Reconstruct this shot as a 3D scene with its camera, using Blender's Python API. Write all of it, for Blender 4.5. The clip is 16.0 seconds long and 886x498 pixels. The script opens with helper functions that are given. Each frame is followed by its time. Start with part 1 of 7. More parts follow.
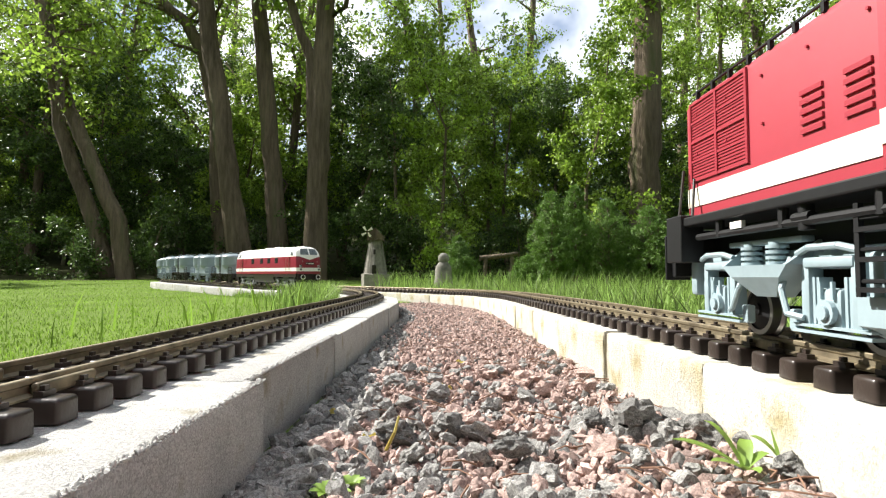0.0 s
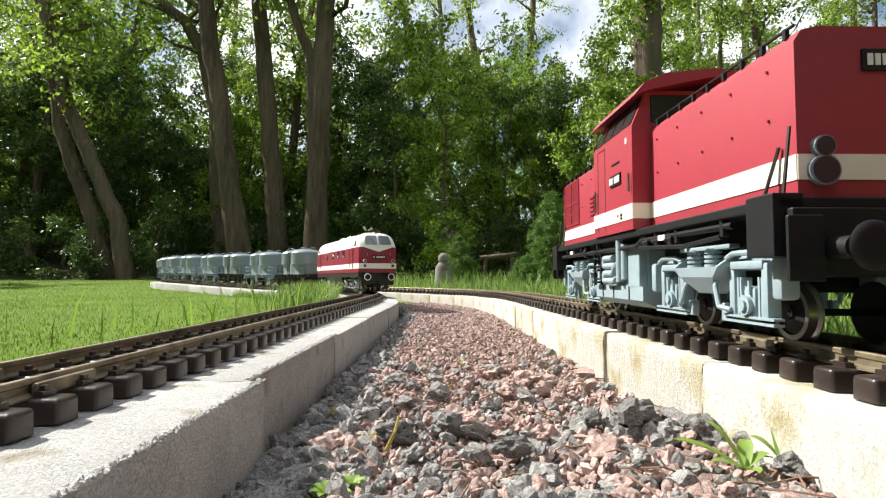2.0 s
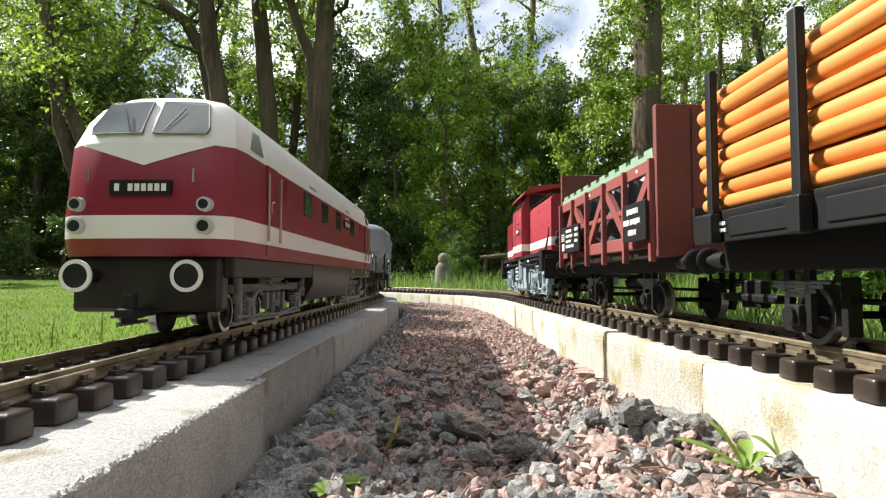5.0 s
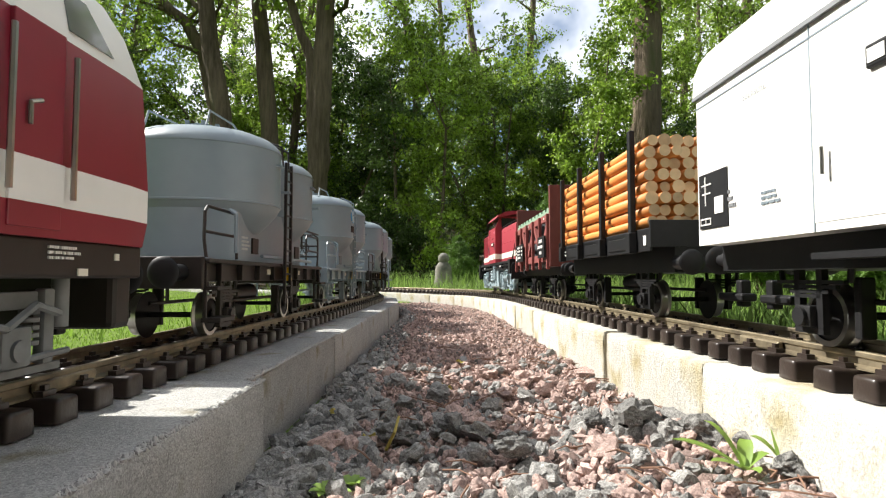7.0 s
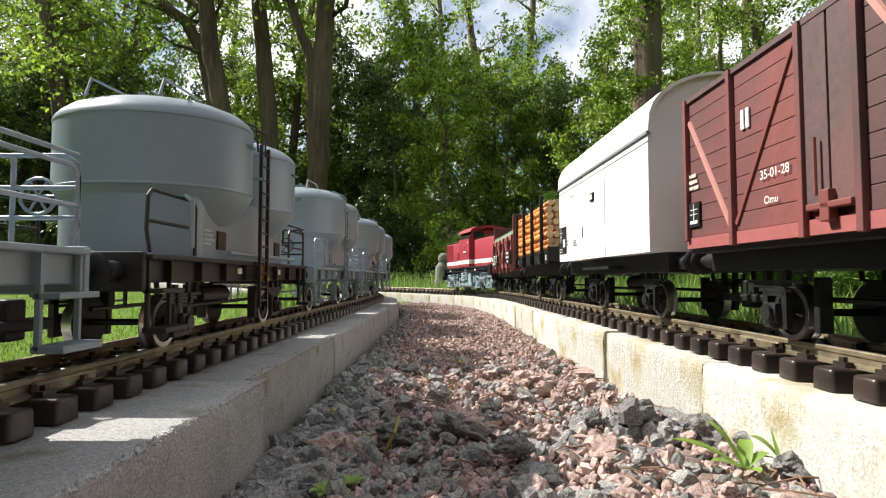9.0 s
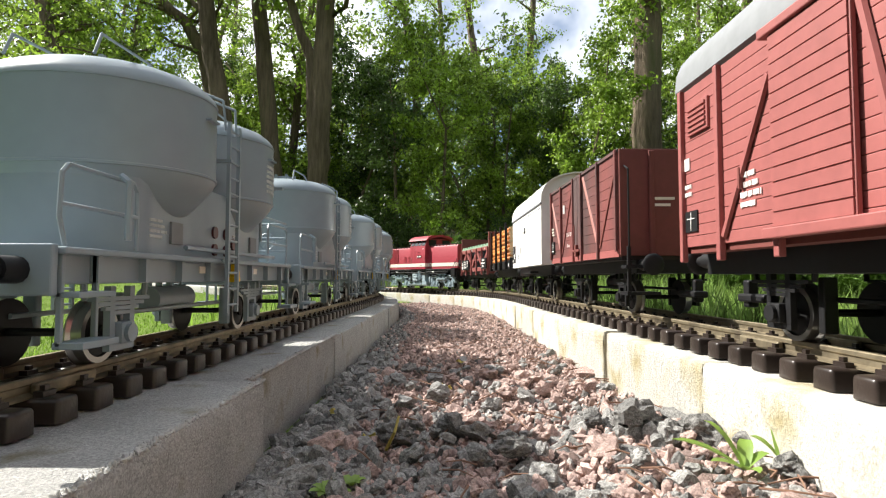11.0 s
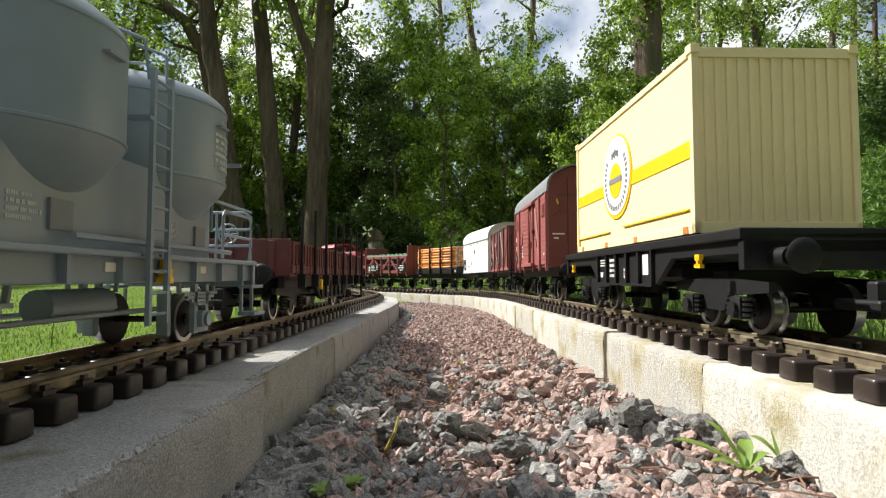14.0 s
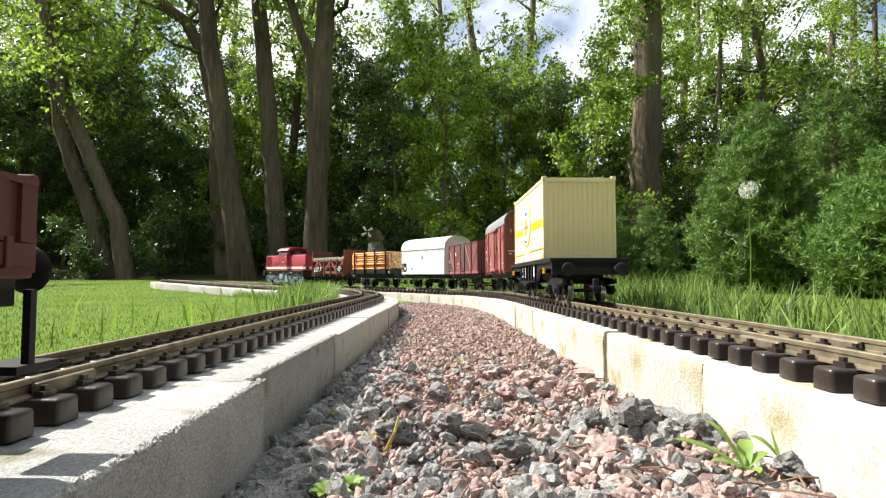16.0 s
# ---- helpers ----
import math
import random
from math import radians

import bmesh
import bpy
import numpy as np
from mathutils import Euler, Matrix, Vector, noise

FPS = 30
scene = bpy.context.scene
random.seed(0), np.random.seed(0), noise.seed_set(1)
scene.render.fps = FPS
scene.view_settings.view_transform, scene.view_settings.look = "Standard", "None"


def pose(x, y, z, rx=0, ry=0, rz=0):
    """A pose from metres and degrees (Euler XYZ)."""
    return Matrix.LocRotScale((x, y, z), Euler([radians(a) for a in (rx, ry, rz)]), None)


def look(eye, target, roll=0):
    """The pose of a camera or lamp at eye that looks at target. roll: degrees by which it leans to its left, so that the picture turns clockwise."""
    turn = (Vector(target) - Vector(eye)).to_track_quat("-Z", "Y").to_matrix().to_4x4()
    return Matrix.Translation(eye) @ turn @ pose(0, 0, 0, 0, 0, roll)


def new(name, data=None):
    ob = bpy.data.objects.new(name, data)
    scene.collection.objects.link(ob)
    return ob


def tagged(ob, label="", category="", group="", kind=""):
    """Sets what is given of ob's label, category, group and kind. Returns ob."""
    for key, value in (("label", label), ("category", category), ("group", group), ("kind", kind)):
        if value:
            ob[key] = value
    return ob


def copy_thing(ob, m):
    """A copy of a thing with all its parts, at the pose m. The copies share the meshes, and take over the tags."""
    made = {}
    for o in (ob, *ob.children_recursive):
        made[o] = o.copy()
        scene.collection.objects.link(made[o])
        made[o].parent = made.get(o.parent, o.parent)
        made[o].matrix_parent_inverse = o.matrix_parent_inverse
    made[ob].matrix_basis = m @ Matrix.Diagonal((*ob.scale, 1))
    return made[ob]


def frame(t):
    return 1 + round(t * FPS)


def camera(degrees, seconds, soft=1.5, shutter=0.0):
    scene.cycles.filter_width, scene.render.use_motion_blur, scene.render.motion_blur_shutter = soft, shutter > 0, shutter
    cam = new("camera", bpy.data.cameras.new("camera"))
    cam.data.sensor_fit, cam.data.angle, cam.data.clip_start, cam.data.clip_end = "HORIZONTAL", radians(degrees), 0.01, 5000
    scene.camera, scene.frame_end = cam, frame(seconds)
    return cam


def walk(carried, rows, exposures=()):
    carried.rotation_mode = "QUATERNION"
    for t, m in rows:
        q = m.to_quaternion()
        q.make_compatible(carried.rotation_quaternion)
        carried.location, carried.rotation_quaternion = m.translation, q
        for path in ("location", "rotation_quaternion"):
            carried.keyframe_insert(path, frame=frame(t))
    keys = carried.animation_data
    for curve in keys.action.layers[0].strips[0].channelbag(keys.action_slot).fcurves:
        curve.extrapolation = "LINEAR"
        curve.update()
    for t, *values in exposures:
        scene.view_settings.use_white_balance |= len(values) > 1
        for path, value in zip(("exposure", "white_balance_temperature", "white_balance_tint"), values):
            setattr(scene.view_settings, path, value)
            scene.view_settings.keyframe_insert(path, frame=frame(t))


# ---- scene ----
cam = camera(76.74, 16.0, soft=1.2)
EYE = 0.064
walk(cam, [(0.0, pose(0, 0, EYE, 92.89, 0, 0)), (16.0, pose(0, 0, EYE, 92.89, 0, 0))], exposures=[(0.0, 1.20), (2.5, 0.97), (4.0, 1.03), (7.0, 1.05), (8.5, 0.87), (11.5, 1.13), (12.5, 1.10), (14.0, 0.73), (15.0, 0.94), (16.0, 1.14)])

# ---------------------------------------------------------------- light
world = bpy.data.worlds.new("world")
scene.world = world
world.use_nodes = True
SUN_EL, SUN_AZ = 44.0, -68.0          # azimuth from +y, clockwise
sky = world.node_tree.nodes.new("ShaderNodeTexSky")
sky.sky_type, sky.sun_disc = "NISHITA", False
sky.sun_elevation, sky.sun_rotation = radians(SUN_EL), radians(SUN_AZ)
bg = world.node_tree.nodes["Background"]
bg.inputs["Strength"].default_value = 0.07
WN, WL = world.node_tree.nodes.new, world.node_tree.links.new
w_tc, w_no, w_rg, w_mx = WN("ShaderNodeTexCoord"), WN("ShaderNodeTexNoise"), WN("ShaderNodeMapRange"), WN("ShaderNodeMix")
w_no.inputs["Scale"].default_value, w_no.inputs["Detail"].default_value = 2.2, 6
w_rg.inputs[1].default_value, w_rg.inputs[2].default_value = 0.45, 0.56      # broken fair-weather cloud
w_mx.data_type = "RGBA"
w_mx.inputs[7].default_value = (11.5, 11.7, 12.0, 1)
WL(w_tc.outputs["Generated"], w_no.inputs["Vector"]), WL(w_no.outputs[0], w_rg.inputs[0]), WL(w_rg.outputs[0], w_mx.inputs[0])
WL(sky.outputs[0], w_mx.inputs[6]), WL(w_mx.outputs[2], bg.inputs[0])
lamp = bpy.data.lights.new("sun", "SUN")
lamp.energy, lamp.angle, lamp.color = 5.0, radians(0.5), (1.0, 0.96, 0.89)
sun = new("sun", lamp)
_e, _a = radians(SUN_EL), radians(SUN_AZ)
sun_from = Vector((math.sin(_a) * math.cos(_e), math.cos(_a) * math.cos(_e), math.sin(_e)))
sun.matrix_world = look(sun_from * 20, (0, 0, 0))

# ---------------------------------------------------------------- materials


def surface(name, color, rough=0.6, metal=0.0, vary=0.12, grain=60.0, blotch=8.0, bump=0.0, dirt=None, dirt_amount=0.0,
            island=0.0, each=0.0, spec=0.5, translucent=0.0, stretch=(1, 1, 1), relief=0.002, fine=5, crisp=0.5, speckle=0.0, speck=0.3):
    """Paint, stone or wood: colour with grain and blotches, dirt in patches, fine relief."""
    m = bpy.data.materials.new(name)
    m.use_nodes = True
    nt = m.node_tree
    b = nt.nodes["Principled BSDF"]
    N, L = nt.nodes.new, nt.links.new
    tc = N("ShaderNodeTexCoord")
    mp = N("ShaderNodeMapping")
    mp.inputs["Scale"].default_value = stretch
    L(tc.outputs["Object"], mp.inputs[0])
    n1, n2 = N("ShaderNodeTexNoise"), N("ShaderNodeTexNoise")
    n1.inputs["Scale"].default_value, n2.inputs["Scale"].default_value = grain, blotch
    n1.inputs["Detail"].default_value, n2.inputs["Detail"].default_value = fine, 6
    n1.inputs["Roughness"].default_value = crisp
    L(mp.outputs[0], n1.inputs["Vector"]), L(mp.outputs[0], n2.inputs["Vector"])
    add = N("ShaderNodeMath")
    add.operation = "ADD"
    L(n1.outputs[0], add.inputs[0]), L(n2.outputs[0], add.inputs[1])
    last = add.outputs[0]
    if island or each:
        rnd = N("ShaderNodeNewGeometry") if island else N("ShaderNodeObjectInfo")
        mul = N("ShaderNodeMath")
        mul.operation = "MULTIPLY_ADD"
        mul.inputs[1].default_value = (island or each) / max(vary, 0.01)
        L(rnd.outputs["Random Per Island" if island else "Random"], mul.inputs[0]), L(last, mul.inputs[2])
        sub = N("ShaderNodeMath")
        sub.operation = "SUBTRACT"
        sub.inputs[1].default_value = 0.5 * (island or each) / max(vary, 0.01)
        L(mul.outputs[0], sub.inputs[0])
        last = sub.outputs[0]
    rng = N("ShaderNodeMapRange")
    rng.clamp = False
    rng.inputs[1].default_value, rng.inputs[2].default_value = 0.5, 1.5
    rng.inputs[3].default_value, rng.inputs[4].default_value = 1 - vary * 1.4, 1 + vary * 1.4
    L(last, rng.inputs[0])
    sc = N("ShaderNodeVectorMath")
    sc.operation = "SCALE"
    sc.inputs[0].default_value = color
    L(rng.outputs[0], sc.inputs["Scale"])
    out = sc.outputs[0]
    if speckle:     # single grains of sand and grit
        vo, vr, vm = N("ShaderNodeTexVoronoi"), N("ShaderNodeMapRange"), N("ShaderNodeVectorMath")
        vo.inputs["Scale"].default_value = speckle
        L(mp.outputs[0], vo.inputs["Vector"])
        sp = N("ShaderNodeSeparateColor")
        L(vo.outputs["Color"], sp.inputs[0])
        vr.inputs[3].default_value, vr.inputs[4].default_value = 1 - speck, 1 + speck
        L(sp.outputs[0], vr.inputs[0])
        vm.operation = "SCALE"
        L(out, vm.inputs[0]), L(vr.outputs[0], vm.inputs["Scale"])
        out = vm.outputs[0]
    if dirt:
        r2 = N("ShaderNodeMapRange")
        r2.inputs[1].default_value, r2.inputs[2].default_value = 0.62 - 0.3 * dirt_amount, 0.78 - 0.15 * dirt_amount
        L(n2.outputs[0], r2.inputs[0])
        mx = N("ShaderNodeMix")
        mx.data_type = "RGBA"
        mx.inputs[7].default_value = (*dirt, 1)
        L(r2.outputs[0], mx.inputs[0]), L(out, mx.inputs[6])
        out = mx.outputs[2]
    L(out, b.inputs["Base Color"])
    b.inputs["Roughness"].default_value, b.inputs["Metallic"].default_value = rough, metal
    b.inputs["Specular IOR Level"].default_value = spec
    if bump:
        bp = N("ShaderNodeBump")
        bp.inputs["Strength"].default_value, bp.inputs["Distance"].default_value = min(bump, 1.0), relief
        L(n1.outputs[0], bp.inputs["Height"]), L(bp.outputs[0], b.inputs["Normal"])
    if translucent:
        tr, mix = N("ShaderNodeBsdfTranslucent"), N("ShaderNodeMixShader")
        mix.inputs[0].default_value = translucent
        L(out, tr.inputs[0])
        L(b.outputs[0], mix.inputs[1]), L(tr.outputs[0], mix.inputs[2])
        L(mix.outputs[0], nt.nodes["Material Output"].inputs[0])
    return m


M = {
    "concrete": surface("concrete", (0.43, 0.425, 0.405), 0.92, vary=0.22, grain=380, blotch=26, bump=1.0, relief=0.0022, fine=8, crisp=0.7, spec=0.2, speckle=1300, speck=0.24, dirt=(0.24, 0.21, 0.13), dirt_amount=0.12, each=0.08),
    "grit": surface("concrete_grit", (0.43, 0.425, 0.405), 0.92, vary=0.2, grain=400, blotch=60, spec=0.2),
    "concrete_pale": surface("pale_concrete", (0.52, 0.505, 0.455), 0.92, vary=0.20, grain=320, blotch=22, bump=0.9, relief=0.0018, fine=8, crisp=0.7, spec=0.2, speckle=1100, speck=0.14, dirt=(0.31, 0.25, 0.10), dirt_amount=0.42, each=0.1),
    "sleeper": surface("brown_sleeper_plastic", (0.032, 0.023, 0.019), 0.34, vary=0.2, grain=300, blotch=40, bump=0.12, each=0.1),
    "rail": surface("weathered_brass_rail", (0.27, 0.225, 0.15), 0.48, 0.6, vary=0.3, grain=180, blotch=30, bump=0.15, dirt=(0.07, 0.055, 0.04), dirt_amount=0.4),
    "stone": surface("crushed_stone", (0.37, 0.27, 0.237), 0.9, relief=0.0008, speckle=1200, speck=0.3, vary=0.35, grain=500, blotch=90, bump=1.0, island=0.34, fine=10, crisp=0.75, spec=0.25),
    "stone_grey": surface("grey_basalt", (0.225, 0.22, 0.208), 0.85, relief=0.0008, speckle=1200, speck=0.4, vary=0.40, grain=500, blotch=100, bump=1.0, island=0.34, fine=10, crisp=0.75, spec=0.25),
    "soil": surface("gravel_soil", (0.07, 0.054, 0.046), 0.95, vary=0.35, grain=160, blotch=22, bump=0.9),
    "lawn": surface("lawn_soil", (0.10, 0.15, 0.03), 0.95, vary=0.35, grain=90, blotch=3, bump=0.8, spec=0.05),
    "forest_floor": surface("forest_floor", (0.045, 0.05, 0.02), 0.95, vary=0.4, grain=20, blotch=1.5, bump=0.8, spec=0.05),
    # broad blotches in the grass colour also stand in for tree shade on the lawn
    "grass": surface("grass_blades", (0.175, 0.285, 0.042), 0.55, vary=0.3, grain=12, blotch=1.6, island=0.30, translucent=0.45, spec=0.2),
    "tall_grass": surface("tall_grass_blades", (0.19, 0.29, 0.07), 0.5, vary=0.2, grain=30, blotch=2, island=0.5, translucent=0.4, spec=0.25),
    "bark": surface("bark", (0.155, 0.122, 0.088), 0.95, dirt=(0.085, 0.10, 0.045), dirt_amount=0.2, vary=0.6, grain=26, blotch=4, bump=1.0, stretch=(1, 1, 0.13), relief=0.05, fine=8, crisp=0.65, spec=0.1),
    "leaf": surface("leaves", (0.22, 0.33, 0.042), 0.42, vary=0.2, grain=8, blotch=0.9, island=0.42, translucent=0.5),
    # shaded copy of the leaves: the wood's deep shade is put into this colour
    "leaf_shade_tone": surface("leaves_with_painted_shade", (0.075, 0.13, 0.028), 0.42, vary=0.25, grain=8, blotch=0.9, island=0.42, translucent=0.4),
    "needle": surface("conifer_sprays", (0.115, 0.21, 0.034), 0.55, vary=0.2, grain=20, blotch=3, island=0.30, translucent=0.25),
    "red": surface("red_paint", (0.315, 0.034, 0.050), 0.42, vary=0.06, grain=90, blotch=14),
    "crimson": surface("deep_crimson_paint", (0.235, 0.018, 0.034), 0.38, vary=0.06, grain=90, blotch=14),
    "oxide_dark": surface("dark_red_brown_paint", (0.115, 0.030, 0.027), 0.6, vary=0.14, grain=160, blotch=20),
    "oxide": surface("red_brown_paint", (0.165, 0.042, 0.034), 0.62, vary=0.12, grain=160, blotch=20, bump=0.05),
    "oxide_light": surface("faded_red_brown", (0.295, 0.086, 0.078), 0.6, vary=0.12, grain=160, blotch=20, bump=0.05),
    "white": surface("white_paint", (0.80, 0.79, 0.75), 0.4, vary=0.04, grain=60, blotch=12),
    "cream": surface("cream_stripe", (0.78, 0.73, 0.62), 0.45, vary=0.05, grain=60, blotch=12),
    "black": surface("black_plastic", (0.012, 0.012, 0.013), 0.5, spec=0.3, vary=0.25, grain=200, blotch=30),
    "dark": surface("dark_brown_frame", (0.022, 0.017, 0.015), 0.45, spec=0.4, vary=0.2, grain=120, blotch=30),
    "grey_roof": surface("grey_roof", (0.20, 0.21, 0.22), 0.6, vary=0.12, grain=120, blotch=16),
    "bogie": surface("blue_grey_bogie", (0.28, 0.36, 0.39), 0.5, vary=0.1, grain=150, blotch=30),
    "silo": surface("silo_grey", (0.235, 0.285, 0.32), 0.36, vary=0.05, grain=90, blotch=14),
    "oxide_pale": surface("pale_brace", (0.42, 0.19, 0.16), 0.6, vary=0.1, grain=160, blotch=20),
    "steel": surface("bright_steel", (0.40, 0.39, 0.37), 0.3, 0.9, vary=0.15, grain=90, blotch=20),
    "yellow": surface("pale_yellow_container", (0.90, 0.77, 0.43), 0.45, vary=0.04, grain=80, blotch=12),
    "yellow_deep": surface("strong_yellow", (0.85, 0.52, 0.01), 0.45, vary=0.05, grain=80, blotch=12),
    "log_bark": surface("orange_log", (0.62, 0.24, 0.055), 0.55, vary=0.25, grain=60, blotch=18, stretch=(1, 0.3, 1), each=0.12),
    "log_end": surface("log_end", (0.55, 0.40, 0.23), 0.7, vary=0.18, grain=160, blotch=60, each=0.2),
    "oxide_mid": surface("matt_red_brown", (0.235, 0.062, 0.054), 0.62, vary=0.14, grain=160, blotch=20),
    "drum": surface("dark_grey_drum", (0.055, 0.06, 0.066), 0.5, vary=0.15, grain=120, blotch=20),
    "mark": surface("faded_white_marking", (0.52, 0.54, 0.53), 0.6, vary=0.1, grain=120, blotch=20),
    "weed": surface("fresh_weed", (0.24, 0.37, 0.07), 0.5, vary=0.15, grain=150, blotch=40, translucent=0.35),
    "signal_red": surface("dull_signal_red", (0.08, 0.012, 0.012), 0.4),
    "tarp": surface("grey_green_tarp", (0.22, 0.33, 0.23), 0.7, vary=0.1, grain=120, blotch=20),
    "dark_glass": surface("dark_window", (0.03, 0.035, 0.035), 0.08, vary=0.1, grain=20, blotch=5, spec=0.8),
    "pane": surface("pale_cab_pane", (0.15, 0.165, 0.165), 0.06, vary=0.25, grain=30, blotch=18, spec=0.8),
    "granite": surface("weathered_stone_figure", (0.23, 0.215, 0.185), 0.9, dirt=(0.10, 0.095, 0.08), dirt_amount=0.45, vary=0.35, grain=60, blotch=14, bump=0.6),
    "seed": surface("dandelion_fluff", (0.75, 0.74, 0.70), 0.9, vary=0.1, grain=60, blotch=14, translucent=0.3),
}

# ---------------------------------------------------------------- mesh helpers


def part(name, bm, material, parent=None, label="", smooth=False):
    me = bpy.data.meshes.new(name)
    bm.normal_update()
    bm.to_mesh(me)
    bm.free()
    for mt in (material if isinstance(material, (list, tuple)) else [material]):
        me.materials.append(M[mt] if isinstance(mt, str) else mt)
    if smooth:
        me.polygons.foreach_set("use_smooth", [True] * len(me.polygons))
        if smooth != "all":
            me.set_sharp_from_angle(angle=radians(40))
    ob = new(name, me)
    if parent is not None:
        ob.parent = parent
    if label:
        ob["label"] = label
    return ob


def mesh_part(name, verts, faces, material, parent=None, label=""):
    me = bpy.data.meshes.new(name)
    me.from_pydata(verts, [], faces)
    me.materials.append(M[material])
    ob = new(name, me)
    if parent is not None:
        ob.parent = parent
    if label:
        ob["label"] = label
    return ob


def box(bm, x0, x1, y0, y1, z0, z1, bevel=0.0):
    """A box, with its edges rounded by bevel."""
    r = bmesh.ops.create_cube(bm, size=1)
    vs = r["verts"]
    bmesh.ops.scale(bm, vec=(x1 - x0, y1 - y0, z1 - z0), verts=vs)
    bmesh.ops.translate(bm, vec=((x0 + x1) / 2, (y0 + y1) / 2, (z0 + z1) / 2), verts=vs)
    if bevel:
        es = list({e for v in vs for e in v.link_edges})
        bmesh.ops.bevel(bm, geom=es, offset=bevel, segments=2, affect="EDGES", profile=0.5)
    return bm


def boxes(*rows, bevel=0.0):
    bm = bmesh.new()
    for r in rows:
        box(bm, *r, bevel=bevel)
    return bm


def tube(bm, a, b, r, n=8, r2=None):
    a, b = Vector(a), Vector(b)
    q = (b - a).to_track_quat("Z", "Y").to_matrix().to_4x4()
    bmesh.ops.create_cone(bm, cap_ends=True, segments=n, radius1=r, radius2=r if r2 is None else r2, depth=(b - a).length,
                          matrix=Matrix.Translation((a + b) / 2) @ q)
    return bm


def pipe(bm, pts, r, n=6):
    for a, b in zip(pts, pts[1:]):
        tube(bm, a, b, r, n)
    for p in pts[1:-1]:
        bmesh.ops.create_icosphere(bm, subdivisions=1, radius=r * 1.02, matrix=Matrix.Translation(p))
    return bm


def pipes(r, *runs, n=6):
    bm = bmesh.new()
    for pts in runs:
        pipe(bm, pts, r, n)
    return bm


def profile(bm, pts, y0, y1, cap=True):
    """A closed outline in x, z drawn out along y."""
    a = [bm.verts.new((x, y0, z)) for x, z in pts]
    b = [bm.verts.new((x, y1, z)) for x, z in pts]
    n = len(pts)
    for i in range(n):
        bm.faces.new((a[i], a[(i + 1) % n], b[(i + 1) % n], b[i]))
    if cap:
        bm.faces.new(a[::-1]), bm.faces.new(b)
    bmesh.ops.recalc_face_normals(bm, faces=bm.faces[:])
    return bm


def lathe(bm, rings, n=32, sx=1.0, sy=1.0, cx=0.0, cy=0.0):
    """Rings of (radius, z) turned round the z axis."""
    prev = None
    for r, z in rings:
        vs = [bm.verts.new((cx + sx * r * math.cos(2 * math.pi * i / n), cy + sy * r * math.sin(2 * math.pi * i / n), z)) for i in range(n)]
        if prev:
            for i in range(n):
                bm.faces.new((prev[i], prev[(i + 1) % n], vs[(i + 1) % n], vs[i]))
        else:
            bm.faces.new(vs[::-1])
        prev = vs
    bm.faces.new(prev)
    return bm


def thing(name, label, category, group="", kind=""):
    return tagged(new(name), label, category, group, kind)


# ---------------------------------------------------------------- the two lines


class Line:
    """A smooth way through points of the plan, with its length as parameter (s = 0 at y = 0)."""

    def __init__(self, pts, rise):
        P = np.array(pts, float)
        P = np.vstack([2 * P[0] - P[1], P, 2 * P[-1] - P[-2]])
        out = []
        for i in range(1, len(P) - 2):
            for u in np.linspace(0, 1, 24, endpoint=False):
                a, b, c, d = P[i - 1:i + 3]
                out.append(0.5 * (2 * b + (c - a) * u + (2 * a - 5 * b + 4 * c - d) * u * u + (3 * b - a - 3 * c + d) * u ** 3))
        out.append(P[-2])
        self.p = np.array(out)
        seg = np.hypot(*np.diff(self.p, axis=0).T)
        self.s = np.concatenate([[0], np.cumsum(seg)])
        k = int(np.argmax(self.p[:, 1] >= 0))
        self.s -= self.s[k]
        self.rise = rise

    def at(self, s):
        x, y = np.interp(s, self.s, self.p[:, 0]), np.interp(s, self.s, self.p[:, 1])
        z = np.interp(s, *zip(*self.rise))
        return Vector((x, y, z))

    def way(self, s):
        return (self.at(s + 0.02) - self.at(s - 0.02)).normalized()

    def place(self, s, half=0.0):
        """A pose on the line, facing along growing s; half: half its wheelbase."""
        a, b = self.at(s - max(half, 0.02)), self.at(s + max(half, 0.02))
        d = b - a
        return Matrix.Translation((a + b) / 2) @ Matrix.Rotation(math.atan2(-d.x, d.y), 4, "Z") @ Matrix.Rotation(math.atan2(d.z, math.hypot(d.x, d.y)), 4, "X")


# heights are those of the bed on which the sleepers lie
LEFT = Line([(-0.215, -9.0), (-0.215, -5.0), (-0.215, -3.0), (-0.214, -2.0), (-0.212, -1.2), (-0.210, -0.6), (-0.208, 0.0), (-0.205, 0.8), (-0.200, 1.3), (-0.208, 1.58), (-0.25, 1.83), (-0.345, 2.12), (-0.491, 2.34),
             (-0.718, 2.65), (-0.969, 2.938), (-1.22, 3.227), (-1.47, 3.517), (-1.73, 3.797), (-1.963, 4.098), (-2.20, 4.46), (-2.47, 4.98), (-3.4, 6.9), (-5.5, 11.0)],
            [(-9, 0), (2.4, 0), (2.8, 0.001), (3.17, 0.003), (3.55, 0.009), (3.94, 0.014), (4.32, 0.0215), (4.7, 0.0246), (5.4, 0.028), (12, 0.03)])
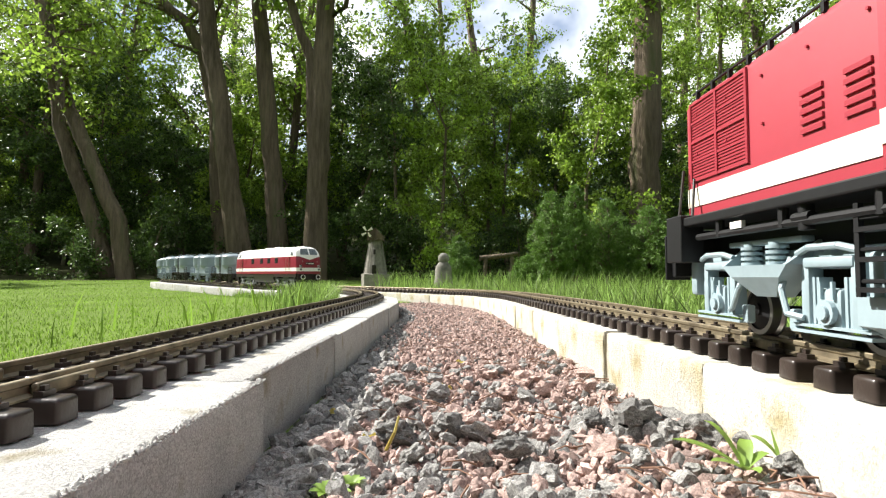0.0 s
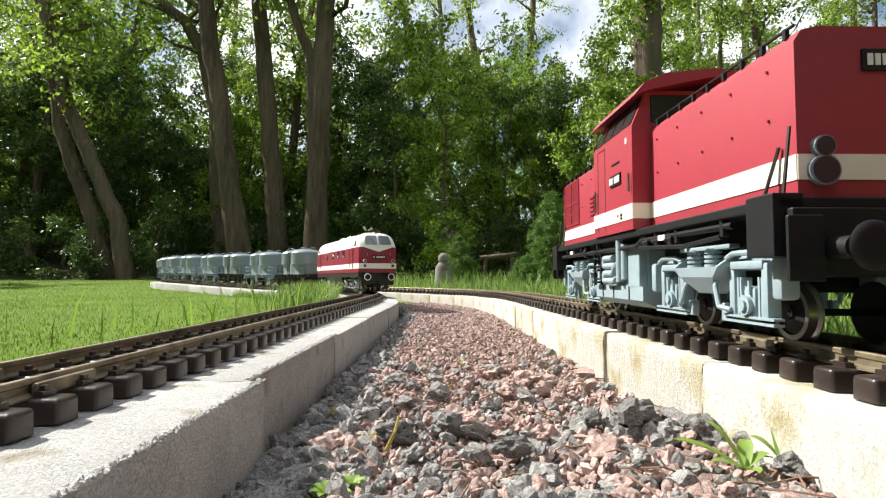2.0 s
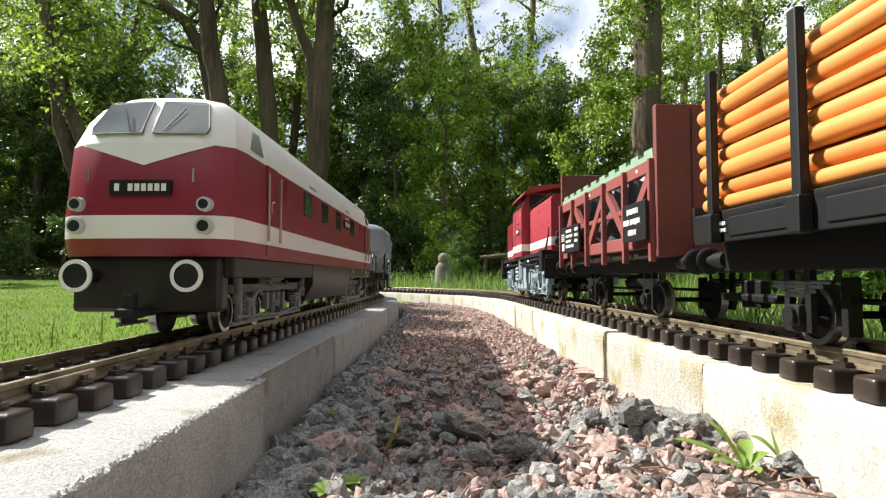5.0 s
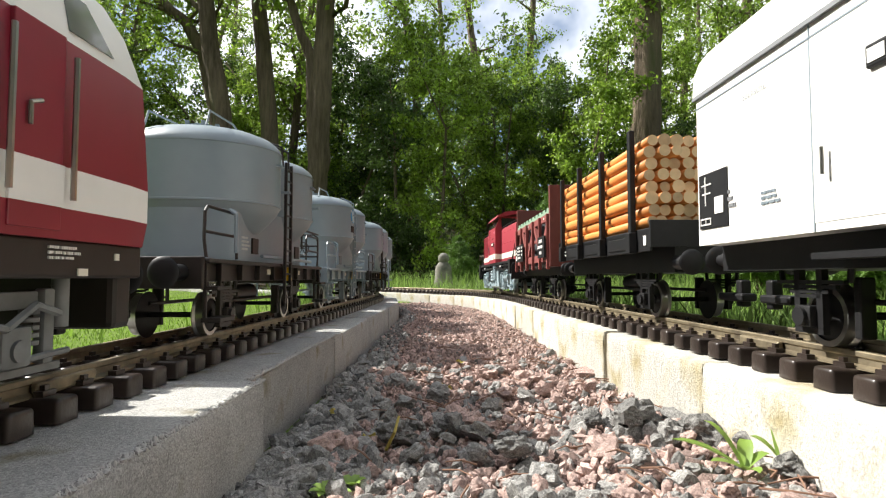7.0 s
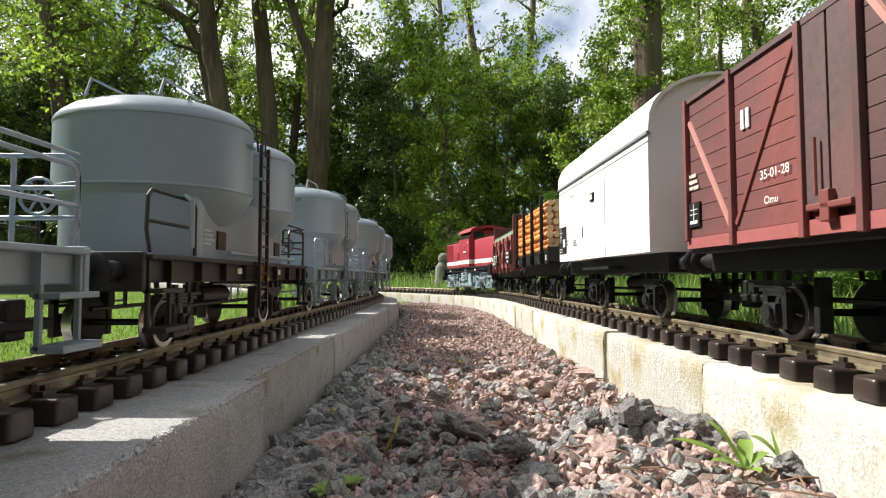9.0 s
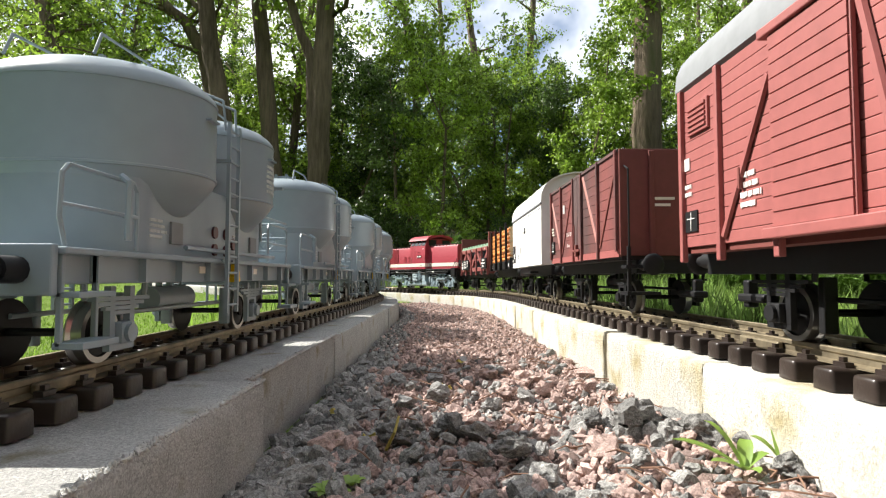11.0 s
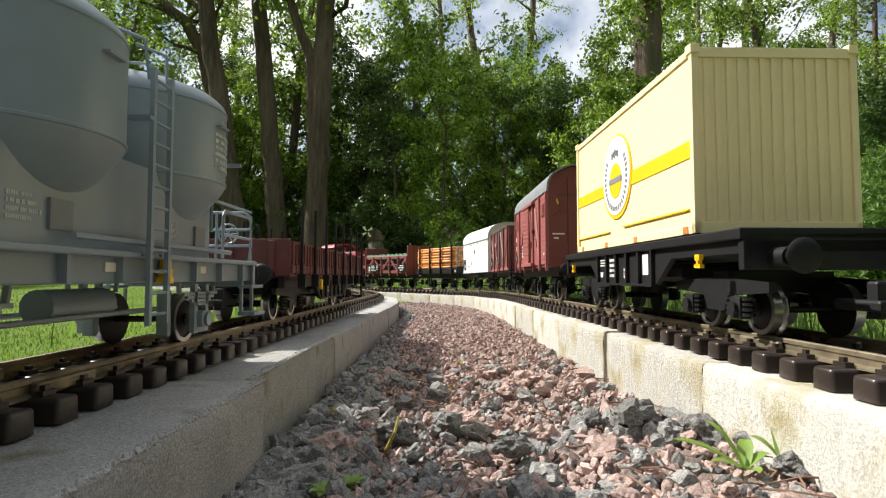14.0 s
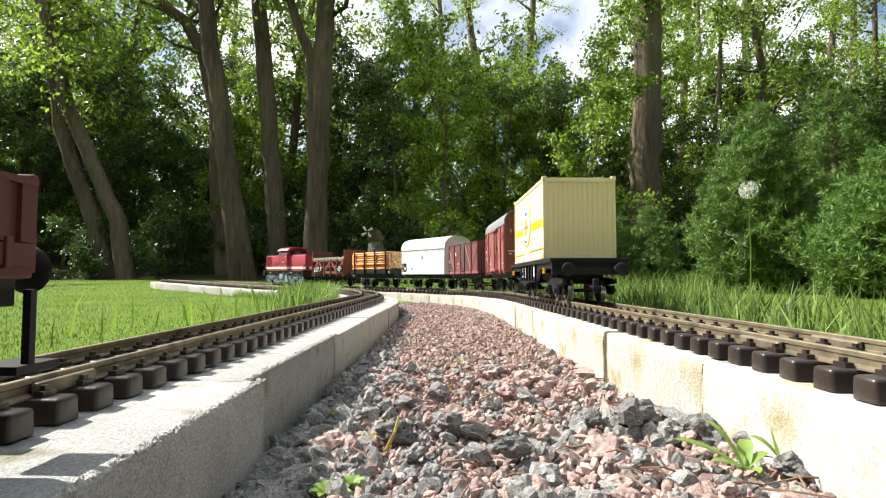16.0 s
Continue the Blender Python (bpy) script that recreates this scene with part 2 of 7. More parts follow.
RIGHT = Line([(0.30, -9.0), (0.27, -5.0), (0.25, -3.0), (0.24, -2.0), (0.236, -1.2), (0.233, -0.6), (0.230, 0.0), (0.226, 0.4), (0.216, 0.8), (0.210, 1.08), (0.204, 1.35), (0.187, 1.60), (0.138, 1.86), (0.03, 2.12),
              (-0.12, 2.33), (-0.35, 2.60), (-0.75, 3.06), (-1.22, 3.60), (-1.75, 4.25), (-2.2, 5.0), (-3.0, 6.6), (-5.0, 11.0)],
             [(-9, 0.0085), (0.8, 0.0085), (1.35, 0.006), (2.1, 0.0), (3.2, 0.002), (5, 0.02), (12, 0.03)])
RAIL_TOP = 0.0195


def left_run(t):
    """How far the grey train has come by t."""
    return np.interp(t, [0, 4.2, 6.3, 7.0, 9.0, 15.5, 16], [0, 1.89, 2.755, 3.043, 3.88, 6.588, 6.768])


def right_run(t):
    return np.interp(t, [0, 3.5, 6.5, 9.0, 9.8, 10.6, 11.3, 12.5, 16], [0, 0.645, 1.226, 1.705, 1.868, 2.035, 2.193, 2.499, 3.3715])

# ---------------------------------------------------------------- ground


def lawn_height(x, y):
    d = math.hypot(x, y)
    z = -0.034 + 0.010 * noise.noise((x * 1.3, y * 1.3, 0.0)) * min(1.0, max(0.0, d - 0.4))
    far = max(0.0, y - 8.3) if y > 0 else max(0.0, -y - 8)
    z += 0.046 * min(max(d - 3.2, 0), 4.0) / 4.0
    z += 0.11 * far ** 1.15 * (1.0 if far < 12 else (12 / far) ** 0.35)
    z += max(0.0, abs(x) - 7.0) * 0.05
    if far > 1:
        z += 0.10 * noise.noise((x * 0.4, y * 0.4, 3.0))
    return z


def between(x, y):
    """Whether a place lies in the gravel bed between the two lines."""
    if not -9 < y < 2.25:
        return False
    xl = np.interp(y, LEFT.p[:192, 1], LEFT.p[:192, 0]) if y < 1.0 else min(LEFT.p[np.argmin(abs(LEFT.p[:330, 1] - y)), 0], 0)
    xr = RIGHT.p[np.argmin(abs(RIGHT.p[:400, 1] - y)), 0]
    return xl + 0.06 < x < xr - 0.02


def axis(lo, hi, fine_lo, fine_hi, step):
    mid = list(np.arange(fine_lo, fine_hi, step))
    up, v, d = [], fine_hi, step
    while v < hi:
        d *= 1.18
        v += d
        up.append(v)
    dn, v, d = [], fine_lo, step
    while v > lo:
        d *= 1.18
        v -= d
        dn.append(v)
    return dn[::-1] + mid + up


XS, YS = axis(-150, 150, -2.2, 1.2, 0.05), axis(-150, 200, -0.6, 4.2, 0.05)
verts = [(x, y, -0.075 if between(x, y) else lawn_height(x, y)) for y in YS for x in XS]
nx = len(XS)
faces = [(j * nx + i, j * nx + i + 1, (j + 1) * nx + i + 1, (j + 1) * nx + i) for j in range(len(YS) - 1) for i in range(nx - 1)]
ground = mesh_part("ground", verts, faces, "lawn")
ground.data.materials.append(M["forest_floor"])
for f in ground.data.polygons:
    c = f.center
    f.use_smooth = True
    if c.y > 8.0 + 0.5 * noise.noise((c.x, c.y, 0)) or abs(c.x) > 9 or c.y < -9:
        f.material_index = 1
tagged(ground, "mown lawn that rises into a shady forest floor", "lawn", kind="structure")



def heap(x, y):
    """How the gravel rises towards the pale kerb and sinks along the grey one."""
    near = max(0.0, 1.0 - max(0.0, y - 0.15) / 0.5)
    return 0.017 * min(1.0, max(0.0, (x - 0.03) / 0.13)) * near - 0.007 * min(1.0, max(0.0, (0.02 - x) / 0.12)) * max(0.0, 1.0 - y / 1.6)


bed = bmesh.new()
rows = [(LEFT.at(s), LEFT.way(s)) for s in np.arange(-2.0, 2.2, 0.05)]
for p, w in rows:
    yy = p.y
    xr = float(RIGHT.p[np.argmin(abs(RIGHT.p[:400, 1] - yy)), 0]) - 0.03
    for k in range(9):
        x = p.x + 0.06 + (max(xr, p.x + 0.1) - p.x - 0.06) * k / 8
        bed.verts.new((x, yy, -0.058 + heap(x, yy) + 0.006 * noise.noise((x * 9, yy * 9, 0))))
bed.verts.ensure_lookup_table()
for j in range(len(rows) - 1):
    for k in range(8):
        a = j * 9 + k
        bed.faces.new([bed.verts[i] for i in (a, a + 1, a + 10, a + 9)])
gravel_bed = tagged(part("gravel_bed", bed, "soil"), "dark soil below the gravel between the kerbs", "soil", kind="structure")


def kerb(name, line, s0, s1, left, right, length, material, label, set_out=None):
    """Concrete edging blocks laid end to end along a line; each block is a piece."""
    wall = thing(name, label, "kerb wall", kind="structure")
    rng = random.Random(7)
    s, i = s0, 0
    while s < s1:
        n = length * rng.uniform(0.99, 1.01)
        bm = bmesh.new()
        dx, dz = rng.uniform(-0.0025, 0.0025), rng.uniform(-0.0010, 0.0010)
        near = -0.25 < s < 0.6
        dx = dx + (set_out(s) if set_out else 0.0)
        box(bm, -left + dx, right + dx, -n / 2 + 0.0012, n / 2 - 0.0012, -0.115, 0.0)
        bmesh.ops.subdivide_edges(bm, edges=[e for e in bm.edges if abs(e.verts[0].co.y - e.verts[1].co.y) > 0.01], cuts=110 if near else 36, use_grid_fill=True)
        bmesh.ops.subdivide_edges(bm, edges=[e for e in bm.edges if abs(e.verts[0].co.y - e.verts[1].co.y) < 0.001], cuts=9 if near else 3, use_grid_fill=True)
        edge = [e for e in bm.edges if len(e.link_faces) == 2 and e.calc_face_angle(0) > 1.0]
        bmesh.ops.bevel(bm, geom=edge, offset=0.0045, segments=2, affect="EDGES", profile=0.6)
        for v in bm.verts:
            k = noise.noise((v.co.x * 60 + i * 9, v.co.y * 60, v.co.z * 60))
            rim = (0.45 if near else 1.0) if v.co.z > -0.006 and (abs(v.co.x - (right + dx)) < 0.006 or abs(v.co.x - (-left + dx)) < 0.006) else 0.25
            k2 = noise.noise((v.co.x * 190, v.co.y * 190 + i * 5, 7.0))
            v.co += Vector((0.0004 * k, 0.0002 * k, 0.0003 * k)) + rim * rim * Vector((0.0022 * k2, 0.0004 * k2, -0.0030 * abs(k2)))
            if near and v.co.z < -0.004:                                     # pitted face
                k3 = noise.noise((v.co.x * 200, v.co.y * 330, v.co.z * 330))
                v.co.x += 0.0009 * k3
        ob = part("block", bm, material, wall, smooth=True)
        m = line.place(s + n / 2, n / 2)
        ob.matrix_world = m @ pose(0, 0, dz - 0.0006, 0, 0, rng.uniform(-0.25, 0.25))
        s += n
        i += 1
    return wall


kerb("kerb_wall_left", LEFT, -1.866, 5.3, 0.10, 0.093, 0.278, "concrete", "grey concrete edging blocks under the near track", lambda s: 0.0025 if s < 0.2 else -0.007)
kerb("kerb_wall_right", RIGHT, -1.88, 4.0, 0.056, 0.11, 0.205, "concrete_pale", "pale sunlit concrete edging blocks with yellow lichen stains")

# ---------------------------------------------------------------- track


def sleeper_mesh():
    bm = bmesh.new()
    box(bm, -0.0415, 0.0415, -0.0076, 0.0076, 0, 0.011)
    for v in bm.verts:
        if v.co.z > 0.009:
            v.co.y *= 0.92
    up = [e for e in bm.edges if max(v.co.z for v in e.verts) > 0.009]
    bmesh.ops.bevel(bm, geom=up, offset=0.0021, segments=3, affect="EDGES", profile=0.5)
    for sx in (-1, 1):
        for d in (-0.0066, 0.0066):
            x = sx * 0.0237 + d
            box(bm, x - 0.0022, x + 0.0022, -0.0042, 0.0042, 0.0108, 0.0135)
            box(bm, x - 0.0011, x + 0.0011, -0.0016, 0.0016, 0.0135, 0.0158)
    return bm


RAILP = [(-0.004, 0), (0.004, 0), (0.004, 0.0009), (0.0009, 0.0022), (0.0008, 0.0052), (0.0018, 0.0060), (0.0018, 0.0080), (0.0014, 0.0085),
         (-0.0014, 0.0085), (-0.0018, 0.0080), (-0.0018, 0.0060), (-0.0008, 0.0052), (-0.0009, 0.0022), (-0.004, 0.0009)]


def track(name, line, s0, s1, joints, label):
    tr = thing(name, label, "railway track")
    first = part("sleeper", sleeper_mesh(), "sleeper", smooth=True)
    me = first.data
    bpy.data.objects.remove(first)
    n, s = 0, s0
    rng = random.Random(3)
    while s < s1:
        ob = new("sleeper", me)
        ob.parent = tr
        ob.matrix_world = line.place(s) @ pose(0, 0, 0.0003 + rng.uniform(0, 0.0005), rng.uniform(-0.8, 0.8), 0, rng.uniform(-0.9, 0.9))
        s += 0.0272
        n += 1
    ss = np.arange(s0 - 0.01, s1, 0.03)
    for side in (-1, 1):
        vs, fs = [], []
        for s in ss:
            m = line.place(s)
            vs += [m @ Vector((side * 0.0238 + x, 0, 0.011 + z)) for x, z in RAILP]
        k = len(RAILP)
        for j in range(len(ss) - 1):
            fs += [(j * k + i, j * k + (i + 1) % k, (j + 1) * k + (i + 1) % k, (j + 1) * k + i) for i in range(k)]
        fs += [tuple(range(k - 1, -1, -1)), tuple(range(len(vs) - k, len(vs)))]
        mesh_part("rail", vs, fs, "rail", tr)
        for s in joints:
            bm = boxes((-0.0052, -0.0014, -0.021, 0.021, 0.0, 0.0062), (0.0014, 0.0052, -0.021, 0.021, 0.0, 0.0062), bevel=0.0012)
            ob = part("rail_joiner", bm, "rail", tr)
            ob.matrix_world = line.place(s) @ pose(side * 0.0238, 0, 0.0112)
    return tr


track("track_of_silo_train", LEFT, -1.0, 5.6, (0.27, 1.47, 2.67), "garden railway track with brown sleepers and brass rails")
track("track_of_mixed_train", RIGHT, -0.7, 4.8, (0.355, 1.555, 2.755), "sunlit garden railway track with brown sleepers and weathered rails")

# ---------------------------------------------------------------- gravel


def rock(rng, size, sub=1):
    bm = bmesh.new()
    bmesh.ops.create_icosphere(bm, subdivisions=sub, radius=1)
    o = Vector((rng.uniform(-50, 50), rng.uniform(-50, 50), 0))
    for v in bm.verts:
        v.co *= 0.78 + 0.5 * noise.noise(v.co * 1.3 + o) + (0.18 * rng.random() if sub < 3 else 0.22 * noise.noise(v.co * 3.5 + o))
    for _ in range(4):     # broken faces
        n = Vector((rng.gauss(0, 1), rng.gauss(0, 1), rng.gauss(0, 1))).normalized()
        c = rng.uniform(0.45, 0.75)
        for v in bm.verts:
            d = v.co.dot(n) - c
            if d > 0:
                v.co -= n * d * 0.92
    if sub > 2:
        for v in bm.verts:
            v.co *= 1 + 0.10 * noise.noise(v.co * 6 + o) + 0.05 * noise.noise(v.co * 14 + o)
    S = Matrix.Diagonal((size * rng.uniform(0.8, 1.35), size * rng.uniform(0.7, 1.1), size * rng.uniform(0.55, 0.85)))
    for v in bm.verts:
        v.co = S @ v.co
    return bm


def rock_arrays(rng, n, sub):
    out = []
    for _ in range(n):
        bm = rock(rng, 1.0, sub)
        bm.verts.ensure_lookup_table()
        out.append((np.array([v.co[:] for v in bm.verts]), np.array([[v.index for v in f.verts] for f in bm.faces])))
        bm.free()
    return out


def scatter(name, shapes, places, material, label, category):
    """Many shapes joined into one object: places are (x, y, z, size, turn x, turn y, turn z)."""
    V, F, n = [], [], 0
    rng = np.random.RandomState(5)
    for x, y, z, size, a, b, c in places:
        vs, fs = shapes[rng.randint(len(shapes))]
        R = np.array(Euler((a, b, c)).to_matrix())
        V.append(vs @ R.T * size + (x, y, z))
        F.append(fs + n)
        n += len(vs)
    me = bpy.data.meshes.new(name)
    me.from_pydata(np.concatenate(V).tolist(), [], np.concatenate(F).tolist())
    me.materials.append(M[material])
    return tagged(new(name, me), label, category, kind="stuff")


rg = random.Random(11)
shapes1, shapes2 = rock_arrays(rg, 14, 1), rock_arrays(rg, 14, 2)
red_p, grey_p = [], []
tau = 2 * math.pi
for _ in range(30000):
    y = 0.10 + 2.1 * rg.random() ** 1.3
    xl, xr = float(LEFT.p[np.argmin(abs(LEFT.p[:330, 1] - y)), 0]) + 0.092, float(RIGHT.p[np.argmin(abs(RIGHT.p[:400, 1] - y)), 0]) - 0.054
    if xr < xl:
        continue
    u = rg.random()
    x = xl + (xr - xl) * u
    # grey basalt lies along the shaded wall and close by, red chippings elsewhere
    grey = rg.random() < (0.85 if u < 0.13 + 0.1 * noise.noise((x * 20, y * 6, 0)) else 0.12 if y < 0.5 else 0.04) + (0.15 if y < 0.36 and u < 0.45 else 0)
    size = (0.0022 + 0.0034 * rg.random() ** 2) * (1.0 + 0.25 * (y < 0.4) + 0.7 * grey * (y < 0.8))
    z = -0.052 + 0.007 * rg.random() - 0.010 * (0.5 - abs(u - 0.5)) + 0.008 * max(0, (y - 0.6)) + heap(x, y)
    (grey_p if grey else red_p).append((x, y, z, size, rg.random() * tau, rg.random() * tau, rg.random() * tau))
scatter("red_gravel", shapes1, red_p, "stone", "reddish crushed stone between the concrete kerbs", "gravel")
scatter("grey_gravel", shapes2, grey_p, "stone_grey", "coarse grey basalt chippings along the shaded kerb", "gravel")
for _ in range(230):
    y = 0.15 + 0.55 * rg.random() ** 1.3
    x = rg.uniform(-0.10, 0.16)
    bm = rock(rg, 0.0055 + 0.008 * rg.random() ** 2, 3)
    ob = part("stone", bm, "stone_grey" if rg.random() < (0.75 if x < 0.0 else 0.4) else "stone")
    ob.matrix_world = pose(x, y, -0.045 + heap(x, y) + 0.003 * rg.random(), rg.uniform(-30, 30), rg.uniform(-30, 30), rg.uniform(0, 360))
    tagged(ob, "broken grey stone lying on the gravel", "stone", "stones on the gravel")
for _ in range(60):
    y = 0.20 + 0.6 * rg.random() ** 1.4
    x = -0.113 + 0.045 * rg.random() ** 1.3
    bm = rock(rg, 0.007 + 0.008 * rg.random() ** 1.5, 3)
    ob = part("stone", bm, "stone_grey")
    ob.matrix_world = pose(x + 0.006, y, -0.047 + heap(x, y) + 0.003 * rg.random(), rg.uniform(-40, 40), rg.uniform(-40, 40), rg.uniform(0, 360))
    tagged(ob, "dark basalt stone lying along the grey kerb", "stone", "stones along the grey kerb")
for x, y, s in ((0.142, 0.385, 0.022), (0.172, 0.352, 0.017), (0.190, 0.318, 0.016), (0.178, 0.275, 0.009), (0.208, 0.28, 0.010), (0.118, 0.40, 0.014), (0.02, 0.40, 0.012), (-0.02, 0.385, 0.013), (0.055, 0.34, 0.012)):
    bm = rock(rg, s, 4)
    ob = part("large_stone", bm, "stone_grey")
    ob.matrix_world = pose(x - 0.012, y, -0.040 + heap(x, y), 0, 0, rg.uniform(0, 360))
    tagged(ob, "large broken grey stone against the pale kerb", "stone")

crumbs = []
for _ in range(1700):
    y = rg.uniform(0.12, 0.64)
    edge = float(np.interp(y, LEFT.p[:192, 1], LEFT.p[:192, 0])) + 0.093 + (0.0022 if y < 0.358 else -0.0075)
    u = abs(rg.gauss(0, 0.5))
    crumbs.append((edge - 0.0002 - 0.0038 * u, y, -0.0004 - 0.0006 * rg.random(), 0.0007 + 0.0011 * rg.random() ** 2, rg.random() * tau, rg.random() * tau, rg.random() * tau))
scatter("kerb_grains", shapes1, crumbs, "grit", "rough concrete grains along the kerb's worn edge", "grit")

# ---------------------------------------------------------------- plants


def leaf_mesh(name, centres, sizes, material, parent=None, seed=1, drop=0.0, long=1.6, wide=0.45):
    """Small folded leaves, each two faces, at the centres."""
    r = np.random.RandomState(seed)
    c = np.asarray(centres, float)
    n = len(c)
    a = r.normal(size=(n, 3))
    a[:, 2] -= drop
    a /= np.linalg.norm(a, axis=1)[:, None]
    b = np.cross(a, r.normal(size=(n, 3)))
    b /= np.linalg.norm(b, axis=1)[:, None] + 1e-9
    k = np.cross(a, b)
    s = np.asarray(sizes)[:, None]
    V = np.empty((n, 4, 3))
    V[:, 0] = c
    V[:, 1] = c + a * s * long * 0.5 + b * s * wide + k * s * wide * 0.3
    V[:, 2] = c + a * s * long
    V[:, 3] = c + a * s * long * 0.5 - b * s * wide + k * s * wide * 0.3
    i = np.arange(n)[:, None] * 4
    F = np.concatenate([i + [0, 1, 2], i + [0, 2, 3]], 0)
    me = bpy.data.meshes.new(name)
    me.vertices.add(n * 4)
    me.vertices.foreach_set("co", V.ravel())
    me.loops.add(len(F) * 3)
    me.polygons.add(len(F))
    me.loops.foreach_set("vertex_index", F.ravel().astype(np.int32))
    me.polygons.foreach_set("loop_start", np.arange(0, len(F) * 3, 3, dtype=np.int32))
    me.materials.append(M[material])
    me.update(calc_edges=True)
    me.validate()
    ob = new(name, me)
    if parent is not None:
        ob.parent = parent
    return ob


def limb(bm, pts, radii, n=8):
    """A tapered, bent stem through points."""
    prev = None
    for i, (p, r) in enumerate(zip(pts, radii)):
        p = Vector(p)
        d = (Vector(pts[min(i + 1, len(pts) - 1)]) - Vector(pts[max(i - 1, 0)])).normalized()
        u = d.orthogonal().normalized() if abs(d.z) < 0.5 else Vector((0, 1, 0)).cross(d).normalized()
        w = d.cross(u)
        ring = [bm.verts.new(p + (u * math.cos(tau * k / n) + w * math.sin(tau * k / n)) * r * (1 + 0.10 * noise.noise((k * 2.1, i * 0.9, p.x)))) for k in range(n)]
        if prev:
            for k in range(n):
                bm.faces.new((prev[k], prev[(k + 1) % n], ring[(k + 1) % n], ring[k]))
        prev = ring
    bm.faces.new(prev)
    return bm


def tree(pts, radii, leaves, size, spread, seed, label, material="leaf", limbs=9, from_height=0.35, name="tree", clump=1.0):
    """A tapered trunk with limbs, and a crown of many small leaves gathered round the limbs' ends."""
    r = random.Random(seed)
    t = thing(name, label, "shrub" if name == "shrub" else "tree")
    bm = bmesh.new()
    fine_p, fine_r = [], []
    for i in range(len(pts) - 1):
        for u in (0, 0.25, 0.5, 0.75):
            fine_p.append(Vector(pts[i]).lerp(Vector(pts[i + 1]), u) + Vector((r.gauss(0, 0.02), 0, 0)) * (i > 0) * radii[0] * 4)
            fine_r.append(radii[i] + (radii[i + 1] - radii[i]) * u)
    fine_p.append(Vector(pts[-1])), fine_r.append(radii[-1])
    limb(bm, fine_p, fine_r, 10)
    ends = []
    for k in range(limbs):
        i = int(len(fine_p) * (from_height + (1 - from_height) * (k + r.random()) / limbs))
        i = min(i, len(fine_p) - 1)
        p0 = fine_p[i]
        az = r.random() * tau
        L = spread * r.uniform(0.5, 1.1)
        q = [p0]
        d = Vector((math.cos(az), math.sin(az), r.uniform(0.15, 0.9))).normalized()
        for _ in range(4):
            d = (d + Vector((r.gauss(0, .25), r.gauss(0, .25), r.gauss(0.05, .2)))).normalized()
            q.append(q[-1] + d * L / 4)
        r0 = min(fine_r[i] * 0.5, 0.03 * spread + 0.01)
        limb(bm, q, [r0, r0 * .75, r0 * .5, r0 * .3, r0 * .12], 5)
        ends += q[1:]
        for e in (q[2], q[3], q[4]):
            d2 = Vector((r.gauss(0, 1), r.gauss(0, 1), r.gauss(0.2, .6))).normalized()
            q2 = [e, e + d2 * L * 0.2 + Vector((0, 0, .02)), e + d2 * L * 0.42]
            limb(bm, q2, [r0 * .35, r0 * .2, r0 * .06], 4)
            ends += q2[1:]
    part("trunk", bm, "bark", t, smooth="all")
    rs = np.random.RandomState(seed)
    if leaves and ends:
        E = np.array([e[:] for e in ends])
        which = rs.randint(len(E), size=leaves)
        c = E[which] + rs.normal(size=(leaves, 3)) * spread * clump * np.array([.16, .16, .12]) * rs.uniform(0.35, 1.0, size=(leaves, 1))
        leaf_mesh("crown", c, size * rs.uniform(0.6, 1.25, leaves), material, t, seed, drop=0.5)
    return t


def at_px(x, y, d):
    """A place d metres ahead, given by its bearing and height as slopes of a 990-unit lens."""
    return Vector(((x - 784) / 990 * d, d, EYE + (491 - y) / 990 * d))


def grow(bearings, d, widths, leaves, size, spread, seed, label, material="leaf", **kw):
    pts = [at_px(x, y, d) for x, y in bearings]
    pts[0].z = lawn_height(pts[0].x, pts[0].y) - 0.1
    return tree(pts, [w / 2 / 990 * d for w in widths], leaves, size, spread, seed, label, material, **kw)


OLD = "tall tree with furrowed grey-brown bark and fresh leaves"
grow([(432, 470), (405, 330), (388, 200), (362, 60), (345, -120), (330, -400)], 8.0, [50, 37, 34, 31, 28, 14], 4200, 0.058, 1.5, 1, OLD, from_height=0.62)
grow([(498, 450), (480, 300), (468, 150), (452, 0), (440, -150), (430, -400)], 8.6, [40, 32, 30, 27, 24, 12], 5000, 0.058, 1.5, 2, OLD, from_height=0.6)
grow([(556, 460), (560, 330), (562, 230), (566, 120), (574, 0), (590, -160), (600, -400)], 7.8, [48, 38, 37, 36, 32, 28, 15], 5000, 0.058, 1.5, 3, OLD, from_height=0.62)
grow([(563, 135), (545, 95), (525, 45), (508, -10), (490, -160)], 7.8, [24, 20, 17, 15, 9], 1500, 0.075, 1.2, 4, "forked limb of a tall tree", from_height=0.7)
grow([(1140, 420), (1145, 320), (1148, 200), (1155, 80), (1160, -40), (1165, -400)], 9.0, [60, 54, 50, 48, 44, 24], 5000, 0.06, 1.6, 5, OLD, from_height=0.62)
grow([(226, 480), (205, 390), (160, 290), (113, 190), (88, 90), (44, -40), (0, -200)], 8.5, [32, 28, 25, 23, 21, 18, 8], 2600, 0.058, 1.4, 6, "slender leaning tree with mossy bark", from_height=0.5)
grow([(197, 480), (160, 380), (125, 300), (98, 220), (78, 100), (60, 0), (40, -200)], 8.8, [30, 26, 24, 22, 20, 18, 8], 2600, 0.058, 1.4, 7, "slender leaning tree with mossy bark", from_height=0.5)
grow([(398, 470), (380, 320), (378, 200), (352, 90), (318, 30), (270, -10), (220, -80)], 9.2, [34, 26, 24, 24, 20, 17, 8], 2300, 0.058, 1.3, 8, "curved tree with grey bark", from_height=0.5)
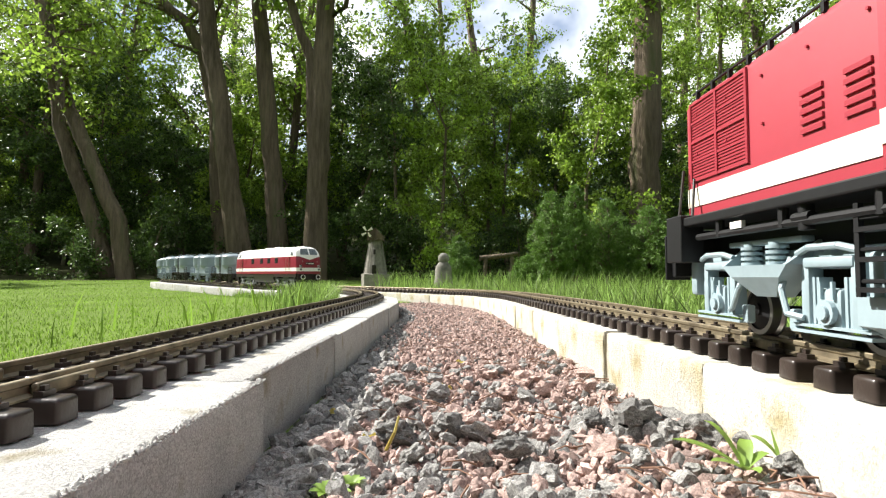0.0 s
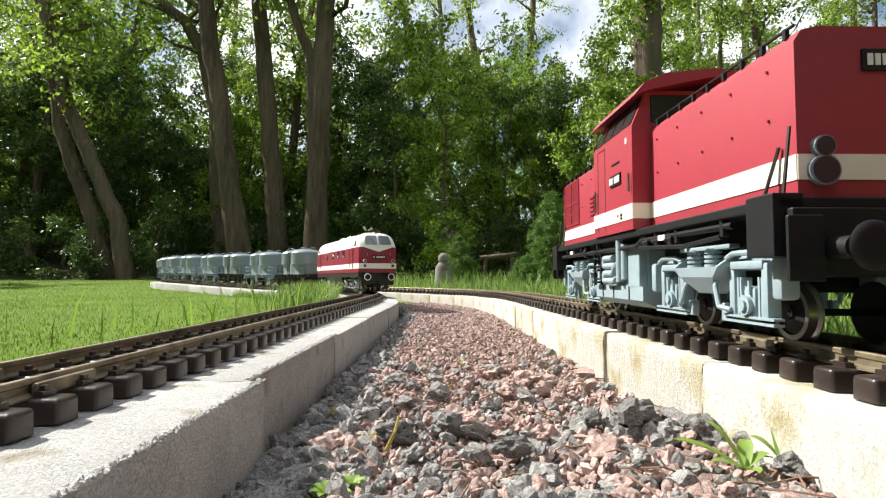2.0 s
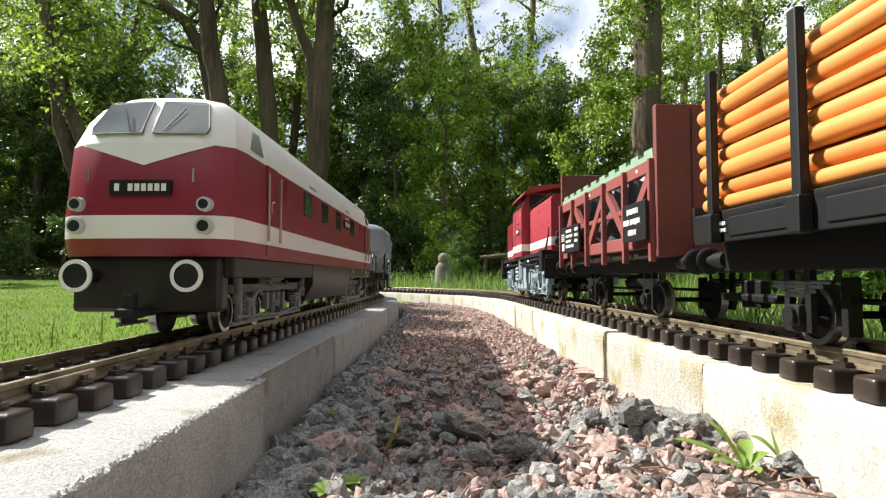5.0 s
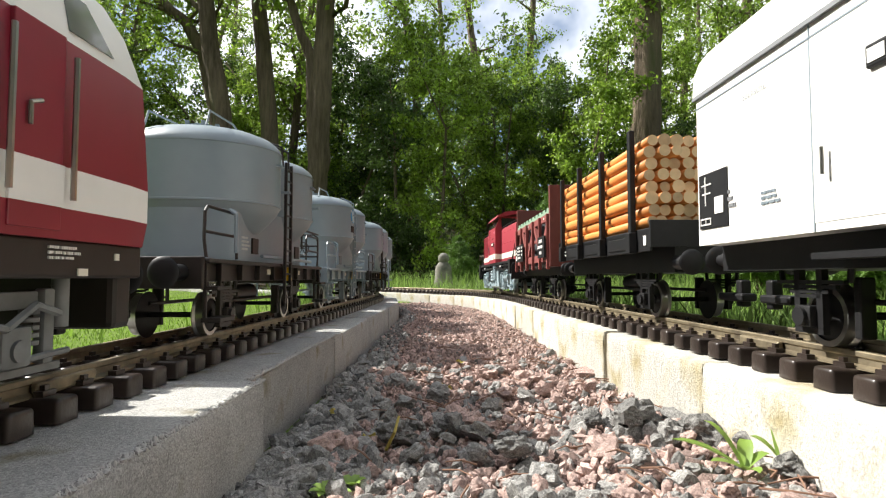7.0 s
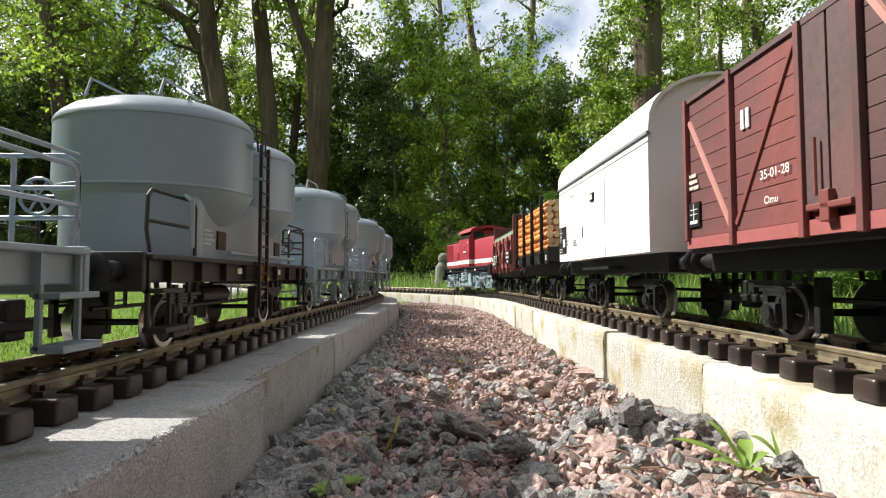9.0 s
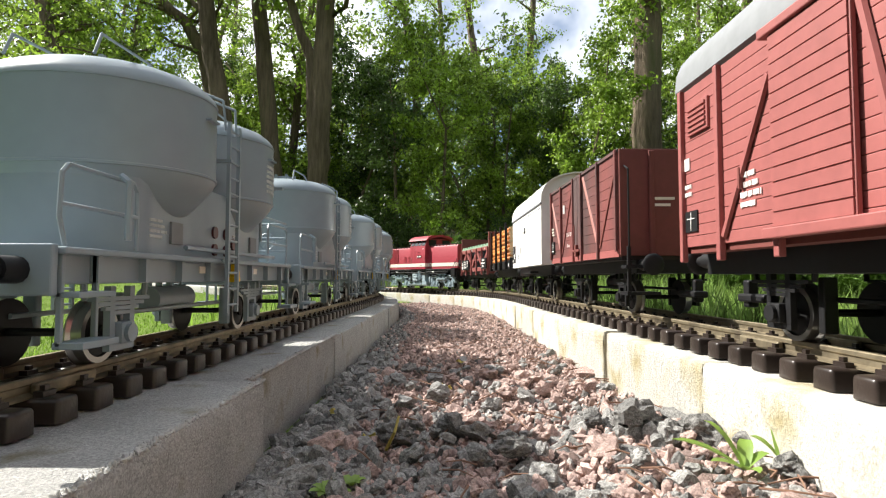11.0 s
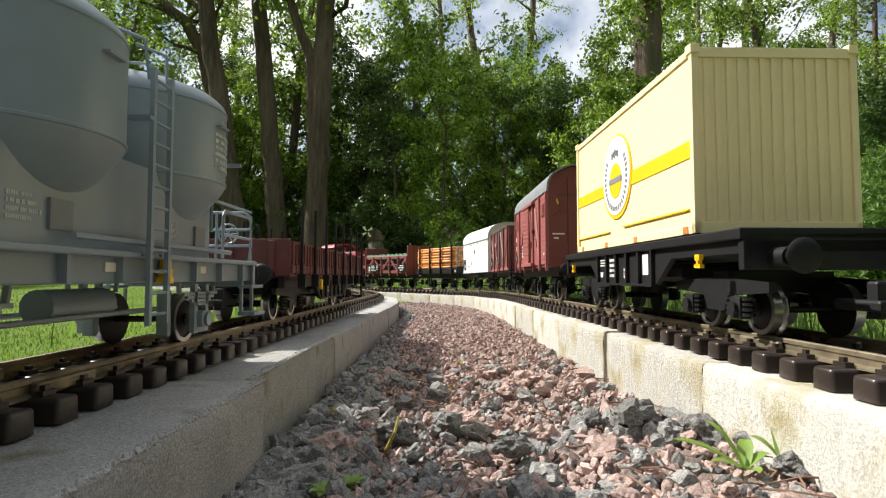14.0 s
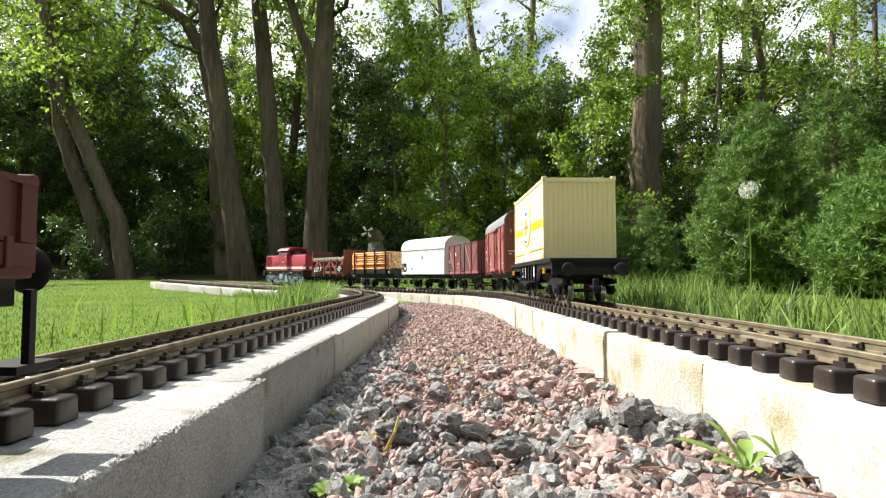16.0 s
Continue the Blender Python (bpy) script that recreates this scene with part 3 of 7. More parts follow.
# woods behind: slim trees and shrubs at the lawn's edge
rw = random.Random(21)
for k in range(34):
    d = rw.uniform(10.5, 20)
    x = rw.uniform(-120, 1690)
    w = rw.uniform(8, 20)
    lean = rw.uniform(-60, 60)
    grow([(x, 450), (x + lean * .3 + rw.uniform(-12, 12), 280), (x + lean * .6 + rw.uniform(-15, 15), 120), (x + lean, -20), (x + lean * 1.3, -260)], d, [w, w * .85, w * .7, w * .55, w * .2],
         4600, 0.056, 1.5, 100 + k, "slim woodland tree with light green leaves", limbs=17, from_height=0.3, clump=0.7)
for k in range(34):
    d = rw.uniform(7.2, 11.5)
    x = -160 + (k + rw.random()) * 55
    if x < 640 or 1080 < x < 1230:      # behind the old trunks
        d = rw.uniform(9.8, 12.0)
    h = rw.uniform(150, 330) if not 560 < x < 1100 else rw.uniform(300, 400)
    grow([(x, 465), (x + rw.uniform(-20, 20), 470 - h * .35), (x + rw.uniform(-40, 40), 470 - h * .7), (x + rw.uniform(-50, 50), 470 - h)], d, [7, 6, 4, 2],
         8500, 0.040, 1.0, 200 + k, "dense green shrub at the edge of the wood", "leaf" if rw.random() < 0.45 else "leaf_shade_tone", limbs=15, from_height=0.08, name="shrub", clump=0.6)


# sunlit saplings that fill the gaps between the trunks; every fourth in the shaded leaf colour
rs_ = random.Random(77)
for k in range(30):
    x = -120 + (k + rs_.random()) * 59
    d = rs_.uniform(11.0, 14.5)
    h = rs_.uniform(250, 400)
    grow([(x, 462), (x + rs_.uniform(-20, 20), 470 - h * .35), (x + rs_.uniform(-40, 40), 470 - h * .7), (x + rs_.uniform(-50, 50), 470 - h)], d, [8, 6, 4, 2],
         8500, 0.054, 1.35, 400 + k, "bushy sapling with bright fresh leaves", "leaf" if k % 4 else "leaf_shade_tone", limbs=18, from_height=0.12, name="sapling", clump=0.55)

for k in range(26):
    d = rw.uniform(8.6, 9.6)
    x = -120 + (k + rw.random()) * 68
    h = rw.uniform(40, 110)
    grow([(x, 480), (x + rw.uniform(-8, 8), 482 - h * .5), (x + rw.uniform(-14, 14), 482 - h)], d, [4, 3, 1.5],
         2600, 0.032, 0.5, 300 + k, "low undergrowth at the edge of the lawn", "leaf_shade_tone", limbs=8, from_height=0.05, name="shrub")


def far_woods():
    r = np.random.RandomState(9)
    n = 90000
    x = r.uniform(-32, 32, n)
    d = r.uniform(17, 26, n)
    top = 3.5 + 3.0 * np.sin(x * 0.7) * np.sin(x * 0.23 + 1) + 2.0 * r.uniform(size=n)
    z = 0.8 + r.uniform(size=n) ** 0.8 * top
    # the far woods' shade comes from the darkened leaf colour
    ob = leaf_mesh("far_woods", np.stack([x, d, z], 1), r.uniform(0.08, 0.18, n), "leaf_shade_tone", seed=4, drop=0.4)
    return tagged(ob, "dense leafy woods behind the garden", "woods", kind="stuff")


far_woods()


def ring_of_woods():
    """Unseen woods at the sides and behind, that close the place round the garden; added to dim skylight."""
    r = np.random.RandomState(10)
    # count and height set by how much low sky the leaves should block
    n = 80000
    a = r.uniform(radians(146), radians(394), n)
    d = r.uniform(15, 22, n)
    ob = leaf_mesh("woods_around", np.stack([d * np.cos(a + 0.0), d * np.sin(a) * 1.0, 0.3 + 10 * r.uniform(size=n) ** 1.1], 1), r.uniform(0.25, 0.5, n), "leaf_shade_tone", seed=6)
    return tagged(ob, "unseen woods round the garden, added to hold back skylight", "woods", kind="stuff")


ring_of_woods()


def blades(name, places, heights, material, label, seed, slim=1.0):
    """Bent grass blades, each of two faces, joined."""
    r = np.random.RandomState(seed)
    p, h = np.asarray(places, float), np.asarray(heights, float)[:, None]
    n = len(p)
    a = r.uniform(0, tau, n)
    side = np.stack([np.cos(a), np.sin(a), np.zeros(n)], 1)
    b = r.uniform(0, tau, n)
    lean = np.stack([np.cos(b), np.sin(b), np.zeros(n)], 1) * r.uniform(0.05, 0.6, (n, 1))
    up = np.array([0, 0, 1.0])
    w = (0.0009 + 0.018 * h) * slim
    V = np.empty((n, 5, 3))
    V[:, 0], V[:, 1] = p - side * w, p + side * w
    V[:, 2], V[:, 3] = p + up * h * .6 + lean * h * .35 - side * w * .7, p + up * h * .6 + lean * h * .35 + side * w * .7
    V[:, 4] = p + up * h * .95 + lean * h
    i = np.arange(n)[:, None] * 5
    F = np.concatenate([i + [0, 1, 3], i + [0, 3, 2], i + [2, 3, 4]], 0)
    me = bpy.data.meshes.new(name)
    me.from_pydata(V.reshape(-1, 3).tolist(), [], F.tolist())
    me.materials.append(M[material])
    return tagged(new(name, me), label, "grass", kind="stuff")


def clear_of_lines(x, y, gap_l=0.105, gap_r=0.115):
    dl = np.hypot(LEFT.p[:, 0] - x, LEFT.p[:, 1] - y).min()
    dr = np.hypot(RIGHT.p[:, 0] - x, RIGHT.p[:, 1] - y).min()
    return dl > gap_l and dr > gap_r and not between(x, y)


rs = np.random.RandomState(31)
lawn_p, lawn_h, tall_p, tall_h = [], [], [], []
while len(lawn_p) < 100000:
    y = 0.25 + 8.3 * rs.uniform() ** 1.9
    x = (rs.uniform(-0.95, 0.75)) * (y + 0.15)
    if clear_of_lines(x, y):
        lawn_p.append((x, y, lawn_height(x, y) - 0.004)), lawn_h.append(rs.uniform(0.005, 0.012) * (1 + 0.15 * y))
while len(tall_p) < 15000:
    u = rs.uniform()
    if u < 0.42:      # beside the sunlit line
        s = rs.uniform(0.2, 2.6)
        p, w = RIGHT.at(s), RIGHT.way(s)
        o = 0.10 + abs(rs.normal()) * 0.18
        x, y = p.x + w.y * o, p.y - w.x * o
        h = rs.uniform(0.04, 0.11) * (1 if s > 0.6 else 0.85)
    elif u < 0.74:   # along the lawn side of the silo train's line
        s = rs.uniform(1.35, 3.1)
        p, w = LEFT.at(s), LEFT.way(s)
        o = 0.10 + abs(rs.normal()) * 0.05
        x, y = p.x - w.y * o, p.y + w.x * o
        h = rs.uniform(0.025, 0.105) * (1.0 if s < 2.5 else 0.4)
    else:            # rough grass at the wood's edge
        y = rs.uniform(2.6, 6.5)
        x = rs.uniform(-0.12, 0.5) * y
        h = rs.uniform(0.04, 0.17)
    if clear_of_lines(x, y, 0.098, 0.105):
        tall_p.append((x, y, lawn_height(x, y) - 0.006)), tall_h.append(h)
blades("lawn_grass", lawn_p, lawn_h, "grass", "short green mown grass", 1)
blades("tall_grass", tall_p, tall_h, "tall_grass", "tall unmown grass beside the track", 2, 0.6)


def conifer(x, y, height, width, seed, label, tips=900, size=0.012, upright=0.0, per=26):
    """A stem with whorls of boughs; tufts of needles at the shoots' ends."""
    r = np.random.RandomState(seed)
    t = thing("conifer", label, "conifer")
    g = lawn_height(x, y)
    bm = bmesh.new()
    limb(bm, [(x, y, g - .05), (x, y, g + height * .5), (x, y, g + height * .97)], [width * .04, width * .025, width * .005], 6)
    pts = []
    n = 90
    for k in range(n):
        u = k / n
        az = k * 2.4 + r.uniform(-.3, .3)
        L = width / 2 * (1 - u) ** 0.62 * (0.6 + 0.4 * min(1, u * 5)) * r.uniform(0.72, 1.1)
        z0 = g + height * (0.03 + 0.94 * u)
        o = np.array((x, y, z0))
        e = o + (math.cos(az) * L, math.sin(az) * L, L * (0.12 + upright))
        limb(bm, [tuple(o), tuple(e)], [0.005 * height, 0.001], 4)
        m = max(3, int(tips / n * 1.9 * (1 - u) + 1))
        f = r.uniform(0.3, 1.0, (m, 1)) ** 0.55
        pts.append(o + (e - o) * f + r.normal(size=(m, 3)) * L * np.array([.20, .20, .13]))
    part("trunk", bm, "bark", t, smooth="all")
    c = np.repeat(np.concatenate(pts), per, 0)
    c = c + r.normal(size=c.shape) * size * 0.35
    leaf_mesh("crown", c, size * r.uniform(0.7, 1.3, len(c)), "needle", t, seed, drop=-0.5 - upright, long=2.6, wide=0.16)
    return t


conifer(1.90, 3.35, 1.17, 0.86, 1, "broad bright green conifer with fresh shoots", 3200, 0.015)
conifer(2.12, 2.62, 0.74, 0.95, 2, "spreading green conifer beside the grass", 2600, 0.013)
conifer(2.75, 3.9, 1.5, 0.9, 12, "tall dark green conifer behind the border", 1800, 0.016)
conifer(0.80, 4.1, 0.72, 0.42, 3, "pointed green conifer beside the grass", 900, 0.011, 0.6)
conifer(1.02, 4.3, 0.80, 0.36, 4, "pointed green conifer beside the grass", 900, 0.011, 0.8)
conifer(1.30, 4.4, 0.70, 0.5, 5, "pointed green conifer beside the grass", 800, 0.011, 0.6)
conifer(0.55, 3.7, 0.22, 0.26, 6, "small bright green conifer by the track", 500, 0.009, 0.3)
conifer(1.55, 4.2, 0.62, 0.5, 7, "bushy dark green conifer in the border", 800, 0.011, 0.3)
conifer(0.12, 4.6, 0.42, 0.34, 8, "small dark conifer below the trees", 600, 0.011, 0.2)
# ---------------------------------------------------------------- rolling stock: shared parts
# A vehicle's own space: y ahead, x to its off side, z up from the rail's top.
WHEELSETS = []
WHEEL_R = 0.0158


def text(parent, s, size, m, material, label="", name="lettering"):
    cu = bpy.data.curves.new(name, "FONT")
    cu.body, cu.size, cu.align_x, cu.align_y = s, size, "CENTER", "CENTER"
    tmp = new(name, cu)
    me = bpy.data.meshes.new_from_object(tmp)
    bpy.data.objects.remove(tmp)
    me.transform(m)
    me.materials.clear()
    me.materials.append(M[material])
    ob = new(name, me)
    ob.parent = parent
    if label:
        ob["label"] = label
    return ob


def on_side(x, y, z, turn=0):
    """A plane on the near side at x, its reading direction towards the rear."""
    return Matrix(((0, 0, -1, x), (-1, 0, 0, y), (0, 1, 0, z), (0, 0, 0, 1))) @ Matrix.Rotation(radians(turn), 4, "Z")


def on_rear(x, y, z):
    return Matrix(((1, 0, 0, x), (0, 0, -1, y), (0, 1, 0, z), (0, 0, 0, 1)))


def on_front(x, y, z):
    return Matrix(((-1, 0, 0, x), (0, 0, 1, y), (0, 1, 0, z), (0, 0, 0, 1)))


def bars(parent, rows, x, material, name="marking", thick=0.0004):
    """Small painted bars on the near side: (y0, y1, z0, z1)."""
    bm = bmesh.new()
    for y0, y1, z0, z1 in rows:
        box(bm, x - thick, x + 0.0003, y0, y1, z0, z1)
    return part(name, bm, material, parent)


def writing(parent, y, z, w, h, lines, x, material, seed=0, name="marking"):
    """Lines of unreadable writing as short bars."""
    r = random.Random(seed)
    rows = []
    for k in range(lines):
        z1 = z - h * k / lines
        p, end = y, y - w * r.uniform(0.65, 1.0)
        while p > end:
            n = r.uniform(0.028, 0.055) * w
            rows.append((p - n, p, z1 - h / lines * r.uniform(0.48, 0.6), z1))
            p -= n + (0.016 if r.random() < 0.78 else 0.06) * w
    return bars(parent, rows, x, material, name)


DRUM_X, DRUM_Y = 1.14, 0.95      # the drums are a little wider than long


def wrap(ob, R, cy):
    """Bends flat lettering on the near side round an upright drum."""
    for v in ob.data.vertices:
        a, out = (v.co.y - cy) / R, -v.co.x
        v.co.x, v.co.y = -out * DRUM_X * math.cos(a), cy + out * DRUM_Y * math.sin(a)
    return ob


_wheel_cache = {}


def wheelset(parent, y, r=WHEEL_R, bright=True):
    """An axle with two flanged wheels."""
    if "axle" not in _wheel_cache:
        bm = bmesh.new()
        tube(bm, (-0.030, 0, 0), (0.030, 0, 0), 0.0022, 8)
        a = part("axle", bm, "black")
        w = bmesh.new()
        lathe(w, [(0.0040, -0.0062), (0.0042, -0.0048), (0.0122, -0.0036), (0.0128, -0.0046), (WHEEL_R, -0.0046), (WHEEL_R, 0.0008), (0.0178, 0.0022), (0.0178, 0.0030), (0.004, 0.0030)], 24)
        bmesh.ops.rotate(w, verts=w.verts[:], cent=(0, 0, 0), matrix=Matrix.Rotation(math.pi / 2, 3, "Y"))
        wl = part("wheel", w, ["black", "steel"], smooth=True)
        for f in wl.data.polygons:
            c = f.center
            if math.hypot(c.y, c.z) > 0.0133:
                f.material_index = 1
        _wheel_cache["axle"], _wheel_cache["wheel"] = a.data, wl.data
        bpy.data.objects.remove(a), bpy.data.objects.remove(wl)
    ax = new("wheelset", _wheel_cache["axle"])
    ax.parent = parent
    ax.location = (0, y, WHEEL_R)
    for sx in (-1, 1):
        w = new("wheel", _wheel_cache["wheel"])
        w.parent = ax
        w.matrix_basis = pose(sx * 0.0235, 0, 0, 0, 0, 180 if sx > 0 else 0)
    WHEELSETS.append(ax)
    return ax


def buffers(parent, y, z=0.0475, material="black", spread=0.038, r=0.0098, label=""):
    d = 1 if y > 0 else -1
    for sx in (-1, 1):
        bm = bmesh.new()
        tube(bm, (sx * spread, y, z), (sx * spread, y + d * 0.014, z), 0.0055, 12)
        tube(bm, (sx * spread, y + d * 0.014, z), (sx * spread, y + d * 0.022, z), 0.0038, 12)
        m = Matrix.Translation((sx * spread, y + d * 0.0245, z)) @ Matrix.Rotation(math.pi / 2, 4, "X") @ Matrix.Diagonal((1, 1, 0.22, 1))
        bmesh.ops.create_uvsphere(bm, u_segments=18, v_segments=8, radius=r, matrix=m)
        part("buffer", bm, material, parent, label, smooth=True)
    bm = boxes((-0.006, 0.006, min(y, y + d * 0.034), max(y, y + d * 0.034), 0.018, 0.024), (-0.004, 0.004, y + d * 0.026 - 0.004, y + d * 0.026 + 0.004, 0.014, 0.034), bevel=0.0015)
    part("coupler", bm, "black", parent)


def axle_guard(parent, y, x, material="black"):
    """Leaf spring, axle box and horn guide at one wheel."""
    bm = bmesh.new()
    s = 1 if x > 0 else -1
    a, b = sorted((x, x + s * 0.0035))
    box(bm, a, b, y - 0.011, y - 0.0065, 0.010, 0.040)
    box(bm, a, b, y + 0.0065, y + 0.011, 0.010, 0.040)
    box(bm, a, b, y - 0.011, y + 0.011, 0.007, 0.0105)
    box(bm, min(x, x + s * 0.007), max(x, x + s * 0.007), y - 0.0062, y + 0.0062, 0.0105, 0.0215, bevel=0.001)
    tube(bm, (x + s * 0.006, y, 0.0158), (x + s * 0.0092, y, 0.0158), 0.0048, 12)
    for k in range(4):
        n = 0.026 - 0.0055 * k
        box(bm, a, b + 0.001 * s, y - n, y + n, 0.0325 - 0.0024 * k, 0.0345 - 0.0024 * k)
    for e in (-0.026, 0.026):
        tube(bm, (x, y + e, 0.0335), (x, y + e * 1.05, 0.042), 0.0016, 6)
    return part("axle_guard", bm, material, parent, smooth=True)


def two_axles(parent, half, xg=0.034, material="black"):
    for y in (-half, half):
        wheelset(parent, y)
        for sx in (-1, 1):
            axle_guard(parent, y, sx * xg, material)
        for sx in (-1, 1):
            bm = boxes((sx * 0.024 - 0.004, sx * 0.024 + 0.004, y + (0.019 if y < 0 else -0.024), y + (0.024 if y < 0 else -0.019), 0.006, 0.036), bevel=0.001)
            part("brake_block", bm, material, parent)
    bm = bmesh.new()
    for sx in (-1, 1):
        tube(bm, (sx * 0.020, -half, 0.024), (sx * 0.020, half, 0.024), 0.0015, 6)
    tube(bm, (-0.012, -0.03, 0.030), (-0.012, 0.022, 0.030), 0.0085, 14)
    part("brake_gear", bm, material, parent, smooth=True)


def bogie(parent, y, base, x, material, heavy=False):
    """A two-axle truck; heavy: a locomotive's, with coil springs and brake rigging."""
    for e in (-base / 2, base / 2):
        wheelset(parent, y + e)
    for sx in (-1, 1):
        bm = bmesh.new()
        X = lambda a, b: sorted((sx * a, sx * b))
        L = base / 2 + 0.030
        if heavy:
            box(bm, *X(x, x + 0.004), y - L, y + L, 0.032, 0.039, bevel=0.001)
            box(bm, *X(x - 0.001, x + 0.003), y - 0.030, y + 0.030, 0.038, 0.045, bevel=0.001)
            box(bm, *X(x + 0.001, x + 0.004), y - L, y + L, 0.0065, 0.0095)
            box(bm, *X(x - 0.001, x + 0.009), y - 0.020, y + 0.020, 0.042, 0.047, bevel=0.001)
            for k in (-0.014, -0.005, 0.005, 0.014):
                for q in range(6):
                    z = 0.0455 + 0.0027 * q
                    tube(bm, (sx * (x + 0.005), y + k * 1.05, z), (sx * (x + 0.005), y + k * 1.05, z + 0.0015), 0.0043, 10)
            box(bm, *X(x, x + 0.010), y - 0.023, y + 0.023, 0.0605, 0.0635, bevel=0.0008)
            for e in (-1, 1):
                c = y + e * base / 2
                box(bm, *X(x + 0.001, x + 0.009), c - 0.0075, c + 0.0075, 0.0105, 0.026, bevel=0.0016)
                tube(bm, (sx * (x + 0.008), c, 0.017), (sx * (x + 0.0105), c, 0.017), 0.0042, 14)
                for k in (-0.0115, 0.0115):
                    for q in range(5):
                        z = 0.018 + 0.003 * q
                        tube(bm, (sx * (x + 0.004), c + k, z), (sx * (x + 0.004), c + k, z + 0.0017), 0.0036, 9)
                pipe(bm, [(sx * (x + 0.010), c - 0.02, 0.030), (sx * (x + 0.012), c - 0.004, 0.034), (sx * (x + 0.012), c + 0.010, 0.026), (sx * (x + 0.010), c + 0.019, 0.028)], 0.0016, 6)
                box(bm, *X(x + 0.002, x + 0.007), c + e * 0.019 - 0.003, c + e * 0.019 + 0.003, 0.010, 0.040, bevel=0.001)
                tube(bm, (sx * (x + 0.006), c + e * 0.026, 0.024), (sx * (x + 0.006), c + e * 0.026, 0.048), 0.0034, 10)
            tube(bm, (sx * (x + 0.005), y - 0.007, 0.020), (sx * (x + 0.005), y + 0.007, 0.020), 0.0034, 12)
            for q in range(4):
                box(bm, *X(x + 0.001, x + 0.007), y - 0.030 + 0.0165 * q, y - 0.024 + 0.0165 * q, 0.012 + 0.004 * (q % 2), 0.031, bevel=0.001)
            pipe(bm, [(sx * (x + 0.008), y - 0.03, 0.040), (sx * (x + 0.011), y - 0.018, 0.036), (sx * (x + 0.011), y + 0.018, 0.036), (sx * (x + 0.008), y + 0.03, 0.040)], 0.0015, 6)
            pipe(bm, [(sx * (x + 0.007), y - L, 0.014), (sx * (x + 0.008), y, 0.010), (sx * (x + 0.007), y + L, 0.014)], 0.0014, 6)
        else:
            pts = [(y - L, 0.027), (y - L, 0.033), (y - 0.014, 0.036), (y + 0.014, 0.036), (y + L, 0.033), (y + L, 0.027), (y + 0.016, 0.024), (y + 0.011, 0.014), (y - 0.011, 0.014), (y - 0.016, 0.024)]
            a = [bm.verts.new((sx * x, p, z)) for p, z in pts]
            b = [bm.verts.new((sx * (x + 0.004), p, z)) for p, z in pts]
            for i in range(len(pts)):
                bm.faces.new((a[i], a[(i + 1) % len(pts)], b[(i + 1) % len(pts)], b[i]))
            bm.faces.new(a[::-1]), bm.faces.new(b)
            bmesh.ops.recalc_face_normals(bm, faces=bm.faces[:])
            for e in (-1, 1):
                c = y + e * base / 2
                box(bm, *X(x, x + 0.008), c - 0.006, c + 0.006, 0.010, 0.024, bevel=0.001)
                tube(bm, (sx * (x + 0.007), c, 0.0165), (sx * (x + 0.0105), c, 0.0165), 0.0045, 12)
                for k in (-0.0095, 0.0095):
                    for q in range(4):
                        z = 0.012 + 0.0032 * q
                        tube(bm, (sx * (x + 0.004), c + k, z), (sx * (x + 0.004), c + k, z + 0.0018), 0.0038, 9)
        part("bogie_frame", bm, material, parent, smooth=True)
    part("bolster", boxes((-x, x, y - 0.010, y + 0.010, 0.026, 0.040)), "black", parent)


def ladder(parent, x, y, z0, z1, w, material, rungs, name="ladder", lean=0.0):
    bm = bmesh.new()
    for e in (-w / 2, w / 2):
        box(bm, x - 0.0012, x + 0.0012, y + e - 0.0013, y + e + 0.0013, z0, z1)
    for k in range(rungs):
        z = z0 + (z1 - z0) * (k + 0.5) / rungs
        tube(bm, (x, y - w / 2, z), (x, y + w / 2, z), 0.0009, 6)
    return part(name, bm, material, parent)


def planked(parent, name, x, y0, y1, z0, z1, n, material, depth=0.0016, side=-1):
    """A boarded wall panel: each plank a piece with recessed joints."""
    h = (z1 - z0) / n
    me = None
    for k in range(n):
        if me is None:
            o = part("plank", boxes((-depth, depth, y0, y1, -h / 2 + 0.00015, h / 2 - 0.00015), bevel=0.0003), material)
            me = o.data
            bpy.data.objects.remove(o)
        p = new("plank", me)
        p.parent = parent
        p.location = (x, 0, z0 + h * (k + 0.5))


# ---------------------------------------------------------------- the mixed goods train


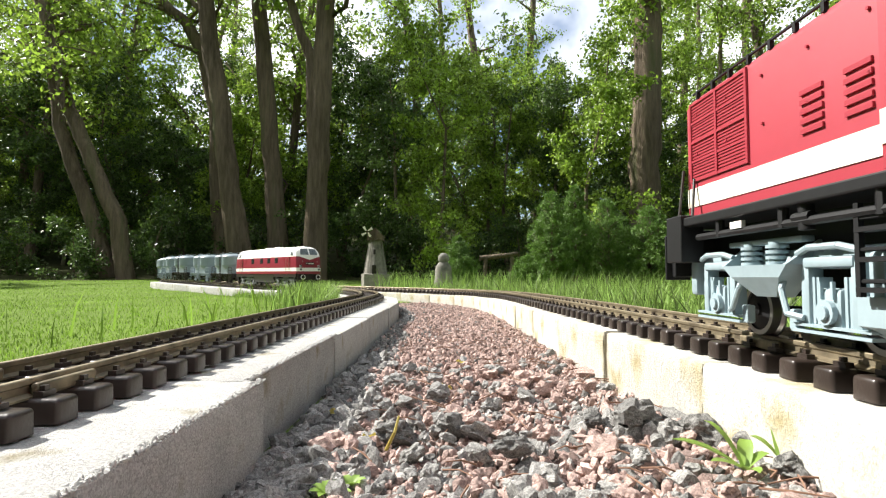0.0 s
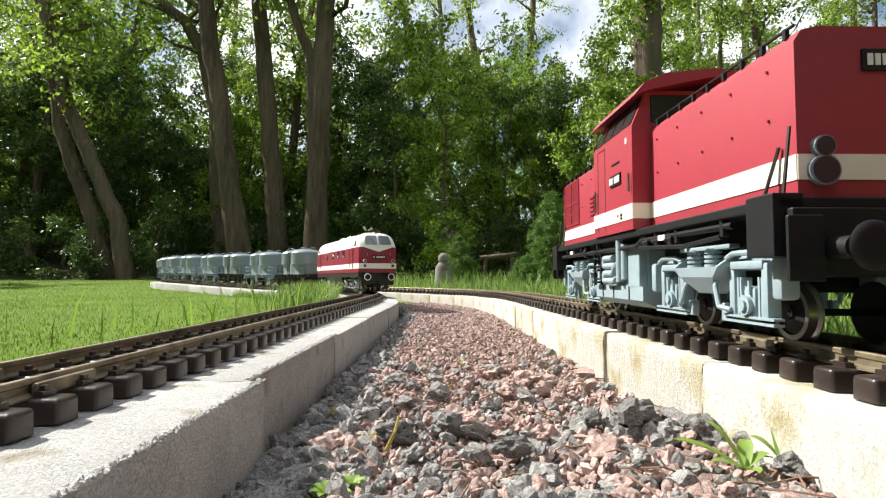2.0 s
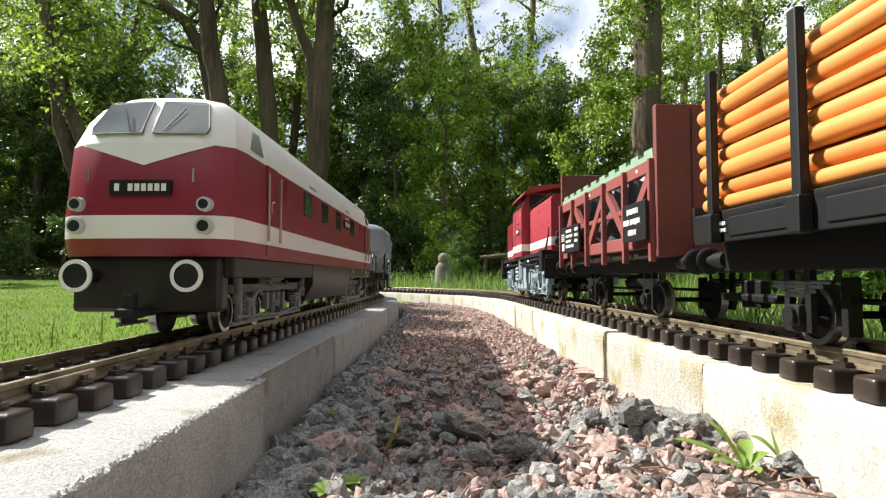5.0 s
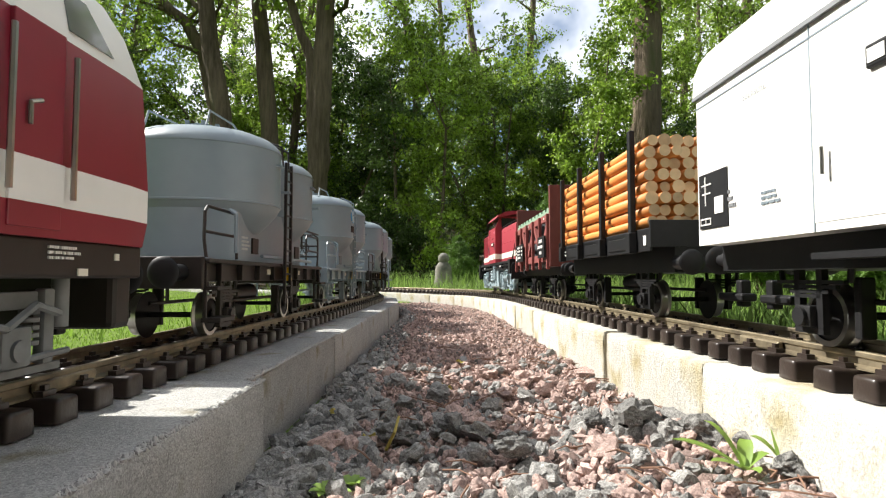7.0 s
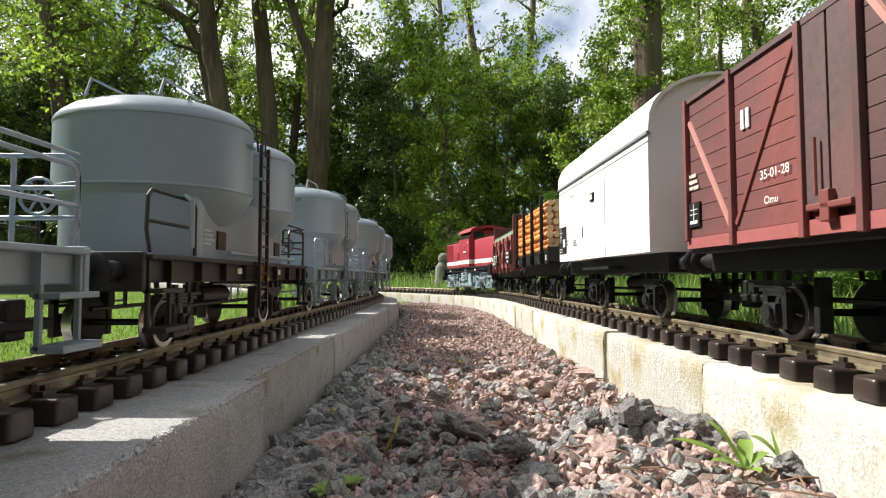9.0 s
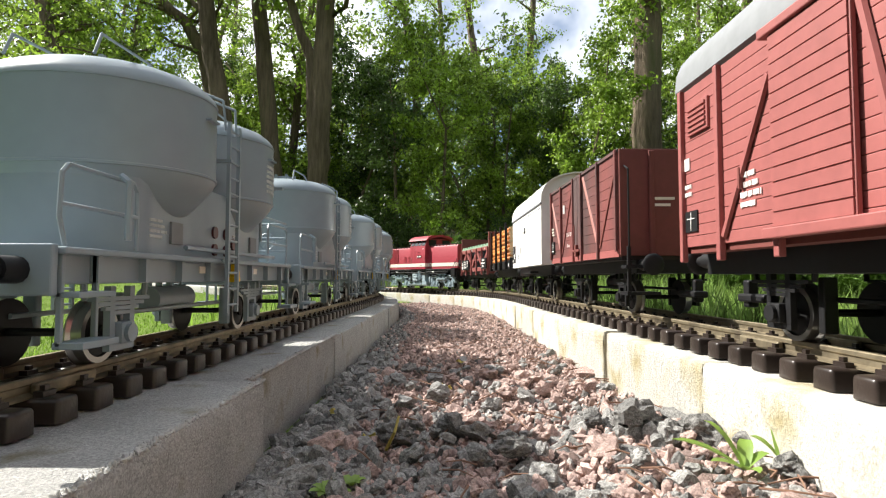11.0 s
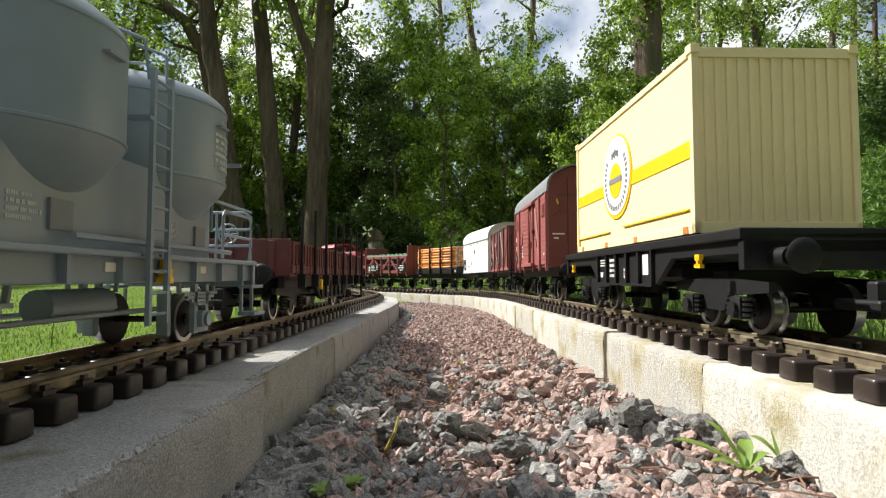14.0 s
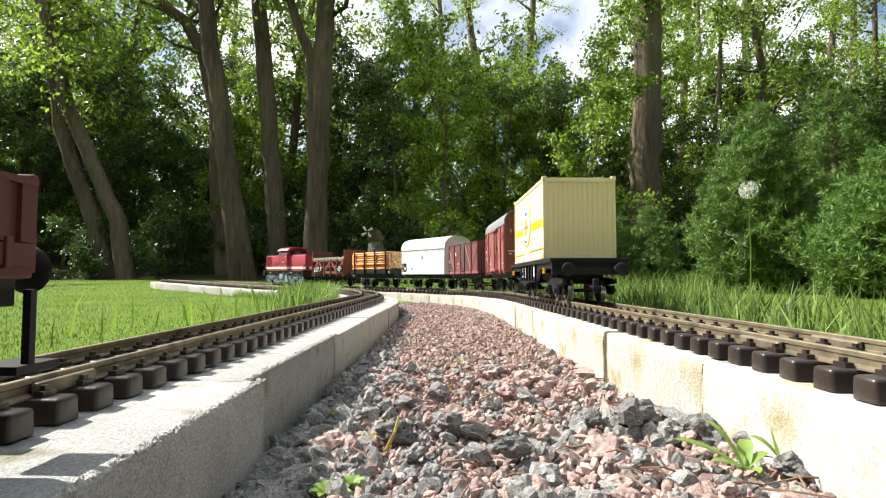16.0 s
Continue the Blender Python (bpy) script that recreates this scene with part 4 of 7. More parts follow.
def motor_bogie(parent, y, base, x, material):
    """A locomotive's truck: axle boxes in ribbed guides, a faceted console with two coil springs, tie bars below."""
    for e in (-base / 2, base / 2):
        wheelset(parent, y + e)
    for sx in (-1, 1):
        def X(a, b):
            return sorted((sx * a, sx * b))
        bm = bmesh.new()
        L = base / 2 + 0.030
        box(bm, *X(x - 0.002, x + 0.004), y - L, y + L, 0.040, 0.050, bevel=0.0012)
        box(bm, *X(x + 0.003, x + 0.010), y - 0.034, y + 0.034, 0.0535, 0.0565, bevel=0.0008)
        for e in (-1, 1):
            box(bm, *X(x, x + 0.011), y + e * L - 0.0045, y + e * L + 0.0045, 0.024, 0.047, bevel=0.0025)
        part("bogie_frame", bm, material, parent, smooth=True)
        # the console hangs outboard between the axles
        bm = bmesh.new()
        ring = []
        for w, z, o in ((0.034, 0.0545, 0.003), (0.034, 0.0425, 0.016), (0.026, 0.036, 0.015), (0.012, 0.0255, 0.008)):
            ring.append([bm.verts.new((sx * a, y + b, z)) for a, b in ((x, -w), (x + o, -w + 0.003), (x + o, w - 0.003), (x, w))])
        for p, q in zip(ring[1:], ring[2:]):
            for i in range(4):
                bm.faces.new((p[i], p[(i + 1) % 4], q[(i + 1) % 4], q[i]))
        bm.faces.new(ring[1]), bm.faces.new(ring[3])
        for e in (0, 3):        # cheeks up to the frame
            a, b, c = ring[0][e], ring[1][e], ring[1][1 if e == 0 else 2]
            v = [bm.verts.new((p.co.x, p.co.y + (0.003 if e == 0 else -0.003), p.co.z)) for p in (a, b, c)]
            bm.faces.new((a, b, c)), bm.faces.new(v)
            bm.faces.new((a, c, v[2], v[0]))
        for q in ring[0][1:3]:
            bm.verts.remove(q)
        bmesh.ops.recalc_face_normals(bm, faces=bm.faces[:])
        part("console", bm, material, parent, "faceted blue-grey spring console")
        for k in (-0.012, 0.012):
            bm = bmesh.new()
            for q in range(4):
                z = 0.0425 + 0.0029 * q
                tube(bm, (sx * (x + 0.0085), y + k, z), (sx * (x + 0.0085), y + k, z + 0.0017), 0.0056, 14)
            tube(bm, (sx * (x + 0.0085), y + k, 0.042), (sx * (x + 0.0085), y + k, 0.0545), 0.0040, 12)
            part("coil_spring", bm, material, parent, smooth=True)
        for e in (-1, 1):
            c = y + e * base / 2
            bm = bmesh.new()
            for k in (-0.0165, 0.0165):
                box(bm, *X(x + 0.001, x + 0.009), c + k - 0.0030, c + k + 0.0030, 0.013, 0.044, bevel=0.0012)
                for r in (0.0045, 0.0075):
                    box(bm, *X(x + 0.001, x + 0.0075), c + k - math.copysign(r, k) - 0.0009, c + k - math.copysign(r, k) + 0.0009, 0.014, 0.036)
            box(bm, *X(x + 0.001, x + 0.010), c - 0.0165, c + 0.0165, 0.0405, 0.0455, bevel=0.0012)
            pipe(bm, [(sx * (x + 0.0095), c - 0.020, 0.0475), (sx * (x + 0.011), c - 0.010, 0.050), (sx * (x + 0.011), c + 0.010, 0.050), (sx * (x + 0.0095), c + 0.020, 0.0475)], 0.0017, 8)
            part("axle_guide", bm, material, parent, smooth=True)
            bm = bmesh.new()
            box(bm, *X(x + 0.001, x + 0.009), c - 0.0075, c + 0.0075, 0.0125, 0.031, bevel=0.0022)
            tube(bm, (sx * (x + 0.008), c, 0.0200), (sx * (x + 0.0115), c, 0.0200), 0.0058, 16)
            tube(bm, (sx * (x + 0.011), c, 0.0200), (sx * (x + 0.0130), c, 0.0200), 0.0034, 12)
            for k in (-0.004, 0.004):
                box(bm, *X(x + 0.009, x + 0.0105), c + k - 0.0008, c + k + 0.0008, 0.026, 0.034)
            part("axle_box", bm, material, parent, smooth=True)
            bm = bmesh.new()
            for z in (0.0095, 0.0125):
                box(bm, *X(x + 0.004, x + 0.010), c - 0.026, c + 0.026, z, z + 0.0014)
            box(bm, *X(x + 0.003, x + 0.008), c - e * 0.028 - 0.003, c - e * 0.028 + 0.003, 0.0095, 0.020, bevel=0.001)
            part("tie_bar", bm, material, parent)
            pipe_ = pipes(0.0016, [(sx * (x + 0.010), c - e * 0.016, 0.0165), (sx * (x + 0.013), c - e * 0.024, 0.018), (sx * (x + 0.012), c - e * 0.030, 0.030), (sx * (x + 0.006), c - e * 0.031, 0.046)], n=8)
            part("sand_pipe", pipe_, material, parent, smooth=True)
    part("bolster", boxes((-x, x, y - 0.010, y + 0.010, 0.026, 0.040)), "black", parent)


def shunter():
    t = thing("diesel_locomotive", "red diesel locomotive with a white stripe and blue-grey bogies", "locomotive")
    H, C = 0.0505, 0.066

    def hood(y0, y1, top):
        pts = [(-H, 0.076), (-H, top - 0.008), (-H + 0.004, top - 0.002), (-H + 0.012, top), (H - 0.012, top), (H - 0.004, top - 0.002), (H, top - 0.008), (H, 0.076)]
        h = part("hood", profile(bmesh.new(), pts, y0, y1), "red", t, smooth=True)
        bm = bmesh.new()
        for sx in (-1, 1):
            a, b = sorted((sx * H, sx * (H + 0.0006)))
            box(bm, a, b, y0, y1, 0.085, 0.098)
        yb = y0 if y0 < -0.1 else y1
        box(bm, -H, H, min(yb, yb + math.copysign(0.0006, yb)), max(yb, yb + math.copysign(0.0006, yb)), 0.085, 0.098)
        part("stripe", bm, "cream", t, "cream-white stripe round the hood")
        for sx in (-1, 1):
            bm = bmesh.new()
            pipe(bm, [(sx * (H - 0.003), y0 + 0.004, top + 0.002), (sx * (H - 0.003), y1 - 0.004, top + 0.002)], 0.001, 6)
            for k in range(9):
                y = y0 + (y1 - y0) * (k + 0.5) / 9
                box(bm, sx * (H - 0.003) - 0.0012, sx * (H - 0.003) + 0.0012, y - 0.0012, y + 0.0012, top - 0.003, top + 0.0025)
            part("hood_rail", bm, "black", t)
        for sx in (-1, 1):
            for k in range(5):
                for z in (0.121, 0.148):
                    y = y0 + (y1 - y0) * (k + 0.6) / 5
                    part("latch", tube(bmesh.new(), (sx * H, y, z), (sx * (H + 0.0012), y, z), 0.0009, 6), "red", h)
        return h
    hood(-0.2435, -0.058, 0.164)
    hood(0.050, 0.2435, 0.164)
    # side grille on the leading hood
    for sx in (-1, 1):
        bm = bmesh.new()
        for y in (0.166, 0.2015, 0.237):
            box(bm, *sorted((sx * H, sx * (H + 0.0014))), y - 0.0012, y + 0.0012, 0.102, 0.158)
        for q in range(5):
            box(bm, *sorted((sx * H, sx * (H + 0.0012))), 0.166, 0.237, 0.1022 + 0.0135 * q, 0.1038 + 0.0135 * q)
        for q in range(26):
            box(bm, *sorted((sx * H, sx * (H + 0.0006))), 0.167, 0.236, 0.1036 + 0.0021 * q, 0.1046 + 0.0021 * q)
        part("grille", bm, "red", t)
        bm = bmesh.new()
        for j in range(2):
            for i in range(5):
                y, z = 0.080 + 0.030 * j, 0.106 + 0.0048 * i
                box(bm, *sorted((sx * H, sx * (H + 0.0012))), y - 0.008, y + 0.008, z, z + 0.0024)
        part("louvre", bm, "red", t)
    # cab
    pts = [(-C, 0.076), (-C, 0.163), (-C + 0.013, 0.193), (C - 0.013, 0.193), (C, 0.163), (C, 0.076)]
    cab = part("cab", profile(bmesh.new(), pts, -0.058, 0.050), "red", t, smooth=True)
    rp = [(-C - 0.001, 0.186), (-C + 0.008, 0.197), (-C + 0.026, 0.205), (0, 0.209), (C - 0.026, 0.205), (C - 0.008, 0.197), (C + 0.001, 0.186), (C - 0.012, 0.191), (0, 0.202), (-C + 0.012, 0.191)]
    part("cab_roof", profile(bmesh.new(), rp, -0.068, 0.060), "red", t, "red cab roof with overhanging eaves", smooth=True)
    for sx in (-1, 1):
        nrm = Vector((0.030, 0, 0.013)).normalized()
        for k in range(4):
            y0 = -0.053 + 0.0255 * k
            bm = bmesh.new()
            q = []
            for y, u in ((y0, 0.1), (y0 + 0.0215, 0.1), (y0 + 0.0215, 0.88), (y0, 0.88)):
                q.append(Vector((sx * (C - 0.013 * u), y, 0.163 + 0.030 * u)))
            n = Vector((sx * nrm.x, 0, nrm.z))
            a = [bm.verts.new(p - n * 0.0005) for p in q]
            b = [bm.verts.new(p + n * 0.0009) for p in q]
            bm.faces.new(b), bm.faces.new(a[::-1])
            for i in range(4):
                bm.faces.new((a[i], a[(i + 1) % 4], b[(i + 1) % 4], b[i]))
            bmesh.ops.recalc_face_normals(bm, faces=bm.faces[:])
            part("window", bm, "dark_glass", cab, "slanted cab window")
        part("side_stripe", boxes((*sorted((sx * C, sx * (C + 0.0006))), -0.058, 0.050, 0.085, 0.098)), "cream", cab)
        part("door_seam", pipes(0.0006, [(sx * C, 0.036, 0.080), (sx * C, 0.036, 0.160), (sx * C, 0.014, 0.160), (sx * C, 0.014, 0.080)]), "oxide", cab)
        part("handrail", pipes(0.0009, [(sx * (C + 0.002), -0.054, 0.108), (sx * (C + 0.002), -0.054, 0.124)]), "steel", cab)
        part("handrail", pipes(0.0009, [(sx * (C + 0.002), 0.040, 0.100), (sx * (C + 0.002), 0.040, 0.122)]), "steel", cab)
    for y, d in ((-0.058, -1), (0.050, 1)):
        part("stripe", boxes((-C, C, *sorted((y, y + d * 0.0006)), 0.085, 0.098)), "cream", cab)
        for sx in (-1, 1):
            bm = boxes((*sorted((sx * 0.014, sx * 0.050)), *sorted((y, y + d * 0.0012)), 0.166, 0.189), bevel=0.0008)
            part("end_window", bm, "dark_glass", cab)
    plate = part("number_plate", boxes((-C - 0.0012, -C, -0.031, -0.003, 0.119, 0.129)), "black", cab, "black number plate")
    bars(cab, [(-0.029 + 0.0034 * k, -0.0266 + 0.0034 * k, 0.121, 0.127) for k in range(8) if k != 4], -C - 0.0013, "white")
    bars(cab, [(-0.027 + 0.0024 * k, -0.0251 + 0.0024 * k, 0.138, 0.140) for k in range(9)], -C, "black")
    bars(cab, [(-0.034, -0.029, 0.0895, 0.092), (-0.024, -0.0222, 0.0895, 0.092), (-0.034, -0.029, 0.087, 0.0885)], -C - 0.0007, "black")
    bars(cab, [(-0.046, -0.042, 0.151, 0.156)], -C, "white")
    # rear and front lamps, plates
    for y, d in ((-0.2435, -1), (0.2435, 1)):
        part("number_plate", boxes((-0.016, 0.016, *sorted((y, y + d * 0.0012)), 0.141, 0.152)), "black", t)
        bm = bmesh.new()
        for k in range(7):
            if k != 3:
                box(bm, -0.0135 + 0.0039 * k, -0.0107 + 0.0039 * k, *sorted((y + d * 0.0012, y + d * 0.0016)), 0.1435, 0.1495)
        part("plate_marking", bm, "white", t)
        for sx in (-1, 1):
            for z, r in ((0.1015, 0.0055), (0.0895, 0.0078)):
                bm = bmesh.new()
                tube(bm, (sx * 0.0385, y, z), (sx * 0.0385, y + d * 0.004, z), r, 20)
                lp = part("lamp", bm, "silo", t, "round headlamp with a grey rim", smooth=True)
                bm = bmesh.new()
                tube(bm, (sx * 0.0385, y, z), (sx * 0.0385, y + d * 0.0046, z), r * 0.86, 20)
                part("lens", bm, "dark_glass", lp, smooth=True)
            part("buffer_handrail", pipes(0.001, [(sx * 0.058, y + d * 0.0, 0.078), (sx * 0.054, y + d * 0.0, 0.112)], [(sx * 0.058, y - d * 0.02, 0.072), (sx * 0.052, y - d * 0.012, 0.104)]), "dark", t)
    # frame, running boards, steps
    part("running_board", boxes((-0.064, 0.064, -0.247, 0.247, 0.070, 0.076), bevel=0.001), "black", t)
    part("main_frame", boxes((-0.034, 0.034, -0.24, 0.24, 0.040, 0.070)), "black", t)
    bm = bmesh.new()
    for sx in (-1, 1):
        pipe(bm, [(sx * 0.060, -0.20, 0.066), (sx * 0.060, -0.06, 0.066), (sx * 0.060, -0.05, 0.062), (sx * 0.060, 0.21, 0.062)], 0.0022, 8)
        pipe(bm, [(sx * 0.062, -0.19, 0.060), (sx * 0.062, -0.14, 0.057), (sx * 0.062, -0.06, 0.060)], 0.0016, 6)
        for k in range(7):
            tube(bm, (sx * 0.060, -0.19 + 0.062 * k, 0.060), (sx * 0.060, -0.19 + 0.062 * k, 0.072), 0.0026, 8)
    part("pipework", bm, "black", t, smooth=True)
    for y, d in ((-0.247, -1), (0.247, 1)):
        part("buffer_beam", boxes((-0.060, 0.060, *sorted((y, y + d * 0.006)), 0.036, 0.070), bevel=0.001), "black", t)
        for sx in (-1, 1):
            part("step_box", boxes((*sorted((sx * 0.050, sx * 0.066)), *sorted((y - d * 0.024, y)), 0.046, 0.078), bevel=0.0008), "black", t)
            part("end_panel", boxes((*sorted((sx * 0.046, sx * 0.064)), *sorted((y + d * 0.006, y + d * 0.0085)), 0.034, 0.066), bevel=0.0008), "black", t)
        buffers(t, y + d * 0.006, 0.050, "black", 0.040, 0.0115)
    for y in (-0.150, 0.150):
        motor_bogie(t, y, 0.100, 0.044, "bogie")
    # tank and pipes between the bogies
    part("fuel_tank", boxes((-0.050, 0.050, -0.045, 0.070, 0.026, 0.060), bevel=0.002), "bogie", t, "blue-grey fuel tank")
    sk = [(-0.044, 0.010), (0.044, 0.010), (0.0565, 0.016), (0.0565, 0.028), (-0.0565, 0.028), (-0.0565, 0.016)]
    part("tank_skirt", profile(bmesh.new(), sk, -0.052, 0.078), "bogie", t)
    part("tank_panel", boxes((-0.0565, -0.049, -0.044, -0.012, 0.026, 0.064), bevel=0.0015), "bogie", t)
    for y in (-0.020, 0.022, 0.055):
        part("tank_seam", boxes((-0.0572, -0.0562, y - 0.0008, y + 0.0008, 0.016, 0.0275)), "black", t)
    part("riser_pipe", pipes(0.0034, [(-0.0600, -0.006, 0.032), (-0.0600, -0.006, 0.070)], [(-0.0580, -0.014, 0.034), (-0.0580, -0.014, 0.066)], n=10), "bogie", t, smooth=True)
    bends = []
    for q in range(4):
        z = 0.0325 + 0.0072 * q
        bends += [(-0.0605, 0.004, z), (-0.0605, 0.036, z)] if q % 2 == 0 else [(-0.0605, 0.036, z), (-0.0605, 0.010, z)]
    part("cooling_pipe", pipes(0.0031, bends, n=10), "bogie", t, "bent blue-grey pipe", smooth=True)
    ladder(t, -0.060, 0.060, 0.028, 0.066, 0.022, "black", 3)
    part("ladder_tread", boxes(*[(-0.063, -0.056, 0.050, 0.070, z, z + 0.002) for z in (0.030, 0.042, 0.054)]), "black", t)
    # valves and small gear on the frame
    for y in (-0.072, -0.092, -0.115, 0.105):
        bm = bmesh.new()
        tube(bm, (-0.0585, y, 0.058), (-0.0585, y, 0.071), 0.0036, 10)
        tube(bm, (-0.0600, y - 0.006, 0.064), (-0.0600, y + 0.006, 0.064), 0.0026, 8)
        part("valve", bm, "black", t, smooth=True)
    for y in (-0.105, 0.160):
        part("frame_plate", boxes((-0.0625, -0.0600, y - 0.006, y + 0.006, 0.0635, 0.0675)), "white", t, "small white plate")
    return t


def pipe_wagon():
    t = thing("goods_wagon", "red-brown framed goods wagon with end walls and two black boards", "goods wagon")
    L, X = 0.155, 0.058
    for y in (-L, L):
        part("end_wall", boxes((-X, X, y - 0.0035, y + 0.0035, 0.052, 0.173), bevel=0.0012), "oxide", t)
    bm = bmesh.new()
    for k, x in enumerate((-0.03, 0, 0.03)):
        box(bm, x - 0.0004, x + 0.0004, -L - 0.0042, -L - 0.003, 0.055, 0.17)
    part("end_seam", bm, "dark", t)
    part("deck", boxes((-X + 0.004, X - 0.004, -L, L, 0.052, 0.060), bevel=0.001), "dark", t)
    part("solebar", boxes((-0.040, 0.040, -L, L, 0.040, 0.052)), "black", t)
    for sx in (-1, 1):
        a, b = sorted((sx * (X - 0.004), sx * X))
        part("side_rail", boxes((a, b, -L, L, 0.060, 0.072), bevel=0.0008), "oxide_mid", t)
        part("side_rail", boxes((a, b, -L, L, 0.121, 0.132), bevel=0.0008), "oxide_mid", t)
        part("side_rail", boxes((a, b, -L, L, 0.093, 0.098), bevel=0.0008), "oxide_mid", t)
        for k in range(6):
            y = -L + 0.004 + (2 * L - 0.008) * k / 5
            part("post", boxes((*sorted((sx * (X - 0.001), sx * (X + 0.0042))), y - 0.0025, y + 0.0025, 0.048, 0.131), bevel=0.001), "oxide_mid", t)
        for k in range(5):
            y0, y1 = -L + 0.006 + 0.0604 * k, -L + 0.006 + 0.0604 * (k + 1)
            za, zb = ((0.070, 0.124) if k % 2 else (0.124, 0.070))
            bm = bmesh.new()
            p, q = Vector((sx * (X - 0.002), y0, za)), Vector((sx * (X - 0.002), y1, zb))
            d = (q - p).normalized()
            n = Vector((0, -d.z, d.y)) * 0.0045
            e = Vector((0.0025, 0, 0))
            vs = [bm.verts.new(v) for v in (p - n - e, q - n - e, q + n - e, p + n - e, p - n + e, q - n + e, q + n + e, p + n + e)]
            for f in ((0, 1, 2, 3), (7, 6, 5, 4), (0, 4, 5, 1), (1, 5, 6, 2), (2, 6, 7, 3), (3, 7, 4, 0)):
                bm.faces.new([vs[i] for i in f])
            bmesh.ops.recalc_face_normals(bm, faces=bm.faces[:])
            part("diagonal", bm, "oxide_mid", t)
        if sx < 0:
            for y, w in ((-0.127, 0.026), (0.086, 0.043)):
                bd = part("board", boxes((-X - 0.0075, -X - 0.005, y - w, y + w, 0.066, 0.098), bevel=0.0005), "black", t, "black information board with white writing")
                if w < 0.03:
                    for k, f in ((0, 0.6), (1, 0.95), (2, 0.5)):
                        writing(bd, y + w * f * 0.9, 0.0935 - 0.0088 * k, w * f * 1.9, 0.0085, 1, -X - 0.0076, "white", 11 + k)
                    continue
                writing(bd, y + w * 0.35, 0.094, w * 0.85, 0.025, 4, -X - 0.0076, "white", 3)
                writing(bd, y + w * 0.9, 0.090, w * 0.4, 0.010, 4, -X - 0.0076, "white", 5)
                writing(bd, y - w * 0.6, 0.094, w * 0.35, 0.020, 3, -X - 0.0076, "white", 6)
                bars(bd, [(y + w * 0.55, y + w * 0.8, 0.069, 0.078)], -X - 0.0076, "white")
    bars(t, [(y, y + 0.004, 0.125, 0.128) for y in (-0.12, -0.09, 0.02, 0.09)], -X - 0.0002, "white")
    # tarpaulin strip with a stepped top
    for sx in (-1, 1):
        for k in range(10):
            y = -L + 0.006 + 0.0305 * k
            bm = bmesh.new()
            box(bm, *sorted((sx * (X - 0.012), sx * (X - 0.001))), y, y + 0.0305, 0.132, 0.1365)
            box(bm, *sorted((sx * (X - 0.011), sx * (X - 0.002))), y + 0.003, y + 0.021, 0.1365, 0.141)
            part("top_pad", bm, "tarp", t, "grey-green raised pad")
    for k in range(7):
        for sx in (-1, 1):
            bm = bmesh.new()
            lathe(bm, [(0.0185, 0.060), (0.0190, 0.088), (0.0172, 0.104), (0.0105, 0.118), (0.0105, 0.130)], 20, cx=sx * 0.0275, cy=-0.128 + 0.0425 * k)
            part("drum", bm, "drum", t, "dark grey upright vessel", smooth=True)
    for k in range(5):
        bm = bmesh.new()
        bmesh.ops.create_icosphere(bm, subdivisions=2, radius=0.012, matrix=Matrix.Translation((0, -0.11 + 0.055 * k, 0.134)))
        part("load_cap", bm, "silo", t, "grey domed cap", smooth=True)
    two_axles(t, 0.085)
    for y in (-L, L):
        buffers(t, y)
    bm = bmesh.new()
    box(bm, 0.006, 0.03, -L - 0.0045, -L - 0.0036, 0.075, 0.0775), box(bm, 0.010, 0.020, -L - 0.0045, -L - 0.0036, 0.066, 0.069)
    part("end_marking", bm, "cream", t)
    return t


